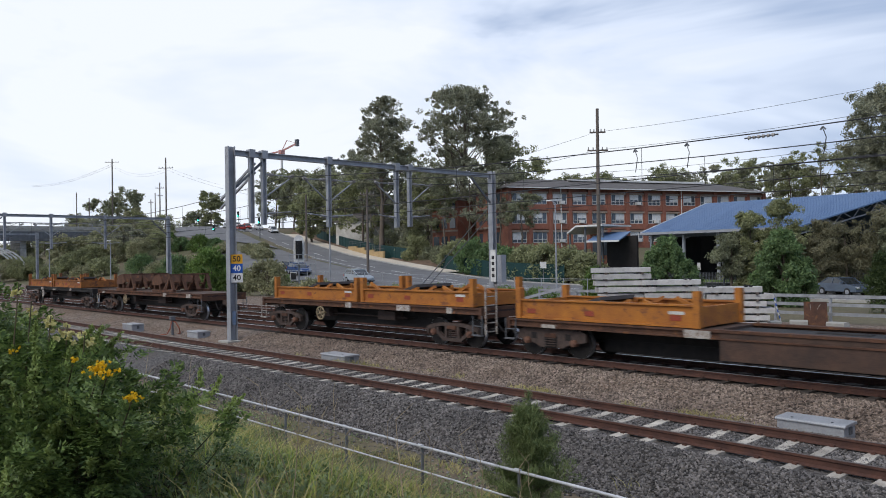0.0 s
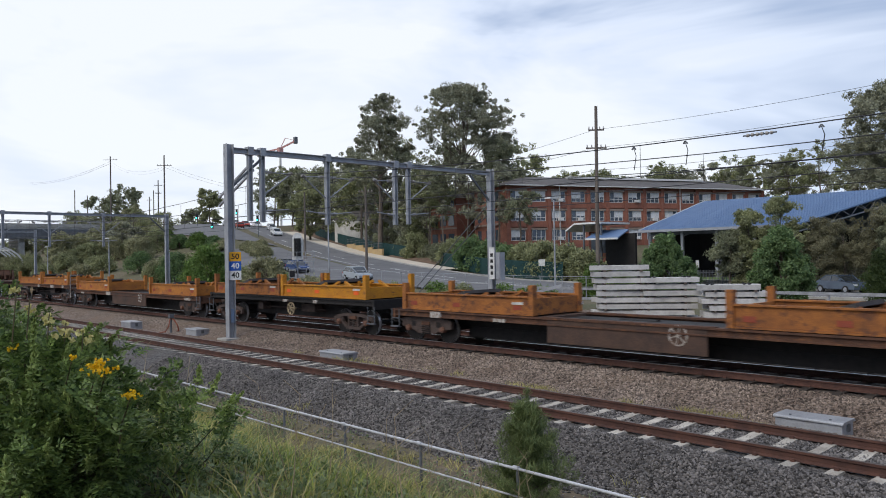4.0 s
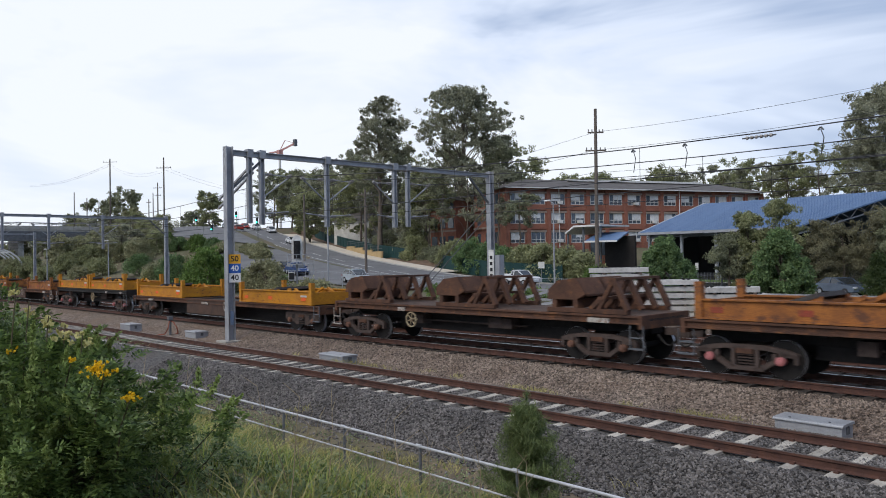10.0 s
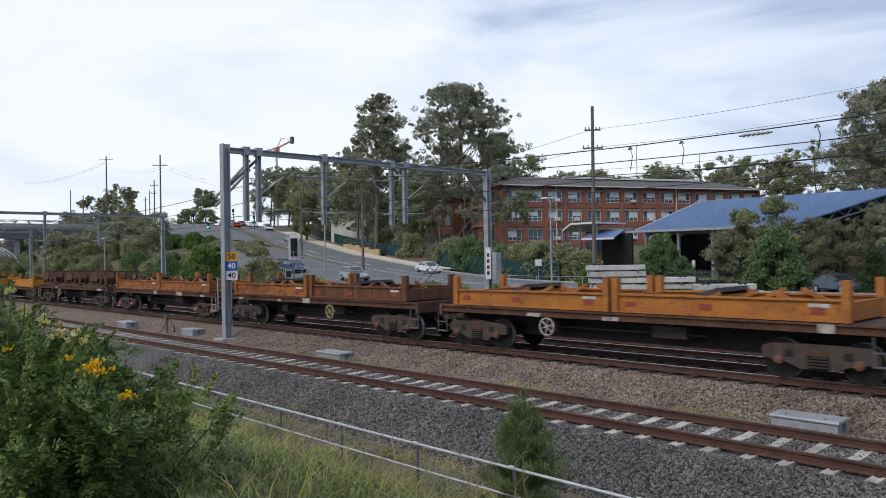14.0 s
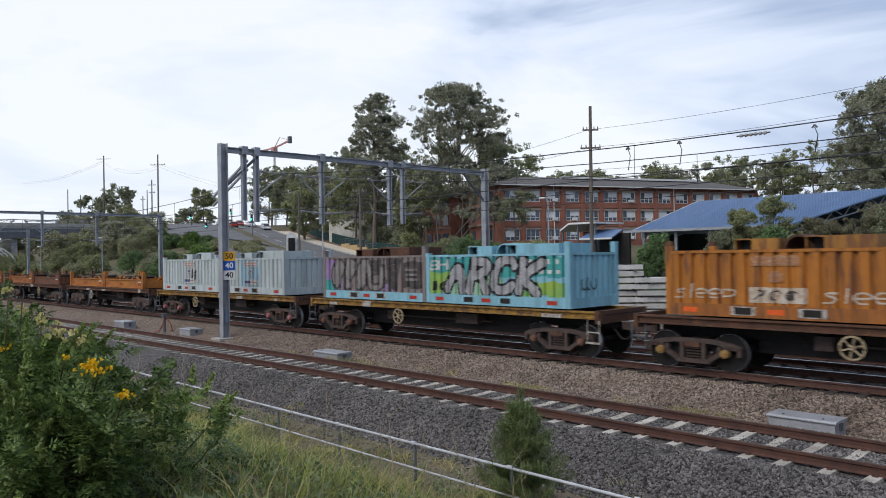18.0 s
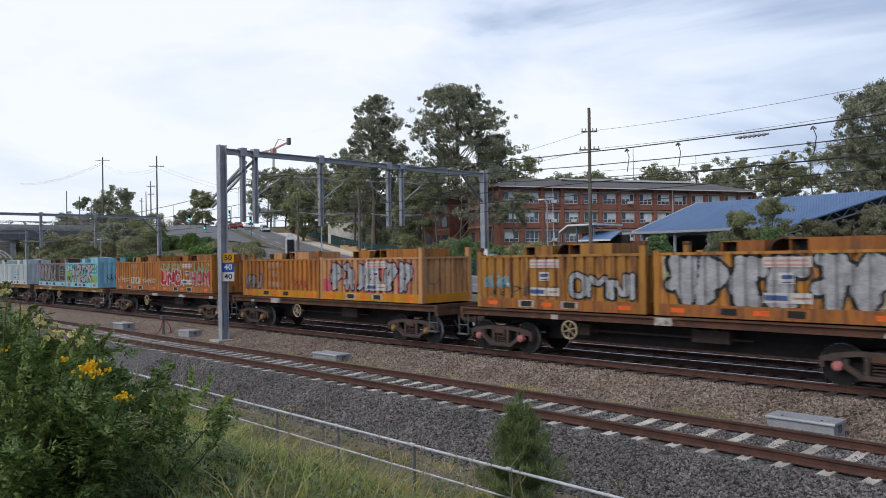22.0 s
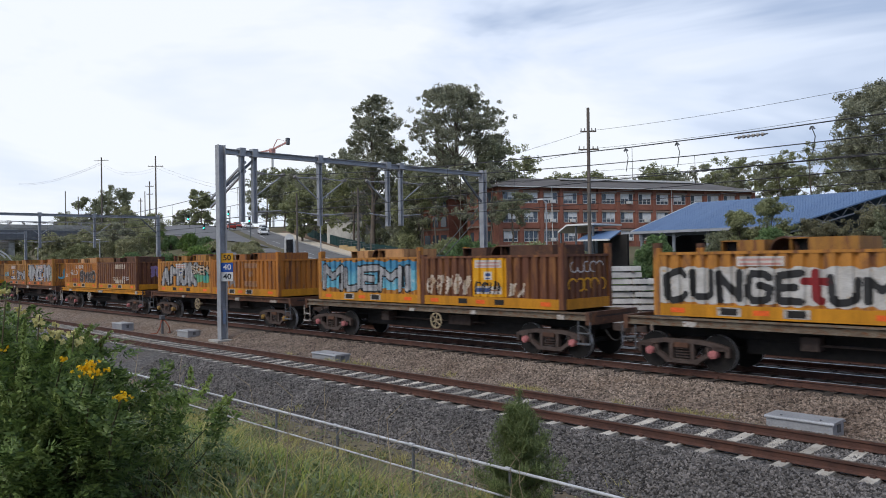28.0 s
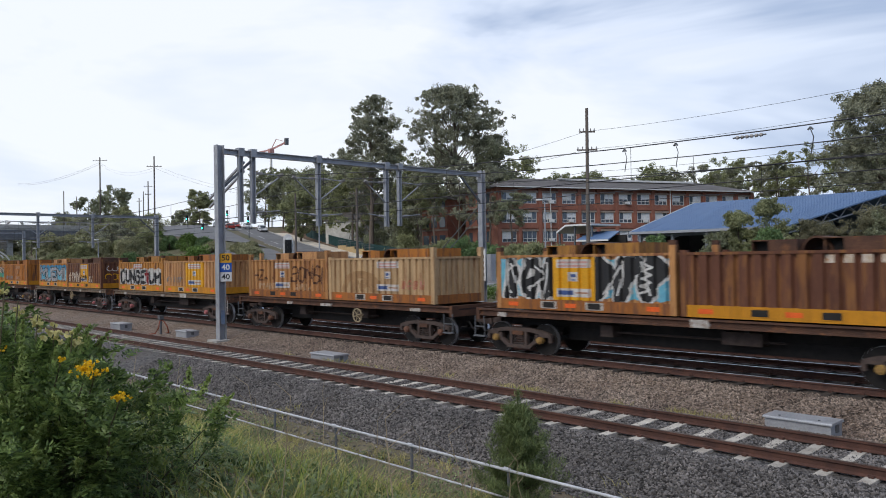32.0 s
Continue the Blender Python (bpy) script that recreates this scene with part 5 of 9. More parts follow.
def end_tag(box, y0, y1, z0, z1, mat, seed, strokes=5, thick=0.05):
    """Loose sprayed curls on a container's rear end wall."""
    g = random.Random(seed)
    for k in range(strokes):
        cy, cz = y0 + (k + 0.5) * (y1 - y0) / strokes, (z0 + z1) / 2
        a0, turn = g.uniform(0, 6.28), g.choice((-1, 1)) * g.uniform(2.5, 4.5)
        pts = [(cy + (y1 - y0) / strokes * 0.6 * math.cos(a0 + turn * i / 8), cz + (z1 - z0) * 0.45 * math.sin(a0 + turn * i / 8)) for i in range(9)]
        m = ribbon(pts, thick, -1.24)
        m.v = [(2.968 - (q + 1.24), p, h) for p, q, h in m.v]
        part("graffiti_stroke", m, mat, box)


def decorate():
    """Paint and notices, container by container from the front of the train."""
    b = BOXES
    z = DECK_Z + 0.02
    info_panel(b[0], 0.1)
    end_tag(b[11], -0.5, 0.3, z + 0.7, z + 1.3, PURPLE, 51, 3, 0.2)
    end_tag(b[15], -0.8, 0.8, z + 1.05, z + 1.4, WHITEPAINT, 52, 5, 0.035)
    end_tag(b[15], -0.9, 0.9, z + 0.5, z + 0.9, LABELYEL, 53, 5, 0.06)
    end_tag(b[3], -0.6, 0.1, z + 0.5, z + 0.9, INK, 54, 3, 0.04)
    end_tag(b[9], -0.9, 0.6, z + 0.5, z + 1.3, CYANPAINT, 55, 3, 0.16)
    end_tag(b[7], -0.9, -0.4, z + 0.6, z + 1.3, GREY, 56, 1, 0.05)
    tag(b[0], 0.3, 0.9, z + 0.5, z + 1.1, FADEDINK, None, 2, 2, 0.05)
    patch(b[1], "panel", -0.75, 1.0, z + 0.32, z + 1.52, PALEBLUE, "light blue repainted panel")
    info_panel(b[1], 0.2)
    # grey container: worn black shapes over grey, purple at the front
    patch(b[2], "paint_patch", -2.85, -1.75, z + 0.33, z + 1.52, PURPLE, "purple sprayed patch")
    patch(b[2], "paint_patch", -2.85, -1.9, z + 0.30, z + 0.72, TEALFADE, "teal sprayed patch", 0.002)
    patch(b[2], "paint_patch", 0.5, 1.5, z + 0.30, z + 0.62, PURPLE, "purple sprayed patch")
    tag(b[2], -2.4, 0.0, z + 0.42, z + 1.45, GREYFILL, FADEDINK, 3, 3, 0.2, full=True, rim=0.1)
    patch(b[2], "paint_patch", -0.25, 0.62, z + 0.88, z + 1.5, FADEDINK, "worn black block", 0.004)
    piece(b[2], "U", -0.2, 0.75, z + 0.36, z + 1.2, GREYFILL, FADEDINK, 0.16, 0.1, 0.0, 5)
    tag(b[2], 0.8, 1.7, z + 0.38, z + 1.5, FADEDINK, None, 4, 2, 0.2, full=True)
    patch(b[2], "paint_patch", 1.75, 2.75, z + 0.42, z + 1.42, FADEDINK, "worn black block", 0.003)
    for q in range(3):
        patch(b[2], "painted_mark", 1.95, 2.55, z + 0.72 + q * 0.17, z + 0.80 + q * 0.17, GREYFILL, "grey unreadable writing", 0.008)
    # light blue container
    patch(b[3], "paint_patch", -2.85, 2.85, z + 0.86, z + 1.53, TEALFADE, "teal green sprayed band")
    patch(b[3], "paint_patch", -2.85, -1.9, z + 0.30, z + 1.05, LIME, "lime green sprayed patch", 0.002)
    patch(b[3], "paint_patch", -1.9, 0.4, z + 0.30, z + 0.9, MINT, "pale green sprayed patch", 0.001)
    patch(b[3], "paint_patch", 1.1, 2.8, z + 0.30, z + 0.78, LIME, "lime green sprayed patch", 0.002)
    piece(b[3], "BH", -2.8, -1.95, z + 1.08, z + 1.45, WHITEPAINT, None, 0.06, seed=4, round_off=1)
    for q in range(4):
        patch(b[3], "painted_mark", 1.5 + q * 0.33, 1.62 + q * 0.33, z + 1.28, z + 1.42, WHITEPAINT, "white stencilled mark", 0.004)
        patch(b[3], "painted_mark", 1.6 + q * 0.3, 1.75 + q * 0.3, z + 1.0, z + 1.11, WHITEPAINT, "white stencilled mark", 0.004)
    tag(b[3], -2.75, -2.0, z + 0.40, z + 0.72, INK, None, 6, 2, 0.07)
    piece(b[3], "ARCK", -2.05, 2.05, z + 0.33, z + 1.52, SILVER, INK, 0.27, 0.075, 0.22, 11, 2, 0.025)
    # orange pair
    piece(b[4], "sleep", -2.75, -1.2, z + 0.42, z + 0.78, FADEWHITE, None, 0.045, seed=7)
    piece(b[4], "sleep", 0.75, 2.6, z + 0.40, z + 0.76, FADEWHITE, None, 0.045, seed=8)
    info_panel(b[4], -0.25, False, old=True)
    patch(b[4], "notice", -0.9, 0.42, z + 0.36, z + 0.72, FADEWHITE, "worn white notice", 0.004)
    tag(b[4], -0.8, 0.3, z + 0.42, z + 0.66, FADEDINK, None, 8, 3, 0.035, lift=0.01)
    piece(b[5], "UNO.", -2.85, 0.05, z + 0.34, z + 1.16, REDPAINT, WHITEPAINT, 0.21, 0.055, 0.0, 12, 2, 0.02)
    tag(b[5], -2.7, -0.2, z + 0.98, z + 1.5, MINT, None, 9, 4, 0.05, lift=0.02)
    tag(b[5], 1.0, 2.8, z + 0.98, z + 1.5, MINT, None, 10, 4, 0.05, lift=0.02)
    patch(b[5], "paint_patch", 0.6, 2.85, z + 0.34, z + 1.1, PINKFADE, "faded pink sprayed patch")
    piece(b[5], "HOM", 0.75, 2.8, z + 0.42, z + 1.06, REDFADE, SILVER, 0.15, 0.05, 0.0, 13, 0, 0.05)
    info_panel(b[5], 0.3)
    # orange and tan pair
    tag(b[6], -2.75, -1.35, z + 0.36, z + 0.9, GREYFILL, FADEDINK, 12, 3, 0.14)
    tag(b[6], 0.3, 2.2, z + 0.40, z + 0.74, REDFADE, None, 13, 5, 0.04)
    info_panel(b[6], -0.35, True, old=True)
    tag(b[7], -2.35, 2.6, z + 0.42, z + 1.36, SILVER, INK, 14, 6, 0.2, lean=0.05, full=True, rim=0.05)
    tag(b[7], -2.35, 2.6, z + 0.42, z + 1.36, PINKPAINT, PINKFADE, 14, 6, 0.36, lean=0.05, full=True, rim=0.06, lift=-0.002)
    patch(b[7], "paint_patch", -2.8, -2.3, z + 0.32, z + 0.8, PINKPAINT, "red sprayed patch")
    info_panel(b[7], 0.5)
    # dull yellow and amber pair
    tag(b[8], -2.7, -1.6, z + 0.62, z + 0.98, CYANPAINT, None, 16, 5, 0.05)
    tag(b[8], -2.6, 0.2, z + 0.36, z + 0.7, FADEDINK, None, 36, 6, 0.03)
    piece(b[8], "OMNI", 0.55, 2.75, z + 0.36, z + 1.06, SILVER, INK, 0.14, 0.05, 0.0, 17, 1, 0.04)
    info_panel(b[8], -0.35)
    patch(b[9], "paint_patch", -2.75, -1.2, z + 0.9, z + 1.5, CYANFADE, "pale blue sprayed patch")
    patch(b[9], "paint_patch", 1.7, 2.8, z + 0.33, z + 1.4, CYANFADE, "pale blue sprayed patch")
    tag(b[9], -2.75, 2.6, z + 0.34, z + 1.42, SILVER, INK, 18, 6, 0.3, full=True, rim=0.08)
    info_panel(b[9], 0.35)
    # amber and brown pair
    piece(b[10], "HELLO.", -1.95, -0.45, z + 0.82, z + 1.12, WHITEPAINT, None, 0.035, seed=18, lean=-0.1)
    tag(b[10], -2.75, -2.05, z + 0.62, z + 0.92, WHITEPAINT, None, 19, 3, 0.025)
    tag(b[10], -1.5, -0.3, z + 0.34, z + 0.6, REDFADE, None, 39, 4, 0.05)
    piece(b[10], "SYKO", -0.1, 2.7, z + 0.34, z + 1.04, FADEDINK, GREYFILL, 0.2, 0.05, 0.0, 20, 1, 0.04)
    tag(b[11], -0.6, 0.6, z + 0.46, z + 0.72, FADEWHITE, None, 21, 5, 0.04)
    tag(b[11], 0.9, 1.9, z + 0.52, z + 0.76, WHITEPAINT, None, 22, 4, 0.035)
    for q in range(5):
        patch(b[11], "painted_mark", -0.15 + q * 0.32, 0.05 + q * 0.32, z + 1.2, z + 1.46, FADEWHITE, "worn white stencilled mark")
        patch(b[11], "painted_mark", -0.15 + q * 0.32, 0.05 + q * 0.32, z + 0.34, z + 0.56, FADEWHITE, "worn white stencilled mark")
        patch(b[10], "painted_mark", -0.9 + q * 0.3, -0.74 + q * 0.3, z + 1.22, z + 1.46, WHITEPAINT, "white stencilled mark")
    # amber and orange pair
    patch(b[12], "paint_patch", 1.2, 2.8, z + 0.5, z + 1.1, GREENPAINT, "green sprayed patch")
    patch(b[12], "paint_patch", -2.6, -1.6, z + 0.6, z + 0.95, GREENPAINT, "green sprayed patch")
    piece(b[12], "AMOK", -2.55, 1.55, z + 0.33, z + 1.5, SILVER, INK, 0.31, 0.085, 0.1, 21, 2, 0.04)
    piece(b[12], "SKEM", 1.0, 2.75, z + 0.9, z + 1.36, FADEWHITE, INK, 0.08, 0.04, -0.3, 22, 0, 0.05, lift=0.02)
    info_panel(b[12], -0.25, False)
    tag(b[13], -2.6, -0.6, z + 0.36, z + 0.66, GREYFILL, None, 23, 6, 0.08)
    info_panel(b[13], 0.7, True, old=True)
    # amber and brown pair
    patch(b[14], "paint_patch", -2.8, 2.8, z + 0.85, z + 1.5, BLUEPAINT, "blue sprayed background")
    patch(b[14], "paint_patch", -2.8, 2.8, z + 0.42, z + 1.2, CYANPAINT, "cyan sprayed background", 0.002)
    piece(b[14], "MUEM!", -2.7, 2.6, z + 0.34, z + 1.3, SILVER, INK, 0.21, 0.055, 0.05, 23, 0, 0.05)
    info_panel(b[15], 0.1, True, 0.72)
    tag(b[15], -2.75, -0.6, z + 0.34, z + 0.98, FADEWHITE, None, 24, 5, 0.07, full=True)
    tag(b[15], 0.9, 1.6, z + 0.34, z + 0.75, FADEWHITE, None, 34, 2, 0.07)
    tag(b[15], -0.5, 0.7, z + 0.36, z + 0.8, INK, None, 44, 4, 0.04, lift=0.03)
    # white band with black and red lettering
    patch(b[16], "paint_patch", -2.85, 2.85, z + 0.31, z + 1.24, SILVERWHITE, "silvery white sprayed background")
    piece(b[16], "CUNGE", -2.75, 0.75, z + 0.36, z + 1.18, INK, None, 0.17, seed=25, round_off=0, rough=0.05, lean=0.0)
    piece(b[16], "t", 0.62, 1.3, z + 0.34, z + 1.2, DARKRED, None, 0.17, seed=26, round_off=0, lean=0.0)
    piece(b[16], "UM", 1.2, 2.75, z + 0.36, z + 1.02, INK, None, 0.16, seed=27, round_off=0, rough=0.05, lean=0.0)
    patch(b[16], "notice", -0.8, 0.3, z + 1.24, z + 1.47, NOTICE, "white notice", 0.021)
    for q in range(2):
        patch(b[16], "notice_line", -0.74, 0.24, z + 1.27 + q * 0.1, z + 1.32 + q * 0.1, FADED_RED, "line of red writing", 0.024)
    info_panel(b[17], 0.5, True, 0.95)
    tag(b[17], -2.7, -0.9, z + 0.5, z + 0.8, GREYFILL, None, 25, 5, 0.05)
    # tan pair with brushed words
    piece(b[18], "HZ....", -2.6, -0.9, z + 0.72, z + 1.2, BRUSH, None, 0.07, seed=28, round_off=0, rough=0.05)
    piece(b[18], "BONG!", 0.4, 2.75, z + 0.62, z + 1.32, BRUSH, None, 0.075, seed=29, round_off=1, rough=0.05, lean=0.15)
    tag(b[18], -2.2, -0.8, z + 0.34, z + 0.58, TANFADE, None, 38, 5, 0.08)
    tag(b[18], 0.7, 1.9, z + 0.34, z + 0.58, TANFADE, None, 48, 4, 0.08)
    info_panel(b[18], -0.25)
    tag(b[19], 1.3, 2.5, z + 0.46, z + 0.8, PINKFADE, None, 26, 4, 0.04)
    paint_strokes(b[19], [rounded([(-2.0, z + 0.45), (-1.8, z + 0.85), (-1.2, z + 1.0), (-0.5, z + 0.95), (-0.1, z + 0.75), (0.1, z + 0.45)], 3)], [0.28], [SMUDGE], 0.004, "paint_patch", "worn brown arch-shaped smear")
    tag(b[19], -1.6, 0.0, z + 0.36, z + 0.8, SMUDGE, None, 27, 3, 0.16)
    info_panel(b[19], 0.55)
    # black and white figures on cyan round a yellow panel
    patch(b[20], "paint_patch", -2.85, 2.85, z + 0.33, z + 1.5, CYANPAINT, "cyan sprayed background")
    tag(b[20], -2.75, -0.6, z + 0.36, z + 1.46, INK, WHITEPAINT, 28, 3, 0.22, full=True, rim=0.09)
    tag(b[20], 0.45, 2.7, z + 0.36, z + 1.46, INK, WHITEPAINT, 29, 3, 0.3, full=True, rim=0.07)
    tag(b[20], -2.75, -0.95, z + 0.4, z + 1.4, WHITEPAINT, None, 41, 2, 0.06, lift=0.013)
    tag(b[20], 0.65, 2.75, z + 0.45, z + 1.42, WHITEPAINT, None, 43, 2, 0.06, lift=0.013)
    info_panel(b[20], -0.15, True, 0.74)
    for q in range(5):
        patch(b[21], "painted_mark", 0.4 + q * 0.38, 0.62 + q * 0.38, z + 1.32, z + 1.5, FADEWHITE, "white stencilled mark")


FADEDINK = material("worn_black_graffiti", (0.045, 0.04, 0.04), (0.10, 0.085, 0.08), 0.7, bump=0, scale=3, wear=(0.2, 0.17, 0.16), wear_at=0.62)
GREYFILL = material("dull_grey_graffiti", (0.27, 0.25, 0.24), (0.17, 0.15, 0.145), 0.6, bump=0, scale=3, wear=(0.30, 0.17, 0.09), wear_at=0.64)
TEALFADE = material("teal_graffiti", (0.06, 0.33, 0.30), (0.05, 0.25, 0.27), 0.6, bump=0, scale=1.5)
LIME = material("lime_graffiti", (0.30, 0.42, 0.07), (0.16, 0.36, 0.12), 0.6, bump=0, scale=1.5)
FADEWHITE = material("worn_white_graffiti", (0.56, 0.50, 0.43), (0.42, 0.32, 0.22), 0.7, bump=0, scale=4, wear=(0.34, 0.16, 0.06), wear_at=0.60)
PINKFADE = material("faded_pink_graffiti", (0.46, 0.20, 0.17), (0.42, 0.17, 0.07), 0.7, bump=0, scale=3)
REDFADE = material("faded_red_graffiti", (0.36, 0.05, 0.06), (0.30, 0.08, 0.05), 0.7, bump=0, scale=3)
DARKRED = material("dark_red_graffiti", (0.24, 0.015, 0.02), (0.16, 0.02, 0.02), 0.6, bump=0)
CYANFADE = material("faded_cyan_graffiti", (0.30, 0.44, 0.46), (0.40, 0.30, 0.12), 0.7, bump=0, scale=2)
SILVERWHITE = material("silvery_white_graffiti", (0.56, 0.55, 0.53), (0.40, 0.38, 0.36), 0.5, bump=0, scale=3, wear=(0.40, 0.24, 0.07), wear_at=0.64)
BRUSH = material("brown_brush_paint", (0.085, 0.04, 0.025), (0.14, 0.06, 0.03), 0.8, bump=0, scale=4)
TANFADE = material("worn_pale_graffiti", (0.46, 0.31, 0.20), (0.40, 0.22, 0.10), 0.8, bump=0, scale=4)
SMUDGE = material("worn_brown_smear", (0.30, 0.175, 0.085), (0.38, 0.23, 0.11), 0.8, bump=0, scale=3)
train()
decorate()

# ---- overhead line structures ----


def h_post(m, x, y, z0, z1, w=0.33, web="x"):
    """An H-shaped steel post."""
    t = 0.03
    a, b, c = w / 2, w / 2 - t, t / 2
    prof = [(-a, -a), (-a, a), (-b, a), (-b, c), (b, c), (b, a), (a, a), (a, -a), (b, -a), (b, -c), (-b, -c), (-b, -a)]
    return m.prism(prof, z0, z1, Matrix(((0, 0, 1, x), (0, 1, 0, y), (1, 0, 0, 0), (0, 0, 0, 1))))


def gantry(x, y0, y1, top, drops, foot0, foot1, label):
    """A portal over the tracks: two posts, a beam, droppers with cantilever arms and insulators."""
    g = thing("overhead_gantry", pose(x, y0, 0), label, "gantry", "overhead line gantries")
    part("post", h_post(Mesh(), 0, 0, foot0, top + 0.15), GALV, g, "grey steel column")
    part("post", h_post(Mesh(), 0, y1 - y0, foot1, top + 0.15), GALV, g, "grey steel column")
    part("beam", Mesh().box(-0.02, 0.02, 0.16, y1 - y0 - 0.16, top - 0.20, top - 0.02).box(-0.12, 0.12, 0.16, y1 - y0 - 0.16, top - 0.23, top - 0.20).box(-0.12, 0.12, 0.16, y1 - y0 - 0.16, top - 0.02, top + 0.01), GALV, g, "grey steel portal beam")
    part("footing", Mesh().box(-0.45, 0.45, -0.45, 0.45, foot0 - 0.3, foot0 + 0.06), CONCRETE, g, "concrete footing")
    part("footing", Mesh().box(-0.45, 0.45, y1 - y0 - 0.45, y1 - y0 + 0.45, foot1 - 0.3, foot1 + 0.06), CONCRETE, g, "concrete footing")
    part("knee_brace", Mesh().bar((0, 0.15, top - 1.7), (0, 1.7, top - 0.3), 0.1), GALV_DARK, g)
    part("knee_brace", Mesh().bar((0, y1 - y0 - 0.15, top - 1.7), (0, y1 - y0 - 1.7, top - 0.3), 0.1), GALV_DARK, g)
    for dy, low, sides in drops:
        y = dy - y0
        d = part("drop_post", h_post(Mesh(), 0, y, low, top - 0.22, 0.20), GALV, g, "hanging steel mast")
        part("clamp", Mesh().box(-0.17, 0.17, y - 0.14, y + 0.14, top - 0.27, top + 0.10), GALV, d)
        for s in sides:
            a = Mesh()
            a.tube((0, y, low + 1.2), (0.1, y + s * 1.5, low + 2.3), 0.035, 6).tube((0, y, low + 2.3), (0.1, y + s * 1.35, low + 2.25), 0.025, 6).tube((0.05, y, low + 0.5), (0.15, y + s * 1.3, low + 0.62), 0.03, 6)
            part("cantilever_arm", a, GALV, d, "tubular cantilever arm")
            for x, y1, z1, dy, dz, r in ((0.0, 0.22, low + 2.29, 0.08, 0.0, 0.075), (0.1, 1.25, low + 2.2, 0.07, 0.03, 0.085), (0.01, 0.22, low + 0.52, 0.08, 0.008, 0.075)):
                ins = Mesh().tube((x, y + s * (y1 - 0.03), z1), (x, y + s * (y1 + dy * 3.6), z1 + dz * 3.6), 0.035, 6)
                for k in range(4):
                    ins.tube((x, y + s * (y1 + dy * k), z1 + dz * k), (x, y + s * (y1 + 0.03 + dy * k), z1 + dz * (k + 0.5)), r, 8)
                part("insulator", ins, BROWNGLAZE, d, "ribbed grey insulator")
    return g


BROWNGLAZE = material("insulator_glaze", (0.36, 0.35, 0.34), (0.22, 0.2, 0.19), 0.3, bump=0)
main_gantry = gantry(-30.58, 15.94, 32.62, 8.05, [(16.95, 4.85, ()), (17.57, 4.8, (1,)), (21.1, 4.75, (-1, 1)), (25.35, 4.8, (-1,)), (26.25, 4.85, (1,))], -0.33, -0.4, "grey steel overhead-line gantry spanning the tracks")
for z, e, w in ((6.3, -8.6, 0.04), (5.75, -7.9, 0.04)):
    part("stay", Mesh().bar((0, 16.68, z), (e, 16.9, -0.1), w), GALV_DARK, main_gantry, "sloping steel stay")
for z in (7.55, 7.15):
    part("lattice_strut", Mesh().bar((0, 1.2, z), (-3.0, 1.05, z - 1.45), 0.09), GALV, main_gantry, "sloping lattice strut")
for k in range(5):
    part("lattice_bar", Mesh().bar((-0.6 * k, 1.2 - 0.03 * k, 7.15 - 0.3 * k), (-0.6 * k - 0.5, 1.2 - 0.03 * k, 7.3 - 0.3 * k), 0.035), GALV, main_gantry)
gantry(-75.5, 15.7, 32.4, 7.75, [(17.6, 4.6, (1,)), (21.4, 4.6, (-1, 1)), (26.2, 4.6, (-1, 1))], -0.33, -0.3, "distant grey steel overhead-line gantry")
gantry(-121, 15.5, 32.4, 7.75, [(17.6, 4.6, (1,)), (21.4, 4.6, (-1, 1)), (26.2, 4.6, (-1, 1))], -0.33, -0.3, "distant grey steel overhead-line gantry")

# contact lines: a messenger wire with its sag, a contact wire and droppers, over each wired track
SUPPORTS = [60, 14.5, -30.58, -75.5, -121, -170]


def overhead_wires(y, high, low):
    t = thing("overhead_line", pose(0, 0, 0), "thin dark contact and messenger wires over a track", "overhead wire", "overhead lines")
    mes, con = Mesh(), Mesh()
    for a, b in zip(SUPPORTS, SUPPORTS[1:]):
        pts = []
        for k in range(13):
            u = k / 12
            pts.append(Vector((a + (b - a) * u, y, high - 0.9 * 4 * u * (1 - u))))
        mes.path(pts, 0.016, 5)
        con.tube((a, y, low), (b, y, low), 0.014, 5)
        for p in pts[1:-1:2]:
            part("dropper", Mesh().tube(p, (p.x, y, low), 0.008, 4), WIRE, t)
    part("messenger_wire", mes, WIRE, t)
    part("contact_wire", con, WIRE, t)


overhead_wires(TRACKS[1] + 0.1, 7.05, 5.3)
overhead_wires(TRACKS[2], 7.1, 5.3)
overhead_wires(TRACKS[3] + 1.2, 7.15, 5.35)


def line_fittings():
    """An insulator string and clamps in the nearest messenger wire."""
    t = thing("line_insulator", pose(-8.4, TRACKS[1] + 0.1, 6.06), "ribbed insulator string in an overhead wire", "insulator")
    for k in range(6):
        part("disc", Mesh().tube((-0.3 + k * 0.12, 0, 0), (-0.24 + k * 0.12, 0, 0), 0.048, 8, 0.036), BROWNGLAZE, t)
    part("rod", Mesh().tube((-0.4, 0, 0), (0.45, 0, 0), 0.02, 6), GALV_DARK, t)
    for x, z in ((-6.9, 6.05), (-10.4, 6.08), (-12.0, 6.1)):
        c = thing("wire_clamp", pose(x, TRACKS[1] + 0.1, z), "dark clamp with a drop on an overhead wire", "clamp", "wire clamps")
        part("clamp", Mesh().bar((-0.06, 0, -0.02), (0, 0, 0.05), 0.035).bar((0, 0, 0.05), (0.06, 0, -0.02), 0.035), GALV_DARK, c)
        part("drop", Mesh().path([(0, 0, 0), (0.07, 0, -0.2), (0.0, 0, -0.6)], 0.012), WIRE, c)


line_fittings()


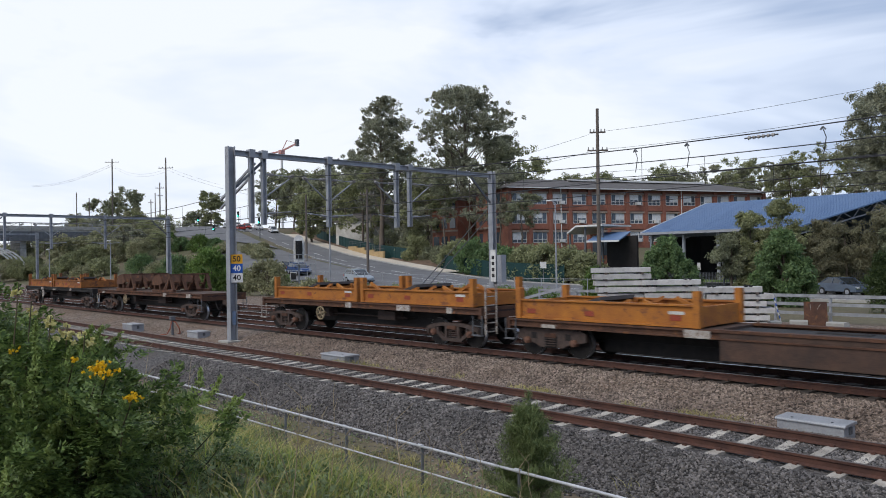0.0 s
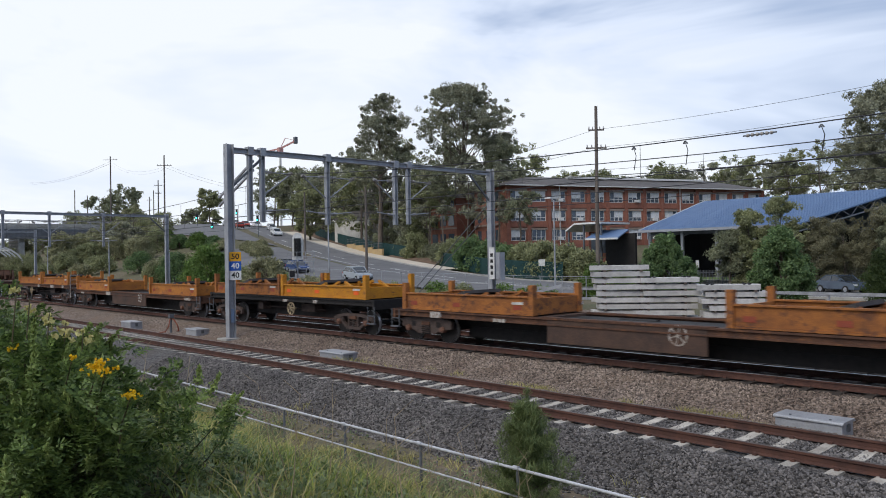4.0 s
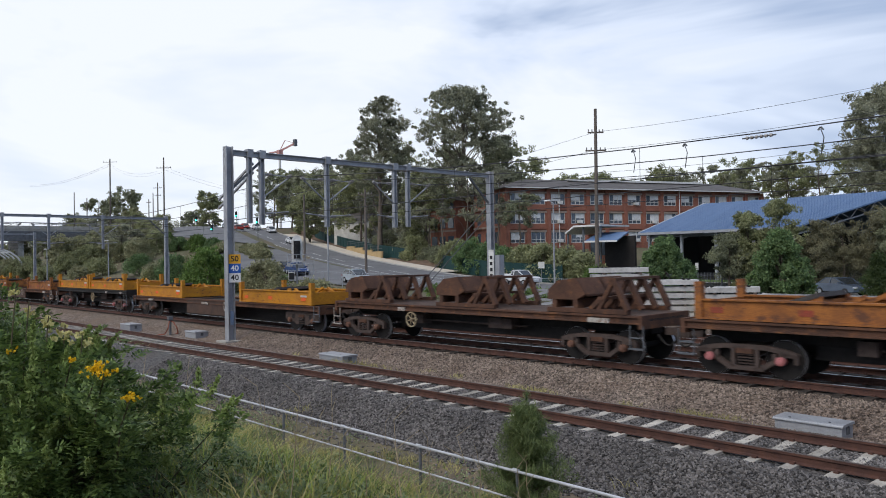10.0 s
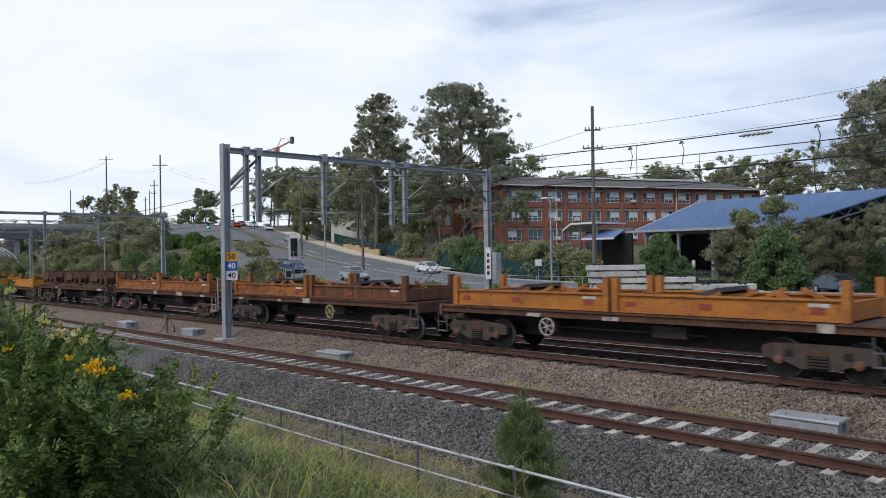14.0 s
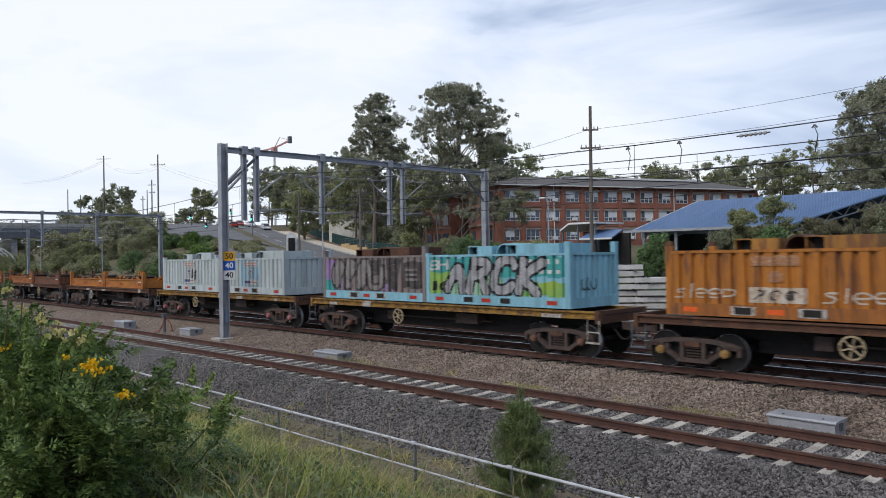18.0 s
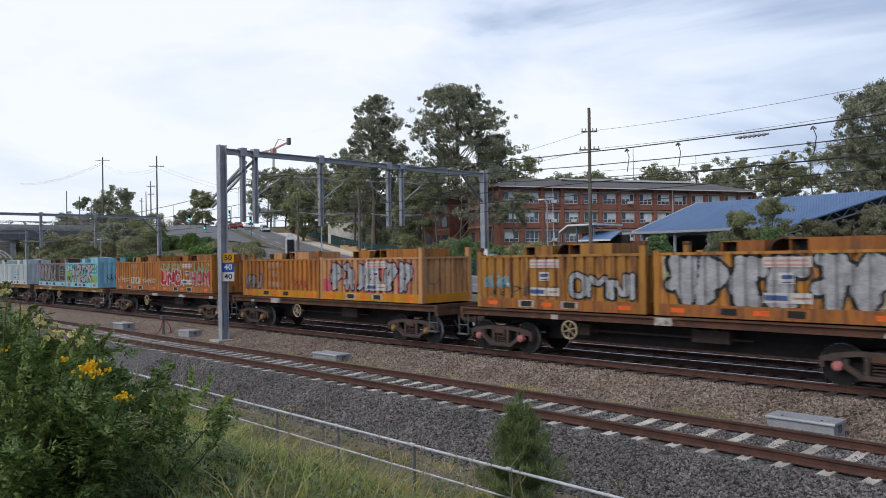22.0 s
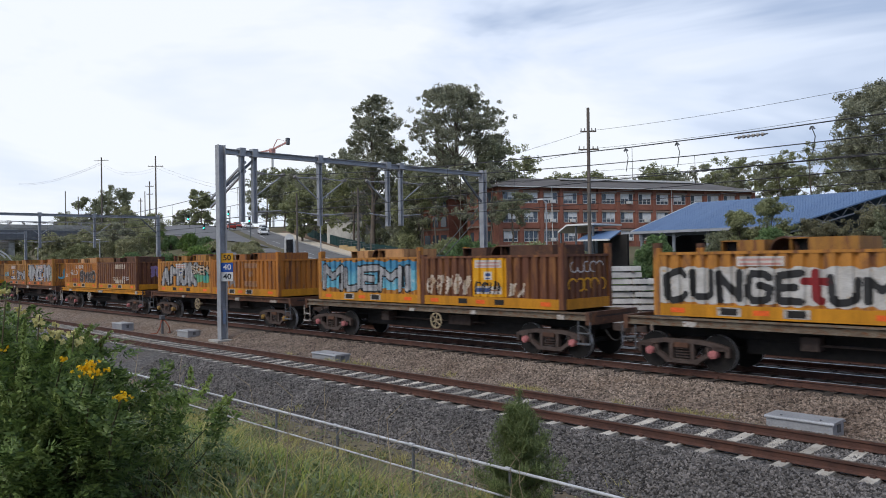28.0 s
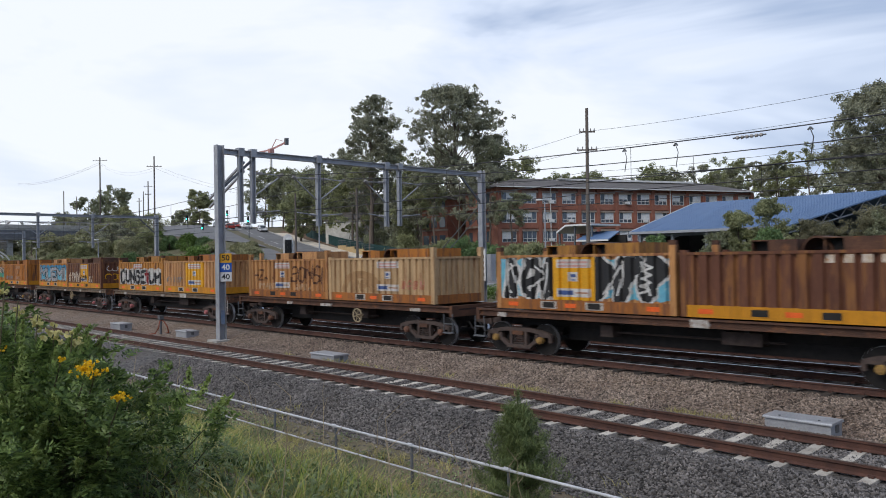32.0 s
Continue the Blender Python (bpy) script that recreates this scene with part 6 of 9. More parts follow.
def tree(name, x, y, height, spread, leaf_mat, seed, label, trunk=0.3, base=0.3, clumps=40, count=120, leaf=0.3, squash=(1, 1, 0.8), z=None, clump_r=0.9, lean=(0, 0), top_heavy=0.0, droop=0.2, slim=0.45, lobes=0, lobe_size=0.34, peak=1.0):
    """A tapered, bent trunk with limbs, and a crown of leaf clumps that leave gaps."""
    g = random.Random(seed)
    z = ground_z(x, y) - 0.1 if z is None else z
    t = thing(name, pose(x, y, z), label, "tree")
    m = Mesh()
    pts, p = [], Vector((0, 0, 0))
    steps = 7
    for k in range(steps + 1):
        pts.append(p.copy())
        p = p + Vector((g.uniform(-0.05, 0.05) * height / 4 + lean[0] / steps, g.uniform(-0.05, 0.05) * height / 4 + lean[1] / steps, height * 0.82 / steps))
    for k in range(steps):
        m.tube(pts[k], pts[k + 1], trunk * (1 - 0.85 * k / steps), 7, trunk * (1 - 0.85 * (k + 1) / steps), cap=False)
    centres, radii, heads = [], [], []
    for k in range(clumps):
        if heads and k % (clumps // lobes + 1):
            c0, r0 = heads[-1]
            d = Vector((g.gauss(0, 1), g.gauss(0, 1), g.gauss(0.35, 0.8))).normalized() * r0 * g.uniform(0.35, 1.15)
            centres.append(c0 + Vector((d.x, d.y, d.z * 0.75)))
            radii.append(clump_r * g.uniform(0.35, 1.05))
            continue
        u = base + (1 - base) * (g.random() ** (1 / (1 + top_heavy)))
        ang = g.random() * 6.283
        prof = math.sin(math.pi * min(1, max(0.05, ((u - base) / (1 - base)) ** peak * 0.86 + 0.1))) ** 0.7
        r = spread * prof * math.sqrt(g.uniform(0.15, 1.0))
        i = min(steps - 1, int(u / 1.0 * steps * 0.98))
        ax = pts[i].lerp(pts[i + 1], 0.5)
        c = Vector((ax.x + r * math.cos(ang), ax.y + r * math.sin(ang), height * u - clump_r * 0.5))
        centres.append(c)
        radii.append(clump_r * g.uniform(0.55, 1.25))
        if lobes:
            heads.append((c, spread * lobe_size * g.uniform(0.7, 1.25)))
        if lobes and len(heads) % 2 or not lobes and k % 4 == 0:
            w = max(0.12, u - g.uniform(0.08, 0.3)) * steps
            j = min(steps - 1, int(w))
            root = pts[j].lerp(pts[j + 1], w - j)
            mid = root.lerp(c, 0.5) + Vector((g.uniform(-0.03, 0.03), g.uniform(-0.03, 0.03), -0.03 * g.random())) * height
            m.tube(root, mid, trunk * 0.2, 5, trunk * 0.12, cap=False).tube(mid, c, trunk * 0.12, 5, trunk * 0.03, cap=False)
    part("trunk", m, BARK, t, smooth=True)
    part("crown", leaves(centres, radii, count, leaf, slim=slim, seed=seed, squash=squash, droop=droop), leaf_mat, t)
    return t


GUM = leaf_material("gum_leaves", (0.15, 0.155, 0.11), (0.385, 0.39, 0.27))
OLIVE = leaf_material("olive_leaves", (0.145, 0.16, 0.083), (0.375, 0.39, 0.20))
GREEN = leaf_material("green_leaves", (0.07, 0.122, 0.05), (0.20, 0.29, 0.12))
BRIGHT = leaf_material("bright_leaves", (0.07, 0.13, 0.03), (0.19, 0.28, 0.075))
DARK = leaf_material("dark_leaves", (0.125, 0.138, 0.09), (0.33, 0.345, 0.21))
BROWNISH = leaf_material("casuarina_leaves", (0.115, 0.112, 0.07), (0.28, 0.262, 0.155))
CONIFER = leaf_material("conifer_leaves", (0.03, 0.055, 0.018), (0.09, 0.125, 0.04))
BUSHLEAF = leaf_material("bush_leaves", (0.036, 0.068, 0.02), (0.195, 0.275, 0.075), 0.5, 0.28)
SHEOAK = leaf_material("she_oak_needles", (0.08, 0.115, 0.042), (0.22, 0.27, 0.105))
GRASSGREEN = leaf_material("grass_blades", (0.09, 0.135, 0.028), (0.36, 0.42, 0.10))
GRASSDRY = leaf_material("dry_grass_blades", (0.26, 0.25, 0.08), (0.54, 0.47, 0.20))
YELLOWFLOWER = leaf_material("yellow_flowers", (0.68, 0.42, 0.01), (0.86, 0.60, 0.03))
CREAMFLOWER = leaf_material("cream_flowers", (0.48, 0.44, 0.17), (0.66, 0.60, 0.28))
TWIG = material("green_stem", (0.10, 0.085, 0.045), (0.06, 0.06, 0.03), 0.9, bump=0)
DRYSTEM = material("dry_stem", (0.34, 0.27, 0.17), (0.22, 0.17, 0.11), 0.9, bump=0)

# ---- lineside things ----
ACRYLIC_Y = material("yellow_sign_face", (0.72, 0.36, 0.02), (0.6, 0.3, 0.02), 0.5, bump=0)
ACRYLIC_B = material("blue_sign_face", (0.02, 0.10, 0.42), (0.02, 0.08, 0.33), 0.5, bump=0)
FADEDBLUE = material("faded_blue_plate", (0.14, 0.22, 0.36), (0.22, 0.27, 0.35), 0.7, scale=6)
BLACKPAINT = material("black_paint", (0.015, 0.015, 0.016), (0.022, 0.022, 0.022), 0.6, bump=0)


def speed_board(z, text, face, ink):
    s = thing("speed_sign", pose(-30.38, 16.08, z, 0, 0, 62), "speed board on a grey overhead-line post, numbered " + text, "sign", "speed signs on the post")
    part("board", Mesh().box(-0.25, 0.25, -0.012, 0.012, -0.2, 0.2), face, s)
    words(text, 0.34, ink, s, pose(0, -0.016, 0.0), "numerals", bold=0.006)
    part("bracket", Mesh().box(-0.2, 0.2, 0.012, 0.05, -0.03, 0.03), GALV_DARK, s)


speed_board(3.27, "50", ACRYLIC_Y, BLACKPAINT)
speed_board(2.86, "40", ACRYLIC_B, WHITE)
speed_board(2.45, "40", WHITE, BLACKPAINT)
band = thing("post_band", pose(-30.58, 15.94, 0), "blue and yellow painted marking plate on a steel post", "sign")
part("plate", Mesh().box(0.17, 0.18, -0.08, 0.08, 0.4, 1.0), FADEDBLUE, band, "faded blue plate")

# number plates and boxes on the far gantry post
plate = thing("post_plate", pose(-30.58, 32.62, 0), "white vertical plate with dark unreadable marks on a post", "sign")
part("board", Mesh().box(0.1, 0.5, -0.32, -0.28, 1.75, 3.6), WHITE, plate)
for k in range(4):
    part("mark", Mesh().box(0.2, 0.4, -0.33, -0.32, 2.0 + k * 0.35, 2.2 + k * 0.35), BLACKPAINT, plate, "dark unreadable mark")
cab = thing("post_cabinet", pose(-30.58, 32.62, 0), "grey steel cabinet fixed to an overhead-line post", "cabinet")
part("body", Mesh().box(0.55, 0.9, -0.25, 0.15, 1.7, 3.3), GALV, cab)
part("door", Mesh().box(0.58, 0.87, -0.275, -0.25, 1.75, 3.25), GALV, cab)


def track_box(x, y, z, lx, ly, h, label):
    b = thing("equipment_box", pose(x, y, z), label, "equipment box", "boxes beside the track")
    part("body", Mesh().box(-lx / 2, lx / 2, -ly / 2, ly / 2, 0, h - 0.05, c=0.02), GALV, b)
    part("lid", Mesh().box(-lx / 2 - 0.03, lx / 2 + 0.03, -ly / 2 - 0.03, ly / 2 + 0.03, h - 0.05, h, c=0.03), LIDGREY, b, "pale lid")
    for x1 in (-lx * 0.3, lx * 0.3):
        part("lid_screw", Mesh().tube((x1, -ly * 0.3, h), (x1, -ly * 0.3, h + 0.015), 0.025, 8), GALV_DARK, b)
    part("latch", Mesh().box(lx / 2, lx / 2 + 0.03, -0.06, 0.06, h * 0.4, h * 0.8), GALV_DARK, b)


LIDGREY = material("pale_grey_lid", (0.40, 0.41, 0.43), (0.32, 0.33, 0.35), 0.5, metal=0.3, scale=2)
track_box(-5.80, 15.08, -0.37, 1.22, 0.56, 0.34, "low galvanised steel equipment box on the ballast")
track_box(-21.2, 14.98, -0.34, 1.35, 0.58, 0.33, "low galvanised steel equipment box on the ballast")
track_box(-39.9, 15.2, -0.36, 1.3, 0.6, 0.4, "grey steel equipment box on the ballast")
track_box(-33.8, 15.9, -0.36, 1.1, 0.6, 0.32, "grey steel equipment box with a cable hoop")
hoop = thing("cable_post", pose(-36.0, 15.6, -0.35), "short grey post with rust-red cable loops beside the track", "cable post")
part("post", Mesh().tube((0, 0, 0), (0, 0, 0.75), 0.06, 8).box(-0.12, 0.12, -0.1, 0.1, 0.72, 0.9), GALV_DARK, hoop)


def cables():
    m = material("rust_red_cable", (0.30, 0.09, 0.05), (0.2, 0.06, 0.04), 0.7, bump=0)
    for s in (-0.12, 0.1):
        part("cable", Mesh().path([Vector((0, 0, 0.7)), Vector((0.15, s, 0.62)), Vector((0.3, s * 2, 0.35)), Vector((0.2, s * 3, 0.08)), Vector((-0.3, s * 4, 0.02))], 0.03), m, hoop, "rust-red cable")


cables()


def pipe_fence():
    """A low two-rail pipe fence along the foot of the bank."""
    f = thing("pipe_fence", pose(0, 8.0, 0), "low galvanised two-rail pipe fence on posts", "fence")
    part("top_rail", Mesh().tube((-26, 0, 0.20), (3, 0, 0.13), 0.021, 10), PIPE, f, "pale galvanised pipe")
    part("lower_rail", Mesh().tube((-26, 0, -0.19), (3, 0, -0.26), 0.0145, 10), PIPE, f, "pale galvanised pipe")
    x = -26 + 0.45
    k = 0
    while x < 3:
        p = part("post", Mesh().tube((x, 0.03, -0.95), (x, 0.03, 0.165), 0.024, 8), GALV_DARK, f)
        part("fitting", Mesh().tube((x - 0.05, 0, 0.165), (x + 0.05, 0, 0.165), 0.032, 8), PIPE, p)
        x += 2.05
        k += 1


PIPE = material("galvanised_pipe", (0.55, 0.56, 0.59), (0.36, 0.37, 0.39), 0.45, metal=0.25, scale=3, fine=40, amount=0.3)
pipe_fence()


def rail_fence(x0, x1, y, heights, step, label, mat, sag=0.0):
    f = thing("steel_fence", pose(0, y, 0), label, "fence")
    n = max(1, round((x1 - x0) / step))
    for k in range(n + 1):
        x = x0 + (x1 - x0) * k / n
        z = ground_z(x, y)
        part("post", Mesh().box(x - 0.05, x + 0.05, -0.05, 0.05, z - 0.2, z + heights[-1] + 0.05), mat, f)
    for h in heights:
        for k in range(n):
            a, b = x0 + (x1 - x0) * k / n, x0 + (x1 - x0) * (k + 1) / n
            part("rail", Mesh().bar((a, -0.07, ground_z(a, y) + h), (b, -0.07, ground_z(b, y) + h), 0.04, 0.14), mat, f)


RAIL_GREY = material("weathered_galvanised_rail", (0.36, 0.37, 0.39), (0.24, 0.25, 0.26), 0.5, metal=0.2, scale=3, fine=40, amount=0.35)
rail_fence(-17.4, 4.0, 34.8, (0.45, 0.85, 1.22), 2.4, "galvanised three-rail steel fence beyond the yard", RAIL_GREY)
rail_fence(-29.5, -24.0, 35.5, (0.6, 1.15), 2.2, "galvanised two-rail steel fence", RAIL_GREY)
for k, (a, b) in enumerate((((-31.5, 33.0, 0.1), (-27.0, 34.6, 1.35)), ((-30.0, 33.4, 0.05), (-26.0, 34.4, 0.75)), ((-28.6, 32.6, 0.05), (-24.8, 33.6, 0.5)))):
    t = thing("leaning_rail", pose(*a), "galvanised steel rail leaning on the ground", "rail", "leaning rails")
    part("rail", Mesh().bar((0, 0, 0), Vector(b) - Vector(a), 0.06, 0.16), GALV, t)


def mesh_fence(pts, height, label, mat):
    """A wire fence: posts, top wire and thin strands."""
    f = thing("wire_fence", pose(0, 0, 0), label, "fence")
    for (xa, ya), (xb, yb) in zip(pts, pts[1:]):
        n = max(1, round(math.hypot(xb - xa, yb - ya) / 3))
        for k in range(n):
            x, y = xa + (xb - xa) * k / n, ya + (yb - ya) * k / n
            x2, y2 = xa + (xb - xa) * (k + 1) / n, ya + (yb - ya) * (k + 1) / n
            z, z2 = ground_z(x, y), ground_z(x2, y2)
            part("post", Mesh().tube((x, y, z - 0.2), (x, y, z + height), 0.035, 6), mat, f)
            w = Mesh().tube((x, y, z + height - 0.05), (x2, y2, z2 + height - 0.05), 0.02, 5)
            for q in (0.2, 0.55, 0.9):
                w.tube((x, y, z + height * q), (x2, y2, z2 + height * q), 0.006, 4)
            part("wires", w, mat, f)


mesh_fence([(-90, 47.5), (-75, 46.4), (-62, 47), (-50, 47), (-38, 46), (-30, 44)], 1.7, "grey wire mesh fence on thin posts along the road", GALV)

SLEEPER_NEW = material("new_sleeper_concrete", (0.50, 0.49, 0.47), (0.36, 0.35, 0.34), 0.9, scale=2.5, fine=50, amount=0.4, ob_var=0.12)
DUNNAGE = material("dunnage_timber", (0.16, 0.13, 0.11), (0.1, 0.08, 0.07), 0.9, scale=3)


def sleeper_stack(x, y, turn, layers, across, label, seed):
    """Concrete sleepers in layers on timber strips."""
    g = random.Random(seed)
    s = thing("sleeper_stack", pose(x, y, ground_z(x, y), 0, 0, turn), label, "sleeper stack", "stacks of sleepers")
    prof = [(-0.125, 0), (0.125, 0), (0.105, 0.2), (0.09, 0.21), (-0.09, 0.21), (-0.105, 0.2)]
    me = Mesh().prism(prof, -1.25, 1.25).data("sleeper")
    me.materials.append(SLEEPER_NEW)
    clip = Mesh()
    for e in (-0.75, 0.75):
        for d in (-0.1, 0.1):
            clip.box(e + d - 0.035, e + d + 0.035, -0.05, 0.05, 0.21, 0.26)
    clip = clip.data("clip")
    clip.materials.append(BLACKPAINT)
    for k in range(layers):
        z = k * 0.29 + 0.08
        for e in (-0.8, 0.8):
            part("timber_strip", Mesh().box(e - 0.05, e + 0.05, -across * 0.135, across * 0.135, z - 0.09, z), DUNNAGE, s)
        n = across if k < layers - 1 or seed != 1 else 2
        dx, dy, r = g.uniform(-0.2, 0.2), g.uniform(-0.08, 0.08), g.uniform(-3, 3)
        for q in range(n):
            at = pose(dx + g.uniform(-0.11, 0.11), dy + (q - (n - 1) / 2) * 0.265, z, 0, 0, r + g.uniform(-0.5, 0.5))
            b = part("sleeper", me, None, s, at=at)
            if k >= layers - 2:
                part("rail_clip", clip, None, b)


sleeper_stack(-19.6, 29.5, 40, 9, 4, "tall stack of new concrete railway sleepers", 1)
sleeper_stack(-18.1, 30.65, 38, 7, 4, "stack of new concrete railway sleepers", 2)
sleeper_stack(-15.15, 31.1, 34, 6, 5, "low stack of concrete railway sleepers with clips", 3)
# rubble and tape beyond the stacks
for k, (x, y, sx, sy, sz, r) in enumerate(((-13.4, 33.3, 0.7, 0.35, 0.25, 20), (-11.9, 33.5, 0.8, 0.4, 0.22, -15), (-14.3, 33.0, 0.5, 0.3, 0.2, 50))):
    t = thing("concrete_block", pose(x, y, 0, 0, 0, r), "broken grey concrete block on the ground", "rubble", "broken concrete")
    part("block", Mesh().box(-sx / 2, sx / 2, -sy / 2, sy / 2, 0, sz, c=0.05), CONCRETE, t)
t = thing("leaning_board", pose(-12.8, 33.6, 0, -14, 0, 25), "dark leaning board with a pale scrawl", "board")
part("board", Mesh().box(-0.45, 0.45, -0.03, 0.03, 0, 1.05), RUSTY, t)
part("scrawl", Mesh().bar((-0.2, -0.035, 0.7), (-0.2, -0.035, 0.95), 0.04, 0.006).bar((0.05, -0.035, 0.7), (0.2, -0.035, 0.95), 0.04, 0.006), WHITE, t, "pale scrawl")
t = thing("marker_tape", pose(-14.6, 33.6, 0), "white and blue striped tape hung from a fence", "tape")
for k in range(10):
    part("stripe", Mesh().bar((k * 0.035, 0, 1.3 - k * 0.13), ((k + 1) * 0.035, 0, 1.3 - (k + 1) * 0.13), 0.09, 0.02), ACRYLIC_B if k % 2 else WHITE, t)


def street_lamp(x, y, top, arm, label="grey steel street lamp with a flat head", heading=180):
    z = ground_z(x, y)
    l = thing("street_lamp", pose(x, y, z, 0, 0, heading), label, "street lamp", "lamps")
    h = top - z
    part("pole", Mesh().tube((0, 0, -0.1), (0, 0, h - 0.2), 0.09, 8, 0.06), GALV, l)
    part("arm", Mesh().tube((0, 0, h - 0.25), (arm * 0.6, 0, h), 0.035, 6), GALV, l)
    part("head", Mesh().box(arm * 0.35, arm * 1.3, -0.17, 0.17, h - 0.02, h + 0.1, c=0.07), WHITE, l, "pale lamp head")


street_lamp(-43.9, 55.3, 8.3, 0.7)
street_lamp(-62.4, 43.1, 7.0, 0.7)
street_lamp(-103, 36.4, 6.2, 0.7)
street_lamp(-119.5, 33.6, 5.4, 0.7)
street_lamp(-80, 34.6, 4.2, 0.5)


def power_pole(x, y, top, arms, label="weathered timber power pole with crossarms", lean=0.0, r=0.19, z=None):
    z = ground_z(x, y) if z is None else z
    p = thing("power_pole", pose(x, y, z, 0, lean, 0), label, "power pole", "power poles")
    h = top - z
    part("pole", Mesh().tube((0, 0, -0.4), (0, 0, h), r, 9, r * 0.7), WOODPOLE, p)
    for dz, w in arms:
        a = part("crossarm", Mesh().bar((-w * 0.72, -w * 0.69, h - dz), (w * 0.72, w * 0.69, h - dz), 0.1, 0.12), WOODPOLE, p)
        for k in (-0.9, -0.45, 0.45, 0.9):
            part("insulator", Mesh().tube((k * w * 0.72, k * w * 0.69, h - dz + 0.06), (k * w * 0.72, k * w * 0.69, h - dz + 0.3), 0.06, 7, 0.04), BROWNGLAZE, a)
    return p


power_pole(-39.6, 55.9, 16.15, ((2.1, 0.7), (3.7, 0.9)), lean=0.4)
power_pole(-76.4, 58.5, 12.0, ((0.6, 0.9),))
power_pole(-102.4, 66.3, 13.6, ())
power_pole(-156.7, 66.9, 25.4, ((2.2, 1.6),))
power_pole(-236.4, 84.3, 35, ((1.0, 2.2),), r=0.25)
power_pole(-193.6, 81, 24, ((1.4, 1.1), (3.4, 0.8)))
power_pole(-262, 82, 26.6, ())
power_pole(-250, 82, 24, ())
power_pole(-240, 97.5, 23.5, ((1.0, 0.8),))
power_pole(-250, 103, 26.6, ())


def wire(name, a, b, sag, label="thin dark overhead cable between poles", r=0.014):
    pts = []
    for k in range(17):
        u = k / 16
        p = Vector(a).lerp(Vector(b), u)
        p.z -= sag * 4 * u * (1 - u)
        pts.append(p)
    t = thing(name, pose(0, 0, 0), label, "cable", "cables between poles")
    part("strand", Mesh().path(pts, r, 5), WIRE, t)


for k, dz in enumerate((2.0, 3.6, 5.6, 6.3)):
    wire("power_cable", (-76.4, 58.5, 11.6 - k * 0.4), (-39.6, 55.9, 16.1 - dz), 0.5)
    wire("power_cable", (-39.6, 55.9, 16.1 - dz), (10, 52, 17.5 - dz), 1.0)
for dz in (0.5, 1.1):
    wire("power_cable", (-102.4, 66.3, 13.5 - dz), (-76.4, 58.5, 11.8 - dz), 0.4)
    wire("power_cable", (-156.7, 66.9, 24.0 - dz), (-102.4, 66.3, 13.3 - dz), 1.0)
    wire("power_cable", (-420, 110, 44 - dz), (-236.4, 84.3, 34 - dz), 2.0, r=0.03)
    wire("power_cable", (-236.4, 84.3, 34 - dz), (-156.7, 66.9, 23.5 - dz), 2.0)
# stays of the far gantry post, running down to the road verge
for k in (0, 1.0):
    wire("stay_wire", (-30.58, 32.7, 6.6 - k * 0.1), (-53 - k, 56.0 + k, 1.0), 0.0, "thin steel stay wire of a post", 0.02)


def rail_signal(x, y, top):
    z = ground_z(x, y)
    s = thing("railway_signal", pose(x, y, z, 0, 0, 62), "railway colour-light signal with a white-rimmed black head", "signal")
    h = top - z
    part("mast", Mesh().tube((0, 0.1, -0.1), (0, 0.1, h - 0.4), 0.07, 8), GALV, s)
    m = Mesh()
    for w, y0, y1, nm in ((0.48, 0.0, 0.04, 0),):
        n = 10
        prof = [(-w, h - 2.3), (w, h - 2.3)] + [(w * math.cos(math.pi * k / n), h - 0.45 + 0.62 * math.sin(math.pi * k / n)) for k in range(n + 1)]
        k = len(prof)
        m.add([(a, yy, b) for yy in (y0, y1) for a, b in prof], [tuple(range(k)), tuple(range(k, 2 * k))[::-1]] + [(i, k + i, k + (i + 1) % k, (i + 1) % k) for i in range(k)])
    part("target_board", m, WHITE, s, "white rounded target board")
    part("signal_head", Mesh().box(-0.3, 0.3, -0.16, -0.004, h - 2.0, h - 0.35), BLACKPAINT, s, "black signal head")
    for k in range(3):
        part("hood", Mesh().tube((0, -0.16, h - 0.62 - k * 0.42), (0, -0.4, h - 0.62 - k * 0.42), 0.13, 10), BLACKPAINT, s)
    pl = Mesh().box(-0.9, 1.5, -0.5, 0.6, h - 2.55, h - 2.5)
    part("platform", pl, GALV, s, "service platform")
    for x1 in (-0.9, -0.1, 0.7, 1.5):
        part("rail_post", Mesh().tube((x1, -0.5, h - 2.5), (x1, -0.5, h - 1.6), 0.025, 5), GALV, s)
    part("handrail", Mesh().tube((-0.9, -0.5, h - 1.62), (1.5, -0.5, h - 1.62), 0.025, 5).tube((-0.9, -0.5, h - 2.05), (1.5, -0.5, h - 2.05), 0.02, 5), GALV, s)
    part("ladder", Mesh().tube((1.2, -0.4, -0.1), (1.0, -0.4, h - 2.5), 0.03, 5).tube((1.6, -0.4, -0.1), (1.4, -0.4, h - 2.5), 0.03, 5), GALV, s)
    part("lower_head", Mesh().box(-0.75, -0.3, -0.3, 0.1, h - 3.9, h - 3.3, c=0.08), BLACKPAINT, s, "small black signal head")
    part("lower_rim", Mesh().box(-0.8, -0.28, 0.1, 0.13, h - 3.95, h - 3.22), WHITE, s)


rail_signal(-60.3, 38.2, 5.35)

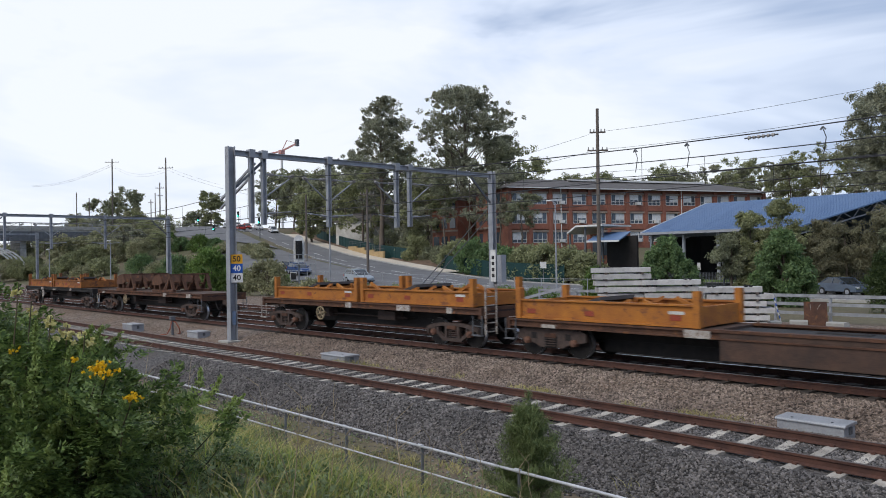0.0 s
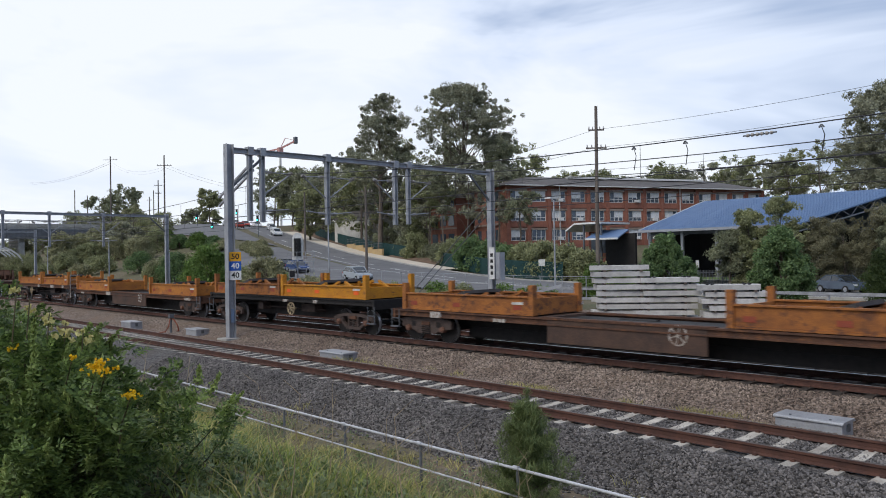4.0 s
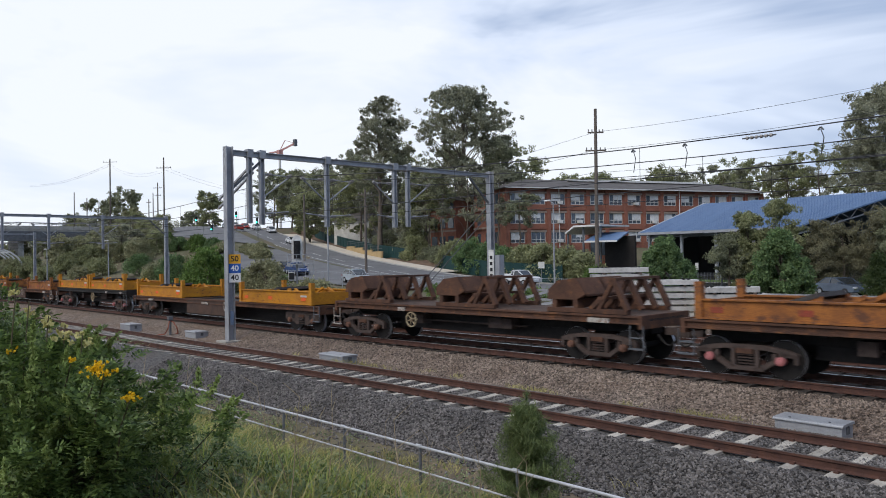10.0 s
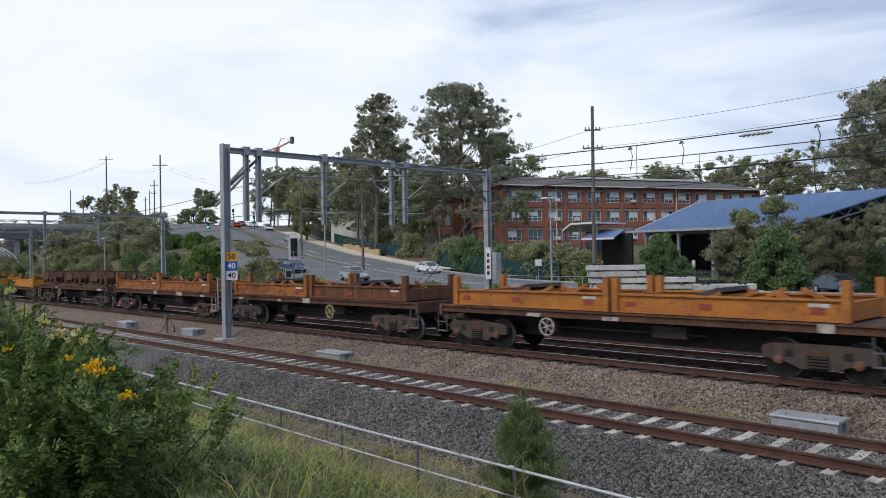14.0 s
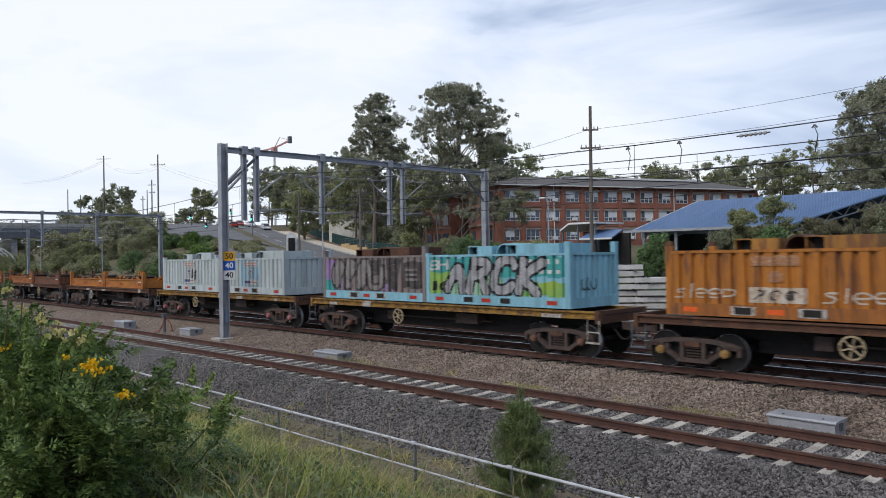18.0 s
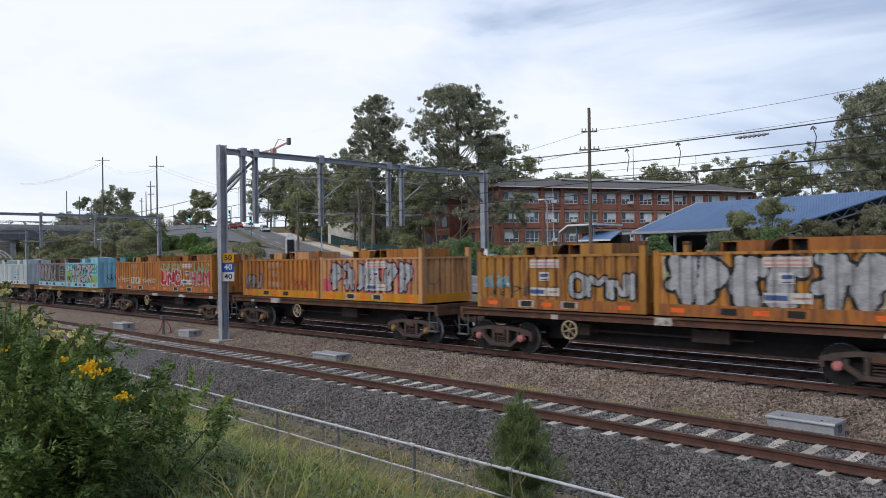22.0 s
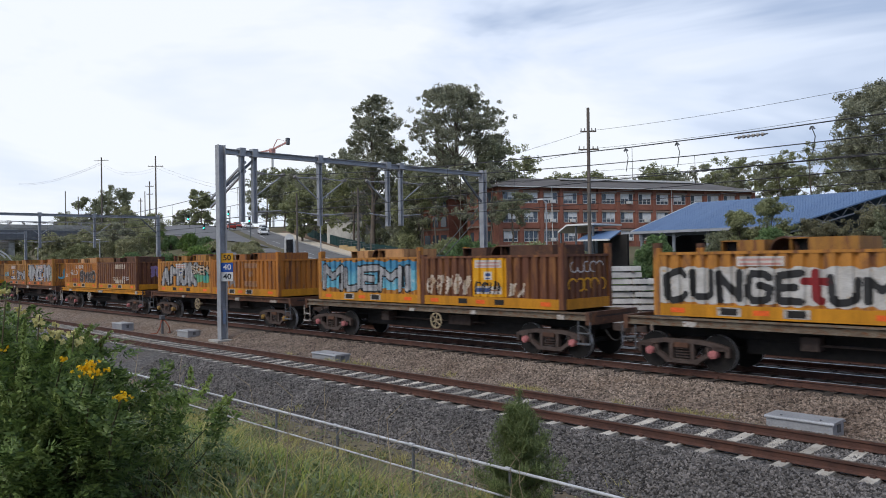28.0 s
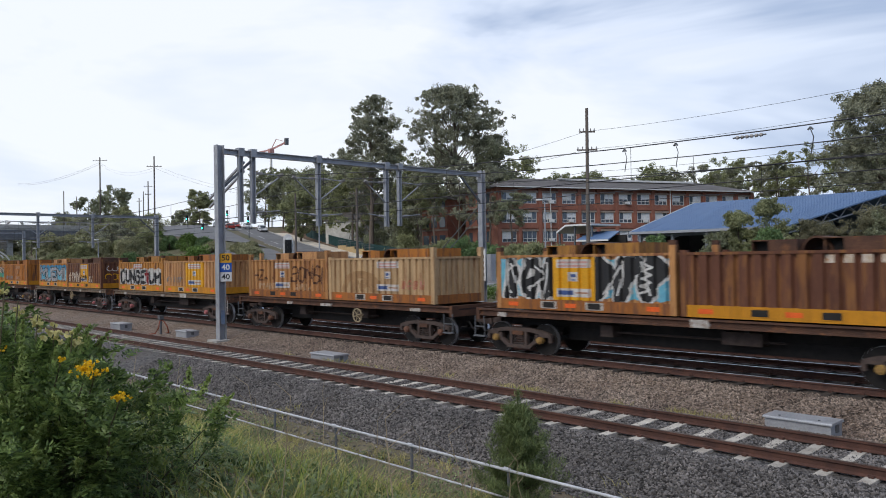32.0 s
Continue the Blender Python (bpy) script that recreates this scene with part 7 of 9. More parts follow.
# ---- buildings ----
ROOFGREY = material("grey_roof_sheet", (0.125, 0.113, 0.105), (0.085, 0.078, 0.074), 0.7, scale=0.5, fine=8, amount=0.4)
WHITEFRAME = material("white_window_frame", (0.75, 0.75, 0.73), (0.62, 0.62, 0.6), 0.5, bump=0)
PANE = glass_material("window_glass", (0.075, 0.095, 0.12), 0.12)
BLIND = material("window_blind", (0.74, 0.76, 0.77), (0.60, 0.62, 0.63), 0.7, bump=0)
BAND = material("concrete_band", (0.36, 0.29, 0.24), (0.27, 0.21, 0.17), 0.85, scale=0.8)
BLUEROOF = material("blue_roof_sheet", (0.115, 0.19, 0.33), (0.09, 0.155, 0.28), 0.5, scale=0.3, fine=6, amount=0.25, stretch=(4, 0.2, 1))
# walls under roofs: the shade indoors is put into this near-black colour
SHADE_WALL = material("interior_wall_with_shade", (0.035, 0.033, 0.033), (0.025, 0.024, 0.024), 0.9, scale=1)
GREENFENCE = material("dark_green_fence", (0.012, 0.05, 0.048), (0.01, 0.04, 0.04), 0.7, scale=1)


def brick_block():
    """Three-storey brick building of piers, bands and wide windows."""
    x1, x0, y0, y1, base, storey, bays = 0.0, -13.0, 0.0, 51.5, 4.35, 3.1, 14
    top = base + 3 * storey + 0.3
    b = thing("school_building", pose(-80.1, 89.4, 0.3, 0, 0, -21.9), "three-storey red brick building with white windows and a grey roof", "building")
    part("wall", Mesh().box(x0, x1 - 0.35, y0, y1, base - 4, top), BRICK, b, "red brick wall")
    pitch = (y1 - y0) / bays
    frame_me = Mesh()
    wd, ht = pitch - 1.15, 1.75
    for z in (0, ht * 0.30, ht - 0.06):
        frame_me.box(-0.02, 0.06, -wd / 2, wd / 2, z, z + 0.07)
    for k in range(4):
        y = -wd / 2 + k * (wd - 0.07) / 3
        frame_me.box(-0.02, 0.06, y, y + 0.07, 0.07, ht - 0.06)
    frame_me = frame_me.data("window")
    frame_me.materials.append(WHITEFRAME)
    pane_me = Mesh().box(-0.05, -0.02, -wd / 2, wd / 2, 0, ht).data("pane")
    pane_me.materials.append(PANE)
    blind_me = {}
    g = random.Random(5)
    for k in range(bays + 1):
        y = y0 + k * pitch
        part("pier", Mesh().box(x1 - 0.35, x1 + 0.12, y - 0.32, y + 0.32, base - 4, top - 0.25), BRICK, b)
    for s in range(3):
        z = base + s * storey
        part("spandrel", Mesh().box(x1 - 0.35, x1 - 0.05, y0, y1, z - 0.2 if s else base - 4, z + 0.72), BRICK, b)
        part("floor_band", Mesh().box(x1 - 0.35, x1 + 0.02, y0, y1, z + 0.72 + ht, z + 0.72 + ht + 0.28), BAND, b, "pale concrete band")
        for k in range(bays):
            y = y0 + (k + 0.5) * pitch
            w = part("window", frame_me, None, b, at=pose(x1 - 0.22, y, z + 0.73))
            part("pane", pane_me, None, w)
            part("brick_infill", Mesh().box(x1 - 0.35, x1 - 0.06, y + wd / 2, y + wd / 2 + 0.4, z + 0.72, z + 0.72 + ht), BRICK, b)
            if g.random() < 0.85:
                q = g.choice((0.5, 0.62, 0.66))
                key = (round(q, 2), g.randrange(2))
                if key not in blind_me:
                    m = Mesh().box(-0.018, -0.012, (-wd / 2 if key[1] else -wd / 6) + 0.05, (wd / 6 if key[1] else wd / 2) - 0.05, ht * (1 - q), ht - 0.05).data("blind")
                    m.materials.append(BLIND)
                    blind_me[key] = m
                part("blind", blind_me[key], None, w, "pale blind behind glass")
            if g.random() < 0.3:
                part("air_conditioner", Mesh().box(x1 - 0.1, x1 + 0.4, y - 0.2, y + 0.6, z + 0.8, z + 1.3), WHITEFRAME, b, "white window air conditioner")
    over = 0.8
    roof = Mesh()
    ym, xm = (y0 + y1) / 2, (x0 + x1) / 2
    roof.add([(x1 + over, y0 - over, top - 0.1), (x1 + over, y1 + over, top - 0.1), (x0 - over, y1 + over, top - 0.1), (x0 - over, y0 - over, top - 0.1),
              (xm, y0 + 6, top + 2.0), (xm, y1 - 6, top + 2.0)], [(0, 1, 5, 4), (1, 2, 5), (2, 3, 4, 5), (3, 0, 4), (3, 2, 1, 0)])
    part("roof", roof, ROOFGREY, b, "shallow grey hipped roof")
    part("gutter", Mesh().box(x1 + over, x1 + over + 0.14, y0 - over, y1 + over, top - 0.2, top - 0.05), WHITEFRAME, b)
    part("roof_vent", Mesh().box(xm + 0.3, xm + 1.5, y0 + 14, y1 - 9, top + 1.75, top + 2.08), WHITEFRAME, b, "long pale ridge vent")
    for y in (y0 + 9.2, y0 + 33):
        part("downpipe", Mesh().tube((x1 + 0.2, y, base), (x1 + 0.2, y, top - 0.1), 0.07, 6), WHITEFRAME, b)
    # end wall windows
    for s in range(3):
        for x in (-11, -7.6, -4):
            part("end_window", Mesh().box(x - 0.7, x + 0.7, y0 - 0.02, y0 + 0.02, base + s * storey + 0.9, base + s * storey + 2.6), PANE, b, "dark window in the end wall")
            part("balcony_slab", Mesh().box(x - 1.3, x + 1.3, y0 - 0.5, y0 - 0.02, base + s * storey + 0.2, base + s * storey + 0.5), BAND, b)


brick_block()


def wing_block():
    b = thing("brick_wing", pose(0, 0, 0), "lower red brick wing with pale bands behind trees", "building")
    part("wall", Mesh().box(-101, -94.5, 92, 104, 2, 13.2), BRICK, b)
    part("roof", Mesh().add([(-101.6, 91.4, 13.2), (-94, 91.4, 13.2), (-94, 104.6, 13.2), (-101.6, 104.6, 13.2), (-97.8, 94, 15), (-97.8, 101, 15)], [(0, 1, 4), (1, 2, 5, 4), (2, 3, 5), (3, 0, 4, 5), (3, 2, 1, 0)]), ROOFGREY, b)
    for s in range(3):
        part("floor_band", Mesh().box(-101.1, -94.4, 91.9, 92, 4.6 + s * 3.2, 4.9 + s * 3.2), BAND, b)
        for k in range(3):
            part("window", Mesh().box(-100.6 + k * 2.1, -99.2 + k * 2.1, 91.92, 92.01, 5.2 + s * 3.2, 7.0 + s * 3.2), PANE, b)


wing_block()


def sport_shed():
    """Open-sided shed under a long blue gable roof; its far end is cut on the skew."""
    xa, ye, yr, ze, zr = -45.2, 73.5, 87.5, 5.75, 9.35
    yb = 2 * yr - ye
    z0 = 0.2

    def end(y):
        return -29.6 + 5.4 * (y - ye) / (yr - ye)

    s = thing("sports_shed", pose(0, 0, 0), "open-sided shed under a long blue sheet roof", "shed")
    for ya, za, yc, zc in ((ye - 0.8, ze - 0.2, yr, zr), (yr, zr, yb + 0.8, ze - 0.2)):
        rf = Mesh()
        n = 60
        p = []
        for k in range(n):
            for q, lift in ((0, 0.0), (0.82, 0.0), (0.86, 0.035), (0.96, 0.035)):
                for y, z in ((ya, za), (yc, zc)):
                    x0, x1 = xa - 0.8, end(y) + 0.8
                    p.append((x0 + (x1 - x0) * (k + q) / n, y, z + lift))
        p += [(end(ya) + 0.8, ya, za), (end(yc) + 0.8, yc, zc)]
        rf.add(p, [(2 * i, 2 * i + 2, 2 * i + 3, 2 * i + 1) for i in range(4 * n)])
        rf.add([(xa - 0.8, ya, za - 0.12), (end(ya) + 0.8, ya, za - 0.12), (end(yc) + 0.8, yc, zc - 0.12), (xa - 0.8, yc, zc - 0.12), (xa - 0.8, ya, za), (end(ya) + 0.8, ya, za), (end(yc) + 0.8, yc, zc), (xa - 0.8, yc, zc)],
               [(3, 2, 1, 0), (0, 1, 5, 4), (1, 2, 6, 5), (3, 0, 4, 7)])
        part("roof_slope", rf, BLUEROOF, s, "blue ribbed sheet roof")
    part("barge_board", Mesh().bar((xa - 0.8, ye - 0.8, ze - 0.25), (xa - 0.8, yr, zr - 0.05), 0.06, 0.26), WHITEFRAME, s, "pale barge board")
    part("gutter", Mesh().box(xa - 0.8, end(ye) + 0.8, ye - 0.95, ye - 0.8, ze - 0.38, ze - 0.16), GALV, s, "pale gutter")
    part("fascia_beam", Mesh().box(xa, end(ye), ye - 0.1, ye + 0.1, ze - 0.75, ze - 0.35), GALV_DARK, s)
    # open battens before the eave
    for k in range(4):
        part("eave_batten", Mesh().box(xa - 0.6, end(ye) - 4, ye - 1.3 - 0.42 * k, ye - 1.22 - 0.42 * k, ze - 0.42 - 0.02 * k, ze - 0.34 - 0.02 * k), GALV, s)
    for k in range(4):
        x = xa + 0.6 + 3.6 * k
        part("batten_arm", Mesh().bar((x, ye - 0.2, ze - 0.5), (x, ye - 2.7, ze - 0.5), 0.08), GALV_DARK, s)
    n = 4
    for k in range(n + 1):
        def at(y, k=k):
            return xa + 0.1 + (end(y) - xa - 0.2) * k / n
        for y in (ye, yb):
            part("column", Mesh().box(at(y) - 0.14, at(y) + 0.14, y - 0.14, y + 0.14, z0 - 1, ze - 0.4), GALV, s)
        tr = Mesh()
        for sy in (ye, yb):
            tr.bar((at(sy), sy, ze - 0.3), (at(yr), yr, zr - 0.25), 0.14).bar((at(sy), sy, ze - 0.95), (at(yr), yr, zr - 1.3), 0.12)
            for q in range(12):
                u, u2 = q / 12, (q + (1 if q % 2 else 0.92)) / 12
                up, dn = (u, u2) if q % 2 else (u2, u)
                y1, y2 = sy + (yr - sy) * up, sy + (yr - sy) * dn
                tr.bar((at(y1), y1, ze - 0.3 + (zr - ze + 0.05) * up), (at(y2), y2, ze - 0.95 + (zr - ze - 0.35) * dn), 0.07)
        part("roof_truss", tr, GALV, s, "pale steel lattice truss")
    # near-black walls carry the shade below the roof in their colour
    part("back_wall", Mesh().box(xa, end(yb), yb - 0.1, yb + 0.1, z0 - 1, ze - 0.3), SHADE_WALL, s)
    part("side_wall", Mesh().box(xa - 0.1, xa + 0.1, ye + 3, yb, z0 - 1, ze), SHADE_WALL, s)
    part("inner_wall", Mesh().box(xa + 1, end(ye) - 1, ye + 9, ye + 9.2, z0 - 1, ze - 0.5), SHADE_WALL, s)
    part("shed_floor", Mesh().box(xa - 1, end(ye) + 1, ye - 1, yb + 1, z0 - 0.6, z0 + 0.03), CONCRETE, s)
    part("basketball_board", Mesh().box(-39.7, -38.1, ye + 4, ye + 4.05, z0 + 2.9, z0 + 3.9), GALV_DARK, s, "grey backboard")
    part("board_post", Mesh().tube((-39.1, ye + 4.2, z0), (-39.1, ye + 4.2, z0 + 3), 0.08, 6), GALV, s)


sport_shed()


def porch():
    """A flat-roofed entrance porch with a small blue roof beside it."""
    p = thing("entrance_porch", pose(-58.5, 80.0, 0), "flat-roofed entrance porch with a blue sheet roof", "porch")
    part("canopy", Mesh().add([(-2.0, -1.5, 6.2), (-0.6, -1.5, 7.05), (3.4, -1.5, 7.05), (3.4, 5, 7.05), (-0.6, 5, 7.05), (-2.0, 5, 6.2),
                               (-2.0, -1.5, 5.98), (-0.6, -1.5, 6.83), (3.4, -1.5, 6.83), (3.4, 5, 6.83), (-0.6, 5, 6.83), (-2.0, 5, 5.98)],
                              [(0, 1, 4, 5), (1, 2, 3, 4), (11, 10, 7, 6), (10, 9, 8, 7), (0, 6, 7, 1), (1, 7, 8, 2), (2, 8, 9, 3), (5, 11, 6, 0)]), WHITEFRAME, p, "white-edged canopy with a sloping end")
    for x in (-1.8, 0.6, 3.2):
        part("column", Mesh().box(x - 0.1, x + 0.1, -1.2, -1.0, 1.5, 6.0 if x < -1 else 6.8), GALV_DARK, p)
    part("wall", Mesh().box(-1.6, 3.2, 3, 5, 1.5, 6.0), BRICK, p)
    part("dark_glazing", Mesh().box(-1.2, 3.0, 2.9, 3.0, 3.2, 5.8), PANE, p)
    part("blue_roof", Mesh().add([(2.3, -3.2, 5.0), (6.6, -2.6, 5.0), (4.9, 2.5, 6.15), (0.4, 2.5, 6.15), (2.3, -3.2, 4.85), (6.6, -2.6, 4.85), (4.9, 2.5, 6.0), (0.4, 2.5, 6.0)],
                                 [(0, 1, 2, 3), (7, 6, 5, 4), (0, 4, 5, 1), (1, 5, 6, 2), (2, 6, 7, 3), (3, 7, 4, 0)]), BLUEROOF, p, "small blue sheet roof")
    part("roof_edge", Mesh().bar((2.3, -3.22, 4.9), (6.6, -2.62, 4.9), 0.1, 0.2), WHITEFRAME, p)
    # wall coloured near black for the shade under the small roof
    part("dark_wall", Mesh().box(1.8, 6.2, 1.8, 2.2, 1.2, 5.6), SHADE_WALL, p)


porch()


def palisade(pts, height, label, mat, name="palisade_fence", gap=0.5, w=0.12):
    """An upright-bar fence between plan points."""
    f = thing(name, pose(0, 0, 0), label, "fence")
    for (xa, ya), (xb, yb) in zip(pts, pts[1:]):
        d = math.hypot(xb - xa, yb - ya)
        n = round(d / 2.5)
        ang = math.atan2(yb - ya, xb - xa)
        for k in range(n):
            u, u2 = k / n, (k + 1) / n
            p, q = Vector((xa + (xb - xa) * u, ya + (yb - ya) * u, 0)), Vector((xa + (xb - xa) * u2, ya + (yb - ya) * u2, 0))
            p.z, q.z = ground_z(p.x, p.y), ground_z(q.x, q.y)
            part("post", Mesh().box(p.x - 0.05, p.x + 0.05, p.y - 0.05, p.y + 0.05, p.z - 0.2, p.z + height), mat, f)
            pn = Mesh()
            m = max(2, round(2.5 / gap))
            for j in range(m):
                c = p.lerp(q, (j + 0.5) / m)
                pn.box(-w / 2, w / 2, -0.012, 0.012, 0.05, height, Matrix.Translation(c) @ Matrix.Rotation(ang, 4, "Z"))
            pn.bar(p + Vector((0, 0, 0.3)), q + Vector((0, 0, 0.3)), 0.04).bar(p + Vector((0, 0, height - 0.25)), q + Vector((0, 0, height - 0.25)), 0.04)
            part("fence_infill", pn, mat, f, kind="stuff")


palisade([(-84, 78.2), (-68, 72), (-54, 69.5)], 2.2, "dark green steel screen fence beside the footpath", GREENFENCE, gap=0.21, w=0.19)
palisade([(-150, 100), (-125, 91), (-97, 82.5)], 2.4, "dark green steel screen fence on the hill", GREENFENCE, gap=0.25, w=0.22)
palisade([(-47, 69.2), (-20, 69.2)], 1.7, "dark steel bar fence round a lawn", GALV_DARK, gap=0.16, w=0.04)


def retaining_wall():
    """Stepped sandstone-coloured retaining wall with a handrail above the footpath."""
    w = thing("retaining_wall", pose(0, 0, 0), "stepped pale yellow retaining wall beside the footpath", "wall")
    m = material("sandstone_blockwork", (0.47, 0.34, 0.17), (0.38, 0.27, 0.14), 0.9, scale=0.7, fine=10, amount=0.4)
    xs = [-122 + 4.5 * k for k in range(5)]
    for a, b in zip(xs, xs[1:]):
        ya, yb = road_y(a) + 8.7, road_y(b) + 8.7
        z = road_z(a)
        zt = z + (0.7 if a > -122 else 0.55)
        mt = Matrix.Translation((a, ya, 0)) @ Matrix.Rotation(math.atan2(yb - ya, b - a), 4, "Z")
        L = math.hypot(b - a, yb - ya)
        part("wall_bay", Mesh().box(0, L, 0, 0.3, road_z(b) - 0.6, zt + 0.35, mt), m, w)
        part("coping", Mesh().box(-0.03, L, -0.04, 0.34, zt + 0.35, zt + 0.45, mt), m, w)
        part("rail_post", Mesh().tube(mt @ Vector((0.2, 0.15, zt + 0.4)), mt @ Vector((0.2, 0.15, zt + 1.4)), 0.04, 6), GALV_DARK, w)
        part("rail_post", Mesh().tube(mt @ Vector((L / 2, 0.15, zt + 0.4)), mt @ Vector((L / 2, 0.15, zt + 1.4)), 0.04, 6), GALV_DARK, w)
        part("handrail", Mesh().tube(mt @ Vector((0, 0.15, zt + 1.4)), mt @ Vector((L, 0.15, zt + 1.4)), 0.04, 6).tube(mt @ Vector((0, 0.15, zt + 0.95)), mt @ Vector((L, 0.15, zt + 0.95)), 0.03, 6), GALV_DARK, w)


retaining_wall()


def mulch_bank():
    """Bare mulched bank between the footpath and the green fence."""
    v, f = [], []
    xs = [-166 + 3 * k for k in range(28)]
    for x in xs:
        for q in range(5):
            y = road_y(x) + 8.5 + q * 1.4
            v.append((x, y, max(ground_z(x, y) + 0.12, road_z(x) + 0.16 + 0.26 * q) + 0.08 * noise.noise(Vector((x, y, 0)))))
    for i in range(len(xs) - 1):
        if -123 <= xs[i] <= -104:
            continue
        f += [(i * 5 + q, i * 5 + 5 + q, i * 5 + 6 + q, i * 5 + 1 + q) for q in range(4)]
    m = material("brown_mulch", (0.19, 0.125, 0.085), (0.12, 0.085, 0.06), 0.95, scale=0.8, fine=9, bump=0.5, bump_scale=0.08)
    tagged(part("mulch_bank", Mesh().add(v, f), m), "bare brown mulched bank beside the footpath", kind="structure")


mulch_bank()
CREAMWALL = material("old_cream_wall", (0.55, 0.53, 0.48), (0.42, 0.40, 0.36), 0.9, scale=0.6, fine=10)
house = thing("house", pose(-127, 96.5, 1.0), "low white-walled house behind trees", "house")
part("wall", Mesh().box(-6, 6, -3, 3, 3, 10.2), CREAMWALL, house)
part("roof", Mesh().add([(-6.6, -3.6, 10.2), (6.6, -3.6, 10.2), (6.6, 3.6, 10.2), (-6.6, 3.6, 10.2), (-4, 0, 12), (4, 0, 12)], [(0, 1, 5, 4), (1, 2, 5), (2, 3, 4, 5), (3, 0, 4), (3, 2, 1, 0)]), ROOFGREY, house)
lawn = tagged(part("lawn", Mesh().add([(-48, 69.5, 0.42), (-20, 69.5, 0.4), (-20, 72.6, 0.5), (-48, 72.6, 0.55)], [(0, 1, 2, 3)]), material("lawn_grass", (0.13, 0.20, 0.05), (0.10, 0.15, 0.04), 0.95, scale=0.4, fine=20, bump=0.4), None), "bright mown lawn before the shed", kind="structure")
for x, y, z, wd, h, lab in ((-66.2, 71.0, 1.9, 0.45, 0.6, "small white sign on a green fence"), (-57.2, 69.6, 1.8, 0.75, 0.75, "white sign on a green fence"), (-37.2, 69.0, 1.6, 0.3, 0.7, "small white sign on a post")):
    t = thing("sign", pose(x, y, z, 0, 0, 40), lab, "sign")
    part("board", Mesh().box(-wd / 2, wd / 2, -0.12, -0.09, 0, h), WHITE, t)
    part("post", Mesh().tube((0, -0.05, -2), (0, -0.05, 0.1), 0.03, 6), GALV, t)

# ---- trees ----


def gums():
    # two tall gums over the road
    tree("gum_tree", -108.6, 86.4, 28.0, 5.7, GUM, 11, "tall eucalyptus with an open grey-green crown", trunk=0.55, base=0.34, clumps=640, count=80, leaf=0.3, clump_r=0.75, top_heavy=0.3, z=4.2, lobes=56, lobe_size=0.36, peak=1.1)
    tree("gum_tree", -97.8, 96.5, 29.0, 9.6, GUM, 12, "tall spreading eucalyptus with an open crown", trunk=0.6, base=0.46, clumps=900, count=80, leaf=0.3, clump_r=0.78, top_heavy=0.5, z=4.2, lean=(0.6, 0.6), lobes=70, lobe_size=0.25, peak=1.35)
    rows = (
        (-128, 96, 17, 6), (-119, 90, 17, 5.5), (-112, 97, 19, 6), (-104, 93, 16, 5.5), (-98, 88, 15, 5), (-137, 104, 19, 6), (-146, 108, 18, 6),
        (-121, 104, 21, 6.5), (-108, 106, 20, 6), (-152, 116, 20, 7), (-100, 110, 20, 7), (-132, 112, 21, 7), (-95, 100, 21, 6.5), (-91, 108, 15.5, 5),
        (-197, 117, 17, 6), (-190, 121, 16, 6), (-184, 115, 16, 6), (-177, 113, 15.5, 5.5), (-168, 111, 17, 5.5), (-160, 107, 16.5, 5.5), (-150, 102, 16, 5.5), (-142, 99, 15.5, 5), (-134, 97, 15, 5), (-172, 122, 18, 6), (-157, 118, 18, 6), (-140, 92, 11, 4), (-205, 123, 15, 6))
    for k, (x, y, h, r) in enumerate(rows):
        tree("gum_tree", x, y, h, r, (GUM, OLIVE, DARK)[k % 3], 20 + k, "eucalyptus with dull green foliage on the hillside", trunk=0.28, base=0.22, clumps=170, count=75, leaf=0.42, clump_r=0.95, lobes=20, lobe_size=0.38)
    for k, (x, y, h, r) in enumerate(((-79.5, 86.5, 16.5, 3.4), (-74.5, 85.5, 13.0, 2.4), (-84.5, 85, 16.5, 3.8), (-90.5, 85, 15.5, 3.8), (-95.5, 86.5, 15, 4.2), (-88.0, 97, 18, 5.2), (-93.0, 98, 20, 5.5))):
        tree("gum_tree", x, y, h, r, (GUM, DARK)[k % 2], 55 + k, "thin drooping eucalyptus before the brick building", trunk=0.2, base=0.42, clumps=90 if y < 90 else 200, count=70, leaf=0.3, clump_r=0.7, lobes=14, lobe_size=0.4, droop=0.6)
    # wooded skyline beyond the brick building
    g = random.Random(9)
    for k in range(52):
        u = k / 51
        x = -168 + 162 * u + g.uniform(-4, 4)
        y = 176 + g.uniform(-6, 14) - 8 * u
        tree("skyline_tree", x, y, 18.0 + 0.6 * smooth_step(-112, -150, x) + g.uniform(-1.6, 1.8), 6.8, (OLIVE, GUM, OLIVE)[k % 3], 60 + k, "eucalyptus on the wooded skyline", trunk=0.3, base=0.48 if x < -90 else 0.56, clumps=170 if x < -90 else 90, count=72, leaf=0.4, clump_r=1.0 if x < -90 else 0.85, z=6, lobes=20 if x < -90 else 13, lobe_size=0.36 if x < -90 else 0.3)
    tree("gum_tree", -38.6, 131, 25.0, 6.4, GUM, 95, "tall dark eucalyptus at the edge of the wood", trunk=0.45, base=0.42, clumps=560, count=65, leaf=0.36, clump_r=0.9, z=3, lobes=44, lobe_size=0.4, peak=1.3)
    tree("gum_tree", -33, 126, 24, 8, GUM, 96, "tall dark eucalyptus at the edge of the wood", trunk=0.45, base=0.3, clumps=560, count=65, leaf=0.36, clump_r=0.9, z=3, lobes=44, lobe_size=0.4, peak=1.3)
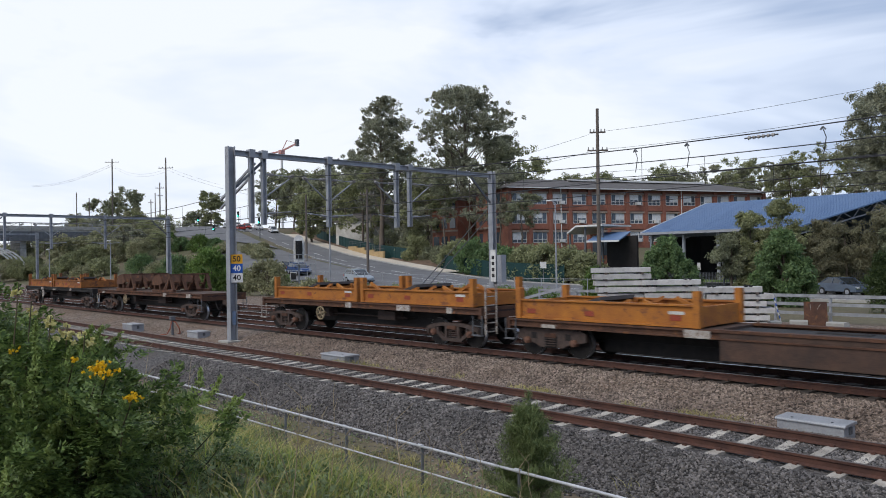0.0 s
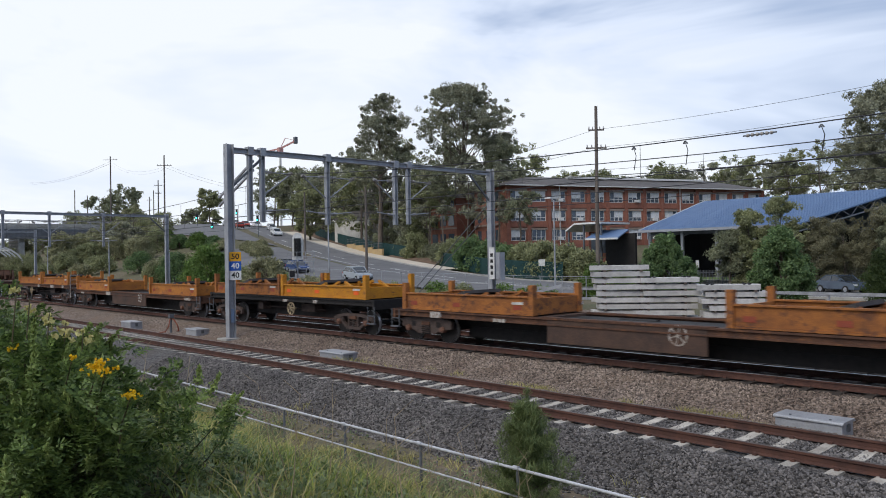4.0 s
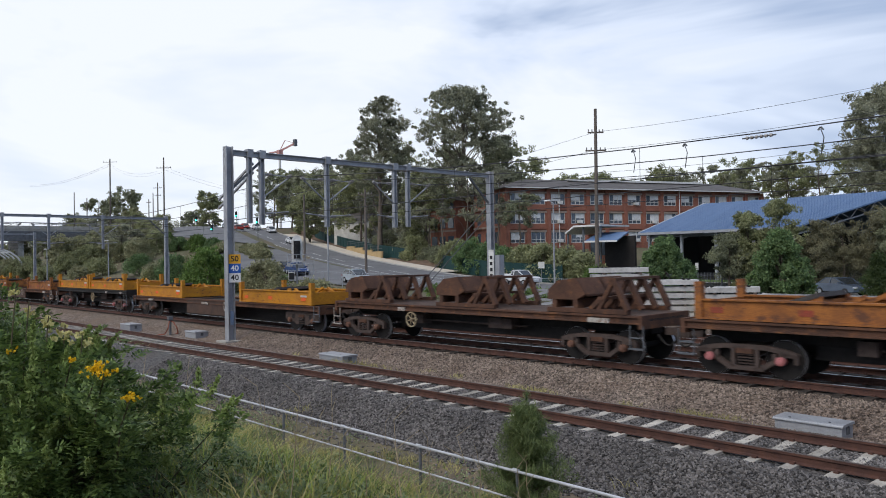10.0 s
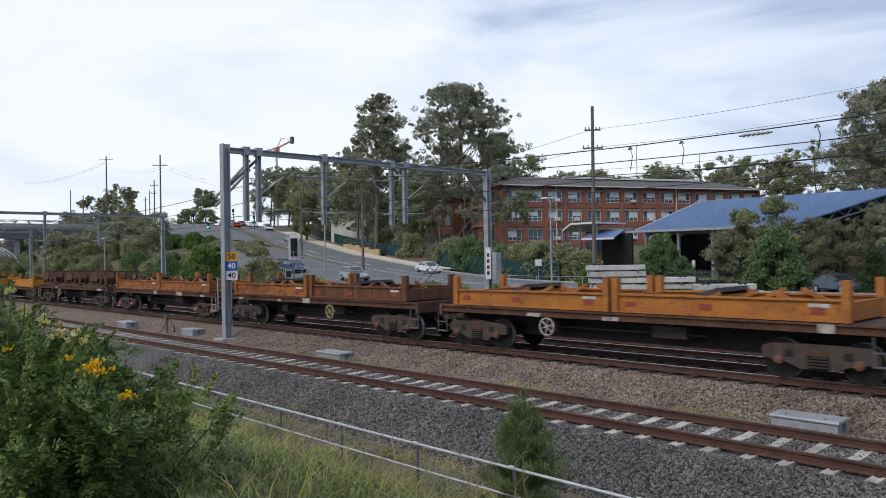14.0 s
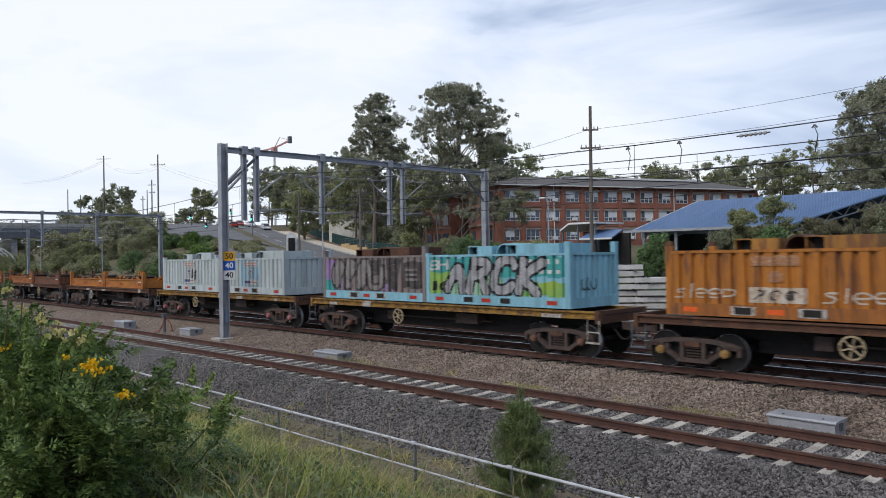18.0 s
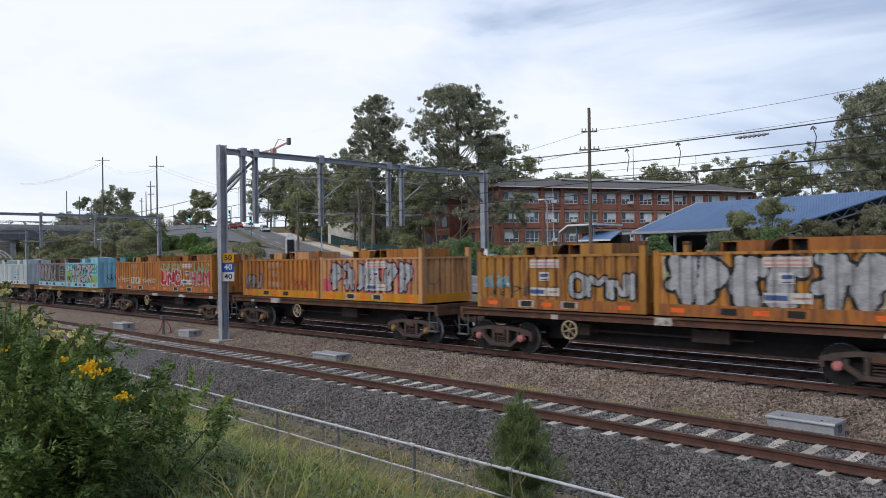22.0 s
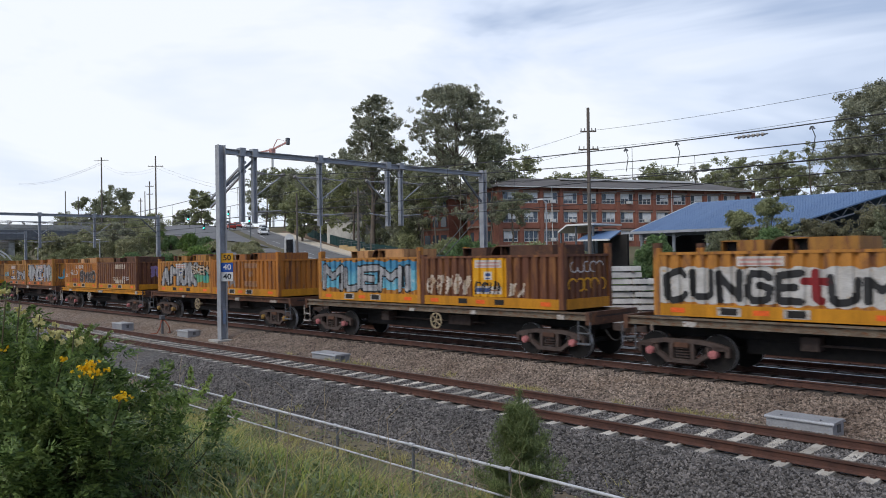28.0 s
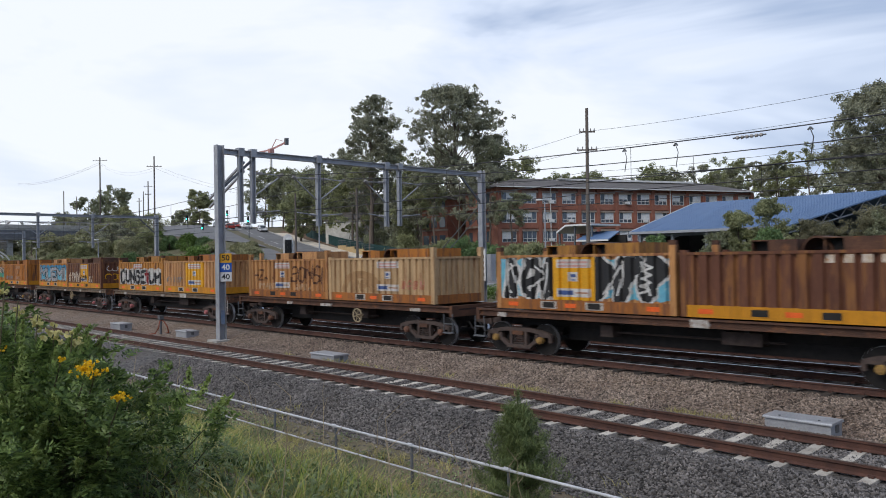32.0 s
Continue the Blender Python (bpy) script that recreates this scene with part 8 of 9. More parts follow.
    for k, (x, y, h, r) in enumerate(((-28, 134, 19, 7), (-47, 142, 17, 7), (-20, 120, 18, 7))):
        tree("gum_tree", x, y, h, r, GUM, 97 + k, "dark eucalyptus behind the shed", trunk=0.35, base=0.25, clumps=130, count=60, leaf=0.4, clump_r=0.9, z=2, lobes=16, lobe_size=0.32)


gums()
# trees before the shed
for k, (x, y, h, r, m, lab) in enumerate((
        (-31.7, 68.4, 7.6, 1.5, OLIVE, "leafy olive-green tree before the blue-roofed shed"), (-28.9, 68.2, 8.3, 2.2, OLIVE, "olive-green tree before the blue-roofed shed"), (-33.2, 67.6, 5.2, 1.8, DARK, "dark leafy tree on a short trunk before the shed"),
        (-25.6, 68.6, 6.2, 2.0, BROWNISH, "brownish casuarina with thin stems"), (-23.4, 68.0, 6.2, 2.2, BROWNISH, "brownish casuarina with thin stems"), (-20.6, 68.6, 7.6, 2.2, BROWNISH, "brownish casuarina with thin stems"),
        (-18.2, 68.0, 7.4, 2.4, DARK, "dark leafy tree beside the road"), (-15.4, 68.2, 7.0, 2.4, DARK, "dark leafy tree beside the road"))):
    tree("roadside_tree", x, y, h, r, m, 120 + k, lab, trunk=0.14, base=0.4 if k == 2 else 0.06, clumps=320, count=90, leaf=0.19, clump_r=0.5, droop=0.7 if m is BROWNISH else 0.2, slim=0.25 if m is BROWNISH else 0.45, lobes=26, lobe_size=0.46)


def shrub(x, y, h, r, mat, seed, label, leaf=0.16, clumps=70, count=130, cone=0.5, z=None, name="bush", clump_r=0.5, slim=0.5):
    """A dense shrub, leafy to the ground, cone in 0..1 narrowing it upwards."""
    g = random.Random(seed)
    z = ground_z(x, y) if z is None else z
    t = thing(name, pose(x, y, z), label, "bush")
    c, rr = [], []
    for k in range(clumps):
        u = g.random() ** 0.85
        rad = r * (1 - cone * u ** 1.6) * math.sin(math.pi * min(1, 0.22 + u * 0.72)) ** 0.5 * math.sqrt(g.uniform(0.25, 1))
        a = g.random() * 6.283
        c.append((rad * math.cos(a), rad * math.sin(a), clump_r * 0.5 + u * (h - clump_r)))
        rr.append(clump_r * g.uniform(0.6, 1.2) * (1 - 0.35 * cone * u))
    m = Mesh().tube((0, 0, -0.2), (0, 0, h * 0.7), r * 0.06 + 0.02, 6, 0.02, cap=False)
    for k in range(0, clumps, 4):
        m.tube((0, 0, c[k][2] * 0.5), c[k], 0.03, 4, 0.01, cap=False)
    part("stem", m, BARK, t)
    part("foliage", leaves(c, rr, count, leaf, slim=slim, seed=seed), mat, t)
    return t


shrub(-29.0, 49.2, 4.7, 2.45, GREEN, 201, "dense rounded green shrub beyond the yard", leaf=0.19, clumps=190, count=150, cone=0.62, clump_r=0.42)
shrub(-20.4, 48.4, 4.9, 2.15, GREEN, 202, "tall dense green shrub beside the steel fence", leaf=0.19, clumps=210, count=150, cone=0.62, clump_r=0.42)
shrub(-34.0, 47.6, 2.6, 1.0, BRIGHT, 203, "bright yellow-green shrub by the stacks", leaf=0.15, clumps=70, cone=0.5)
shrub(-32.0, 47.8, 1.9, 1.1, BRIGHT, 204, "bright yellow-green shrub by the stacks", leaf=0.15, clumps=60, cone=0.4)
shrub(-13.7, 45.0, 3.3, 1.0, CONIFER, 205, "small conical conifer beside the fence", leaf=0.16, clumps=90, cone=0.95, slim=0.25)
shrub(-11.9, 45.5, 2.4, 1.3, CONIFER, 206, "low green shrub beside the fence", leaf=0.16, clumps=80, cone=0.5, slim=0.3)
for k, (x, y, h, r, m) in enumerate(((-75, 76, 5, 3, GREEN), (-71, 75.5, 4.6, 2.8, GREEN), (-67, 74.5, 4.0, 2.4, GREEN), (-63, 73.4, 4.4, 2.5, OLIVE), (-59, 72.3, 4.6, 2.8, OLIVE), (-55, 71.6, 4.2, 2.4, OLIVE), (-52, 71, 3.6, 2.2, OLIVE),
                                     (-82, 79.5, 4.6, 2.8, OLIVE), (-87, 82, 3.2, 2.4, DARK), (-92, 84, 2.8, 2.2, DARK), (-101, 87, 5, 3, DARK), (-96, 84, 4.5, 2.6, OLIVE), (-110, 89, 5, 3, DARK))):
    shrub(x, y, h, r, m, 220 + k, "leafy shrub behind the green fence", leaf=0.3, clumps=70, count=90, cone=0.3, clump_r=0.8)
# the cutting's overgrown slope
SCRUB = leaf_material("slope_scrub_leaves", (0.165, 0.17, 0.092), (0.40, 0.39, 0.225))
g8 = random.Random(31)
for k in range(78):
    u = g8.random()
    x = -178 + 112 * u
    y = 37.5 + g8.random() ** 0.8 * max(6, road_y(x) - 46)
    h = g8.uniform(1.7, 4.2) * (1.25 - 0.45 * u)
    if y > road_y(x) - 14 and x > -150:
        h *= 0.45
    if 1.8 < -x / y < 2.35:
        h = min(h, 4.2 - ground_z(x, y))
    if 1.3 < -x / y < 1.72:
        h = min(h, 2.1 - ground_z(x, y))
    if h < 0.8 or x > -106 and y > 47:
        continue
    shrub(x, y, h, h * 0.68, g8.choice((GREEN, SCRUB, OLIVE, SCRUB, BRIGHT if x > -100 else SCRUB, OLIVE)), 260 + k, "rough green scrub on the cutting slope", leaf=0.23, clumps=46, count=170, cone=0.25, clump_r=0.8)
for k in range(52):
    x = -335 + 190 * g8.random()
    y = 42 + g8.random() * max(10, road_y(x) - 60)
    h = g8.uniform(4.5, 7.5)
    if 1.75 < -x / y < 2.5:
        continue
    tree("hillside_tree", x, y, h, h * 0.55, g8.choice((OLIVE, SCRUB, SCRUB, GUM)), 420 + k, "rounded green tree on the far hillside", trunk=0.16, base=0.08, clumps=80, count=55, leaf=0.5, clump_r=0.95, lobes=9, lobe_size=0.5)
for k, (x, y, h, r, m) in enumerate(((-149, 64, 3.4, 2.0, BRIGHT), (-134, 63.5, 3.2, 2.2, BRIGHT), (-131, 65, 2.4, 1.8, GREEN), (-122, 67.5, 1.6, 1.8, SCRUB), (-118, 66.5, 1.6, 1.8, SCRUB), (-141, 63, 2.6, 2.0, GREEN), (-126, 64, 1.8, 1.8, SCRUB), (-112, 64, 1.7, 1.8, SCRUB))):
    shrub(x, y, h, r, m, 460 + k, "leafy bush on the slope below the hill road", leaf=0.26, clumps=90, count=90, cone=0.4, clump_r=0.6)
shrub(-71, 34.6, 4.6, 2.6, BRIGHT, 330, "bright green shrub beside the line", leaf=0.25, clumps=80, count=110, cone=0.4, clump_r=0.7)
shrub(-74.5, 35.5, 3.6, 2.2, BRIGHT, 331, "bright green shrub beside the line", leaf=0.25, clumps=70, count=110, cone=0.4, clump_r=0.7)
shrub(-62.5, 36.2, 3.3, 2.3, SCRUB, 332, "thin olive-green scrub beside the line", leaf=0.22, clumps=60, count=90, cone=0.3, clump_r=0.7)
shrub(-55.5, 36.8, 1.5, 1.6, SCRUB, 333, "thin olive-green scrub beside the line", leaf=0.22, clumps=50, count=90, cone=0.3, clump_r=0.7)
for k, (x, y) in enumerate(((-49, 40), (-45, 41.5), (-41.5, 40.5), (-38, 42), (-52.5, 40), (-34.5, 41.5), (-9, 34.2), (-6.5, 34.4))):
    shrub(x, y, 1.1 if y > 36 else 0.6, 1.3 if y > 36 else 0.5, BRIGHT if k % 2 else OLIVE, 340 + k, "low weeds by the fence", leaf=0.14, clumps=30, count=60, cone=0.2, clump_r=0.35, name="weeds")
for k, (x, y, h, r) in enumerate(((-301, 112, 13.5, 8.0), (-316, 108, 12.0, 7.5), (-345, 108, 6, 5))):
    tree("far_tree", x, y, h, r, DARK, 380 + k, "dark tree on the far hill", trunk=0.3, base=0.02, clumps=130, count=60, leaf=0.8, clump_r=1.5, z=18.0, lobes=16, lobe_size=0.45)
for k, (x, y, h, r) in enumerate(((-214, 105, 14.5, 3.4), (-226, 106, 8.0, 4), (-220, 108, 7.0, 3.5))):
    tree("hill_tree", x, y, h, r, (OLIVE, DARK)[k % 2], 390 + k, "tree on the brow of the hill road", trunk=0.25, base=0.4 if h > 10 else 0.02, clumps=150, count=55, leaf=0.5, clump_r=1.0, z=11.0, lobes=20, lobe_size=0.42)

# ---- foreground bank ----


YOUNGLEAF = leaf_material("young_leaves", (0.14, 0.19, 0.045), (0.32, 0.40, 0.13), 0.5)
WEEDLEAF = leaf_material("weed_leaves", (0.08, 0.115, 0.045), (0.31, 0.37, 0.19), 0.6)


def bank_bush():
    """The leafy shrub on the camera's bank: stems, narrow leaves, yellow flower heads."""
    b = thing("flowering_bush", pose(-5.0, 1.5, ground_z(-5, 1.5)), "dense green shrub with yellow flower heads", "bush")
    z0 = ground_z(-5, 1.5)
    g = random.Random(17)
    balls = ((-5.2, 1.65, 2.0, 0.38), (-5.08, 1.65, 1.85, 0.33), (-5.7, 1.65, 2.30, 0.38), (-7.2, 1.5, 2.1, 0.7), (-5.65, 1.35, 1.97, 0.76), (-5.06, 1.46, 1.9, 0.46), (-6.1, 1.9, 1.95, 0.7), (-5.4, 2.2, 1.8, 0.6), (-6.6, 1.2, 2.2, 0.8), (-4.9, 1.1, 1.6, 0.5))
    c, r, out, st, sh, sc, sr = [], [], [], Mesh(), Mesh(), [], []
    for x, y, z, q in balls:
        for k in range(int(110 * q * q / 0.36)):
            d = Vector((g.gauss(0, 1), g.gauss(0, 1), g.gauss(0, 1))).normalized() * q * g.uniform(0.55, 1.02)
            p = Vector((x, y, z)) + d
            if p.z < ground_z(p.x, p.y) + 0.05 or p.z < 1.95 and p.x > -6.2 and g.random() < 0.25:
                continue
            c.append((p.x + 5.0, p.y - 1.5, p.z - z0))
            r.append(g.uniform(0.06, 0.12))
            out.append(d.normalized())
            if k % 7 == 0:
                a = Vector((x + 5.0 + g.uniform(-0.2, 0.2), y - 1.5 + g.uniform(-0.2, 0.2), ground_z(x, y) - z0))
                m = a.lerp(Vector(c[-1]), 0.6) + Vector((g.uniform(-0.06, 0.06), g.uniform(-0.06, 0.06), 0))
                st.tube(a, m, 0.009, 5, 0.006, cap=False).tube(m, c[-1], 0.006, 5, 0.002, cap=False)
    part("stem", st, TWIG, b)
    part("foliage", leaves(c, r, 26, 0.034, slim=0.45, seed=5, flat=0.3, shell=0.15), BUSHLEAF, b)
    part("compound_leaves", fronds(c, out, 7, 0.13, 0.042, 35), BUSHLEAF, b)
    # young shoots standing out of the outline
    for k in range(110):
        x, y, z, q = g.choice(balls)
        d = Vector((g.gauss(0, 1), g.gauss(0, 1), abs(g.gauss(0.5, 0.8)))).normalized()
        p = Vector((x + 5.0, y - 1.5, z - z0)) + d * q * 0.9
        e = p + (d + Vector((g.uniform(-0.3, 0.3), g.uniform(-0.3, 0.3), 0.7))).normalized() * g.uniform(0.1, 0.22)
        sh.tube(p, e, 0.005, 4, 0.002, cap=False)
        for i in range(9):
            u = i / 8
            sc.append(p.lerp(e, u))
            sr.append(0.05 * (1.15 - u))
    part("shoot", sh, TWIG, b, kind="stuff")
    part("young_foliage", leaves(sc, sr, 14, 0.038, slim=0.36, seed=15, flat=0.3, shell=0.2), YOUNGLEAF, b, "pale green young leaves")
    fl = []
    for x, y, z, n, s in ((-4.57, 1.54, 2.53, 40, 0.032), (-4.37, 1.65, 2.37, 22, 0.022), (-4.89, 1.50, 2.55, 8, 0.014), (-4.5, 1.56, 2.50, 16, 0.026), (-5.32, 1.28, 2.6, 5, 0.02)):
        for k in range(n):
            fl.append((x + 5.0 + g.gauss(0, s), y - 1.5 + g.gauss(0, s), z - z0 + g.gauss(0, s * 0.6) + 0.02))
    for x, y, z in ((-4.57, 1.54, 2.52), (-4.37, 1.65, 2.36), (-4.89, 1.50, 2.54), (-4.5, 1.56, 2.49)):
        part("flower_stalk", Mesh().path([(x + 4.55, y - 1.42, z - z0 - 0.5), (x + 4.82, y - 1.48, z - z0 - 0.16), (x + 5.0, y - 1.5, z - z0)], 0.005, 5), TWIG, b)
        part("stalk_leaves", fronds([(x + 4.6 + 0.07 * q, y - 1.44 - 0.01 * q, z - z0 - 0.42 + 0.07 * q) for q in range(6)], [(0.3, 0.2, 0.6)] * 6, 7, 0.12, 0.04, 60, 6), BUSHLEAF, b)
    part("yellow_blossom", leaves(fl, [0.011] * len(fl), 9, 0.014, slim=0.9, seed=6, shell=0.1), YELLOWFLOWER, b, "clusters of small yellow flowers", kind="stuff")
    fl = []
    for x, y, z, n, s in ((-5.45, 1.64, 2.68, 11, 0.04), (-5.6, 1.58, 2.74, 10, 0.04), (-5.9, 1.46, 2.96, 6, 0.03), (-5.3, 1.7, 2.63, 9, 0.04), (-5.75, 1.5, 2.84, 4, 0.03)):
        for k in range(n):
            fl.append((x + 5.0 + g.gauss(0, s), y - 1.5 + g.gauss(0, s), z - z0 + g.gauss(0, s * 0.6)))
    for x, y, z in ((-5.45, 1.64, 2.74), (-5.6, 1.58, 2.80), (-5.9, 1.46, 3.02), (-5.3, 1.7, 2.68), (-5.75, 1.5, 2.9)):
        part("flower_stalk", Mesh().tube((x + 5.1, y - 1.6, z - z0 - 0.9), (x + 5.0, y - 1.5, z - z0), 0.008, 5, 0.004), TWIG, b)
    part("pale_blossom", leaves(fl, [0.02] * len(fl), 9, 0.026, slim=0.9, seed=8, shell=0.1), CREAMFLOWER, b, "pale cream flower heads", kind="stuff")


bank_bush()


def bank_grass():
    g = np.random.default_rng(21)
    n = 90000
    x = g.uniform(-16, 1.5, n)
    y = 2.0 + 5.0 * g.random(n) ** 0.9
    edge = np.array([6.4 + 0.55 * math.sin(v * 1.3) + 0.3 * math.sin(v * 3.7) for v in x])
    lush = np.array([noise.noise(Vector((a * 1.5, b * 1.5, 0.0))) + 0.5 * noise.noise(Vector((a * 4.1, b * 4.1, 2.0))) for a, b in zip(x, y)])
    keep = (y < edge) & (lush > g.uniform(-0.5, 0.45, n))
    pts = np.array([(a, b, ground_z(a, b) - 0.02) for a, b in zip(x[keep], y[keep])])
    k = g.random(len(pts))
    tagged(part("bank_grass", blades(pts[k < 0.42], 0.28, 0.013, 22, 0.5), GRASSGREEN), "long green grass on the bank", kind="stuff")
    tagged(part("dry_grass", blades(pts[(k >= 0.42) & (k < 0.68)], 0.36, 0.010, 23, 0.6), GRASSDRY), "yellowing long grass on the bank", kind="stuff")
    tagged(part("broadleaf_weeds", leaves(pts[k >= 0.68] + np.array([0, 0, 0.13]), np.full((k >= 0.68).sum(), 0.09), 5, 0.06, slim=0.5, seed=25), WEEDLEAF), "low broad-leaved weeds among the grass", kind="stuff")
    # tufts along the ballast's foot and between the tracks
    m = 2400
    xx = g.uniform(-24, 0, m)
    yy = np.where(g.random(m) < 0.85, g.normal(8.7, 0.6, m), g.normal(14.95, 0.35, m))
    t = []
    for a, b in zip(xx, yy):
        if noise.noise(Vector((a * 0.9, b * 0.9, 3))) > 0.1:
            for _ in range(14):
                t.append((a + g.normal(0, 0.09), b + g.normal(0, 0.07), ground_z(a, b) - 0.02))
    tagged(part("weed_tufts", blades(np.array(t), 0.17, 0.012, 27, 0.6), GRASSDRY), "straggling weeds at the foot of the ballast", kind="stuff")
    w = np.array([(a + g.normal(0, 0.1), b + g.normal(0, 0.1), ground_z(a, b) + 0.07) for a, b in zip(xx, yy) if b < 10 and noise.noise(Vector((a * 0.7, b * 0.7, 9))) > -0.1])
    tagged(part("verge_weeds", leaves(w, np.full(len(w), 0.10), 12, 0.05, slim=0.5, seed=29), WEEDLEAF), "low leafy weeds along the pipe fence", kind="stuff")


bank_grass()


def dry_stalks():
    g = random.Random(44)
    for k in range(44):
        x, y = g.uniform(-8.5, -2.2), g.uniform(1.9, 5.0)
        z = ground_z(x, y)
        t = thing("dry_stalk", pose(x, y, z), "bare dry weed stalk in the grass", "stalk", "dry stalks")
        h = g.uniform(0.45, 0.95)
        m = Mesh()
        p = Vector((0, 0, 0))
        d = Vector((g.uniform(-0.3, 0.3), g.uniform(-0.3, 0.3), 1)).normalized()
        for q in range(5):
            n = p + d * h / 5 + Vector((g.uniform(-0.02, 0.02), g.uniform(-0.02, 0.02), 0))
            m.tube(p, n, 0.005 - 0.0007 * q, 5, 0.0045 - 0.0007 * q, cap=False)
            if q > 1:
                m.tube(n, n + Vector((g.uniform(-0.12, 0.12), g.uniform(-0.12, 0.12), 0.1)), 0.0025, 4, 0.001, cap=False)
            p = n
        part("stem", m, DRYSTEM, t)


dry_stalks()


def casuarina_sapling():
    """A feathery young she-oak beside the pipe fence."""
    x, y = -7.3, 8.45
    t = thing("casuarina_sapling", pose(x, y, ground_z(x, y)), "feathery dark green she-oak sapling by the fence", "sapling")
    g = random.Random(3)
    m = Mesh().tube((0, 0, -0.1), (0.03, 0, 1.8), 0.02, 6, 0.005)
    c, r = [(0.03, 0, 1.7 + 0.06 * k) for k in range(5)], [0.07] * 5
    for k in range(125):
        u = g.random() ** 1.15
        a = g.random() * 6.283
        out = (0.78 * (1 - u) ** 0.8 + 0.07) * g.uniform(0.45, 1.05)
        p0 = Vector((0, 0, 0.12 + 1.45 * u))
        p1 = p0 + Vector((out * math.cos(a), out * math.sin(a), 0.35 * out + g.uniform(0.05, 0.32)))
        m.tube(p0, p1, 0.007, 4, 0.002, cap=False)
        for i in range(6):
            c.append(tuple(p0.lerp(p1, 0.35 + 0.65 * i / 5)))
            r.append(0.085)
    part("stem", m, BARK, t)
    part("needles", leaves(c, r, 26, 0.16, slim=0.05, seed=14, droop=-1.1, shell=0.1), SHEOAK, t)


casuarina_sapling()

# loose ballast stones
gs = np.random.default_rng(77)


def scatter(n, x0, x1, y0, y1, grow=1.0):
    u = gs.random(n) ** grow
    x, y = x1 + (x0 - x1) * u, gs.uniform(y0, y1, n)
    return [(a, b, ground_z(a, b) + 0.004) for a, b in zip(x, y)]


tagged(part("ballast_stones", stones(scatter(44000, -26, -1, 9.95, 11.70, 1.3) + scatter(1500, -26, -1, 9.3, 10.0, 1.3), 0.056, 51), STONE_NEW), "loose dark grey ballast stones", kind="stuff")
tagged(part("ballast_stones", stones(scatter(17000, -26, -1, 12.25, 13.6, 1.3), 0.054, 52), STONE_NEW), "loose dark grey ballast stones between the rails", kind="stuff")
tagged(part("ballast_stones", stones(scatter(44000, -30, -1, 13.9, 17.6, 1.3), 0.06, 53), STONE_OLD), "loose brown-grey ballast stones", kind="stuff")

# ---- far left: bridge, station roof, traffic lights, crane ----


def road_bridge():
    x0 = -186
    b = thing("road_bridge", pose(x0, 0, 0), "concrete road bridge over the railway", "bridge")
    part("deck", Mesh().box(-5, 5, 8, 62, 10.2, 10.9), CONCRETE, b)
    part("parapet", Mesh().box(4.7, 5.1, 8, 62, 10.9, 11.7), CONCRETE, b)
    part("girder", Mesh().box(4.2, 5.05, 8, 62, 8.4, 10.5), GALV_DARK, b, "dark steel girder")
    for y in (13.5, 30.5, 46):
        part("pier", Mesh().box(-4, 4, y - 0.6, y + 0.6, -1, 8.9), CONCRETE, b)
    for k in range(18):
        part("parapet_rail_post", Mesh().box(4.8, 4.95, 9 + k * 3, 9.12 + k * 3, 11.7, 12.4), GALV, b)
    part("parapet_rail", Mesh().box(4.82, 4.93, 8, 62, 12.3, 12.45), GALV, b)


road_bridge()


def station_roof():
    s = thing("station_roof", pose(-166, 33.0, 0), "pale arched lattice station canopy", "canopy")
    for k in range(4):
        x = k * 3.0
        pts = [Vector((x, -7 * math.cos(math.pi * i / 12), 2.6 + 4.2 * math.sin(math.pi * i / 12))) for i in range(13)]
        part("arch_rib", Mesh().path(pts, 0.16), WHITE, s, "white arched rib")
    for i in range(1, 12, 2):
        y, z = -7 * math.cos(math.pi * i / 12), 2.6 + 4.2 * math.sin(math.pi * i / 12)
        part("purlin", Mesh().tube((0, y, z), (9, y, z), 0.1, 5), WHITE, s)
    part("station_room", Mesh().box(-4, 8, -5, 3, -0.2, 2.8), WHITE, s)


station_roof()


def traffic_light(x, y, z, arm, head_z):
    t = thing("traffic_light", pose(x, y, z), "traffic light showing green on a grey pole", "traffic light", "traffic lights")
    part("pole", Mesh().tube((0, 0, -2.5), (0, 0, head_z + 0.6), 0.1, 7), GALV_DARK, t)
    part("head", Mesh().box(-0.25, 0.25, -0.35, -0.05, head_z - 0.9, head_z + 0.5), BLACKPAINT, t)
    part("green_lens", Mesh().tube((0.1, -0.35, head_z - 0.5), (0.14, -0.4, head_z - 0.5), 0.2, 10), GREENLAMP, t, "lit green lens")


GREENLAMP = glow_material("green_lamp", (0.05, 0.9, 0.65), 3.0)
for x, y, z, hz in ((-173.5, 92.6, 11.0, 4.2), (-152.1, 86.3, 8.3, 4.1), (-168.5, 83.6, 8.0, 3.5), (-186, 88, 10, 4.5)):
    traffic_light(x, y, z, 0, hz)


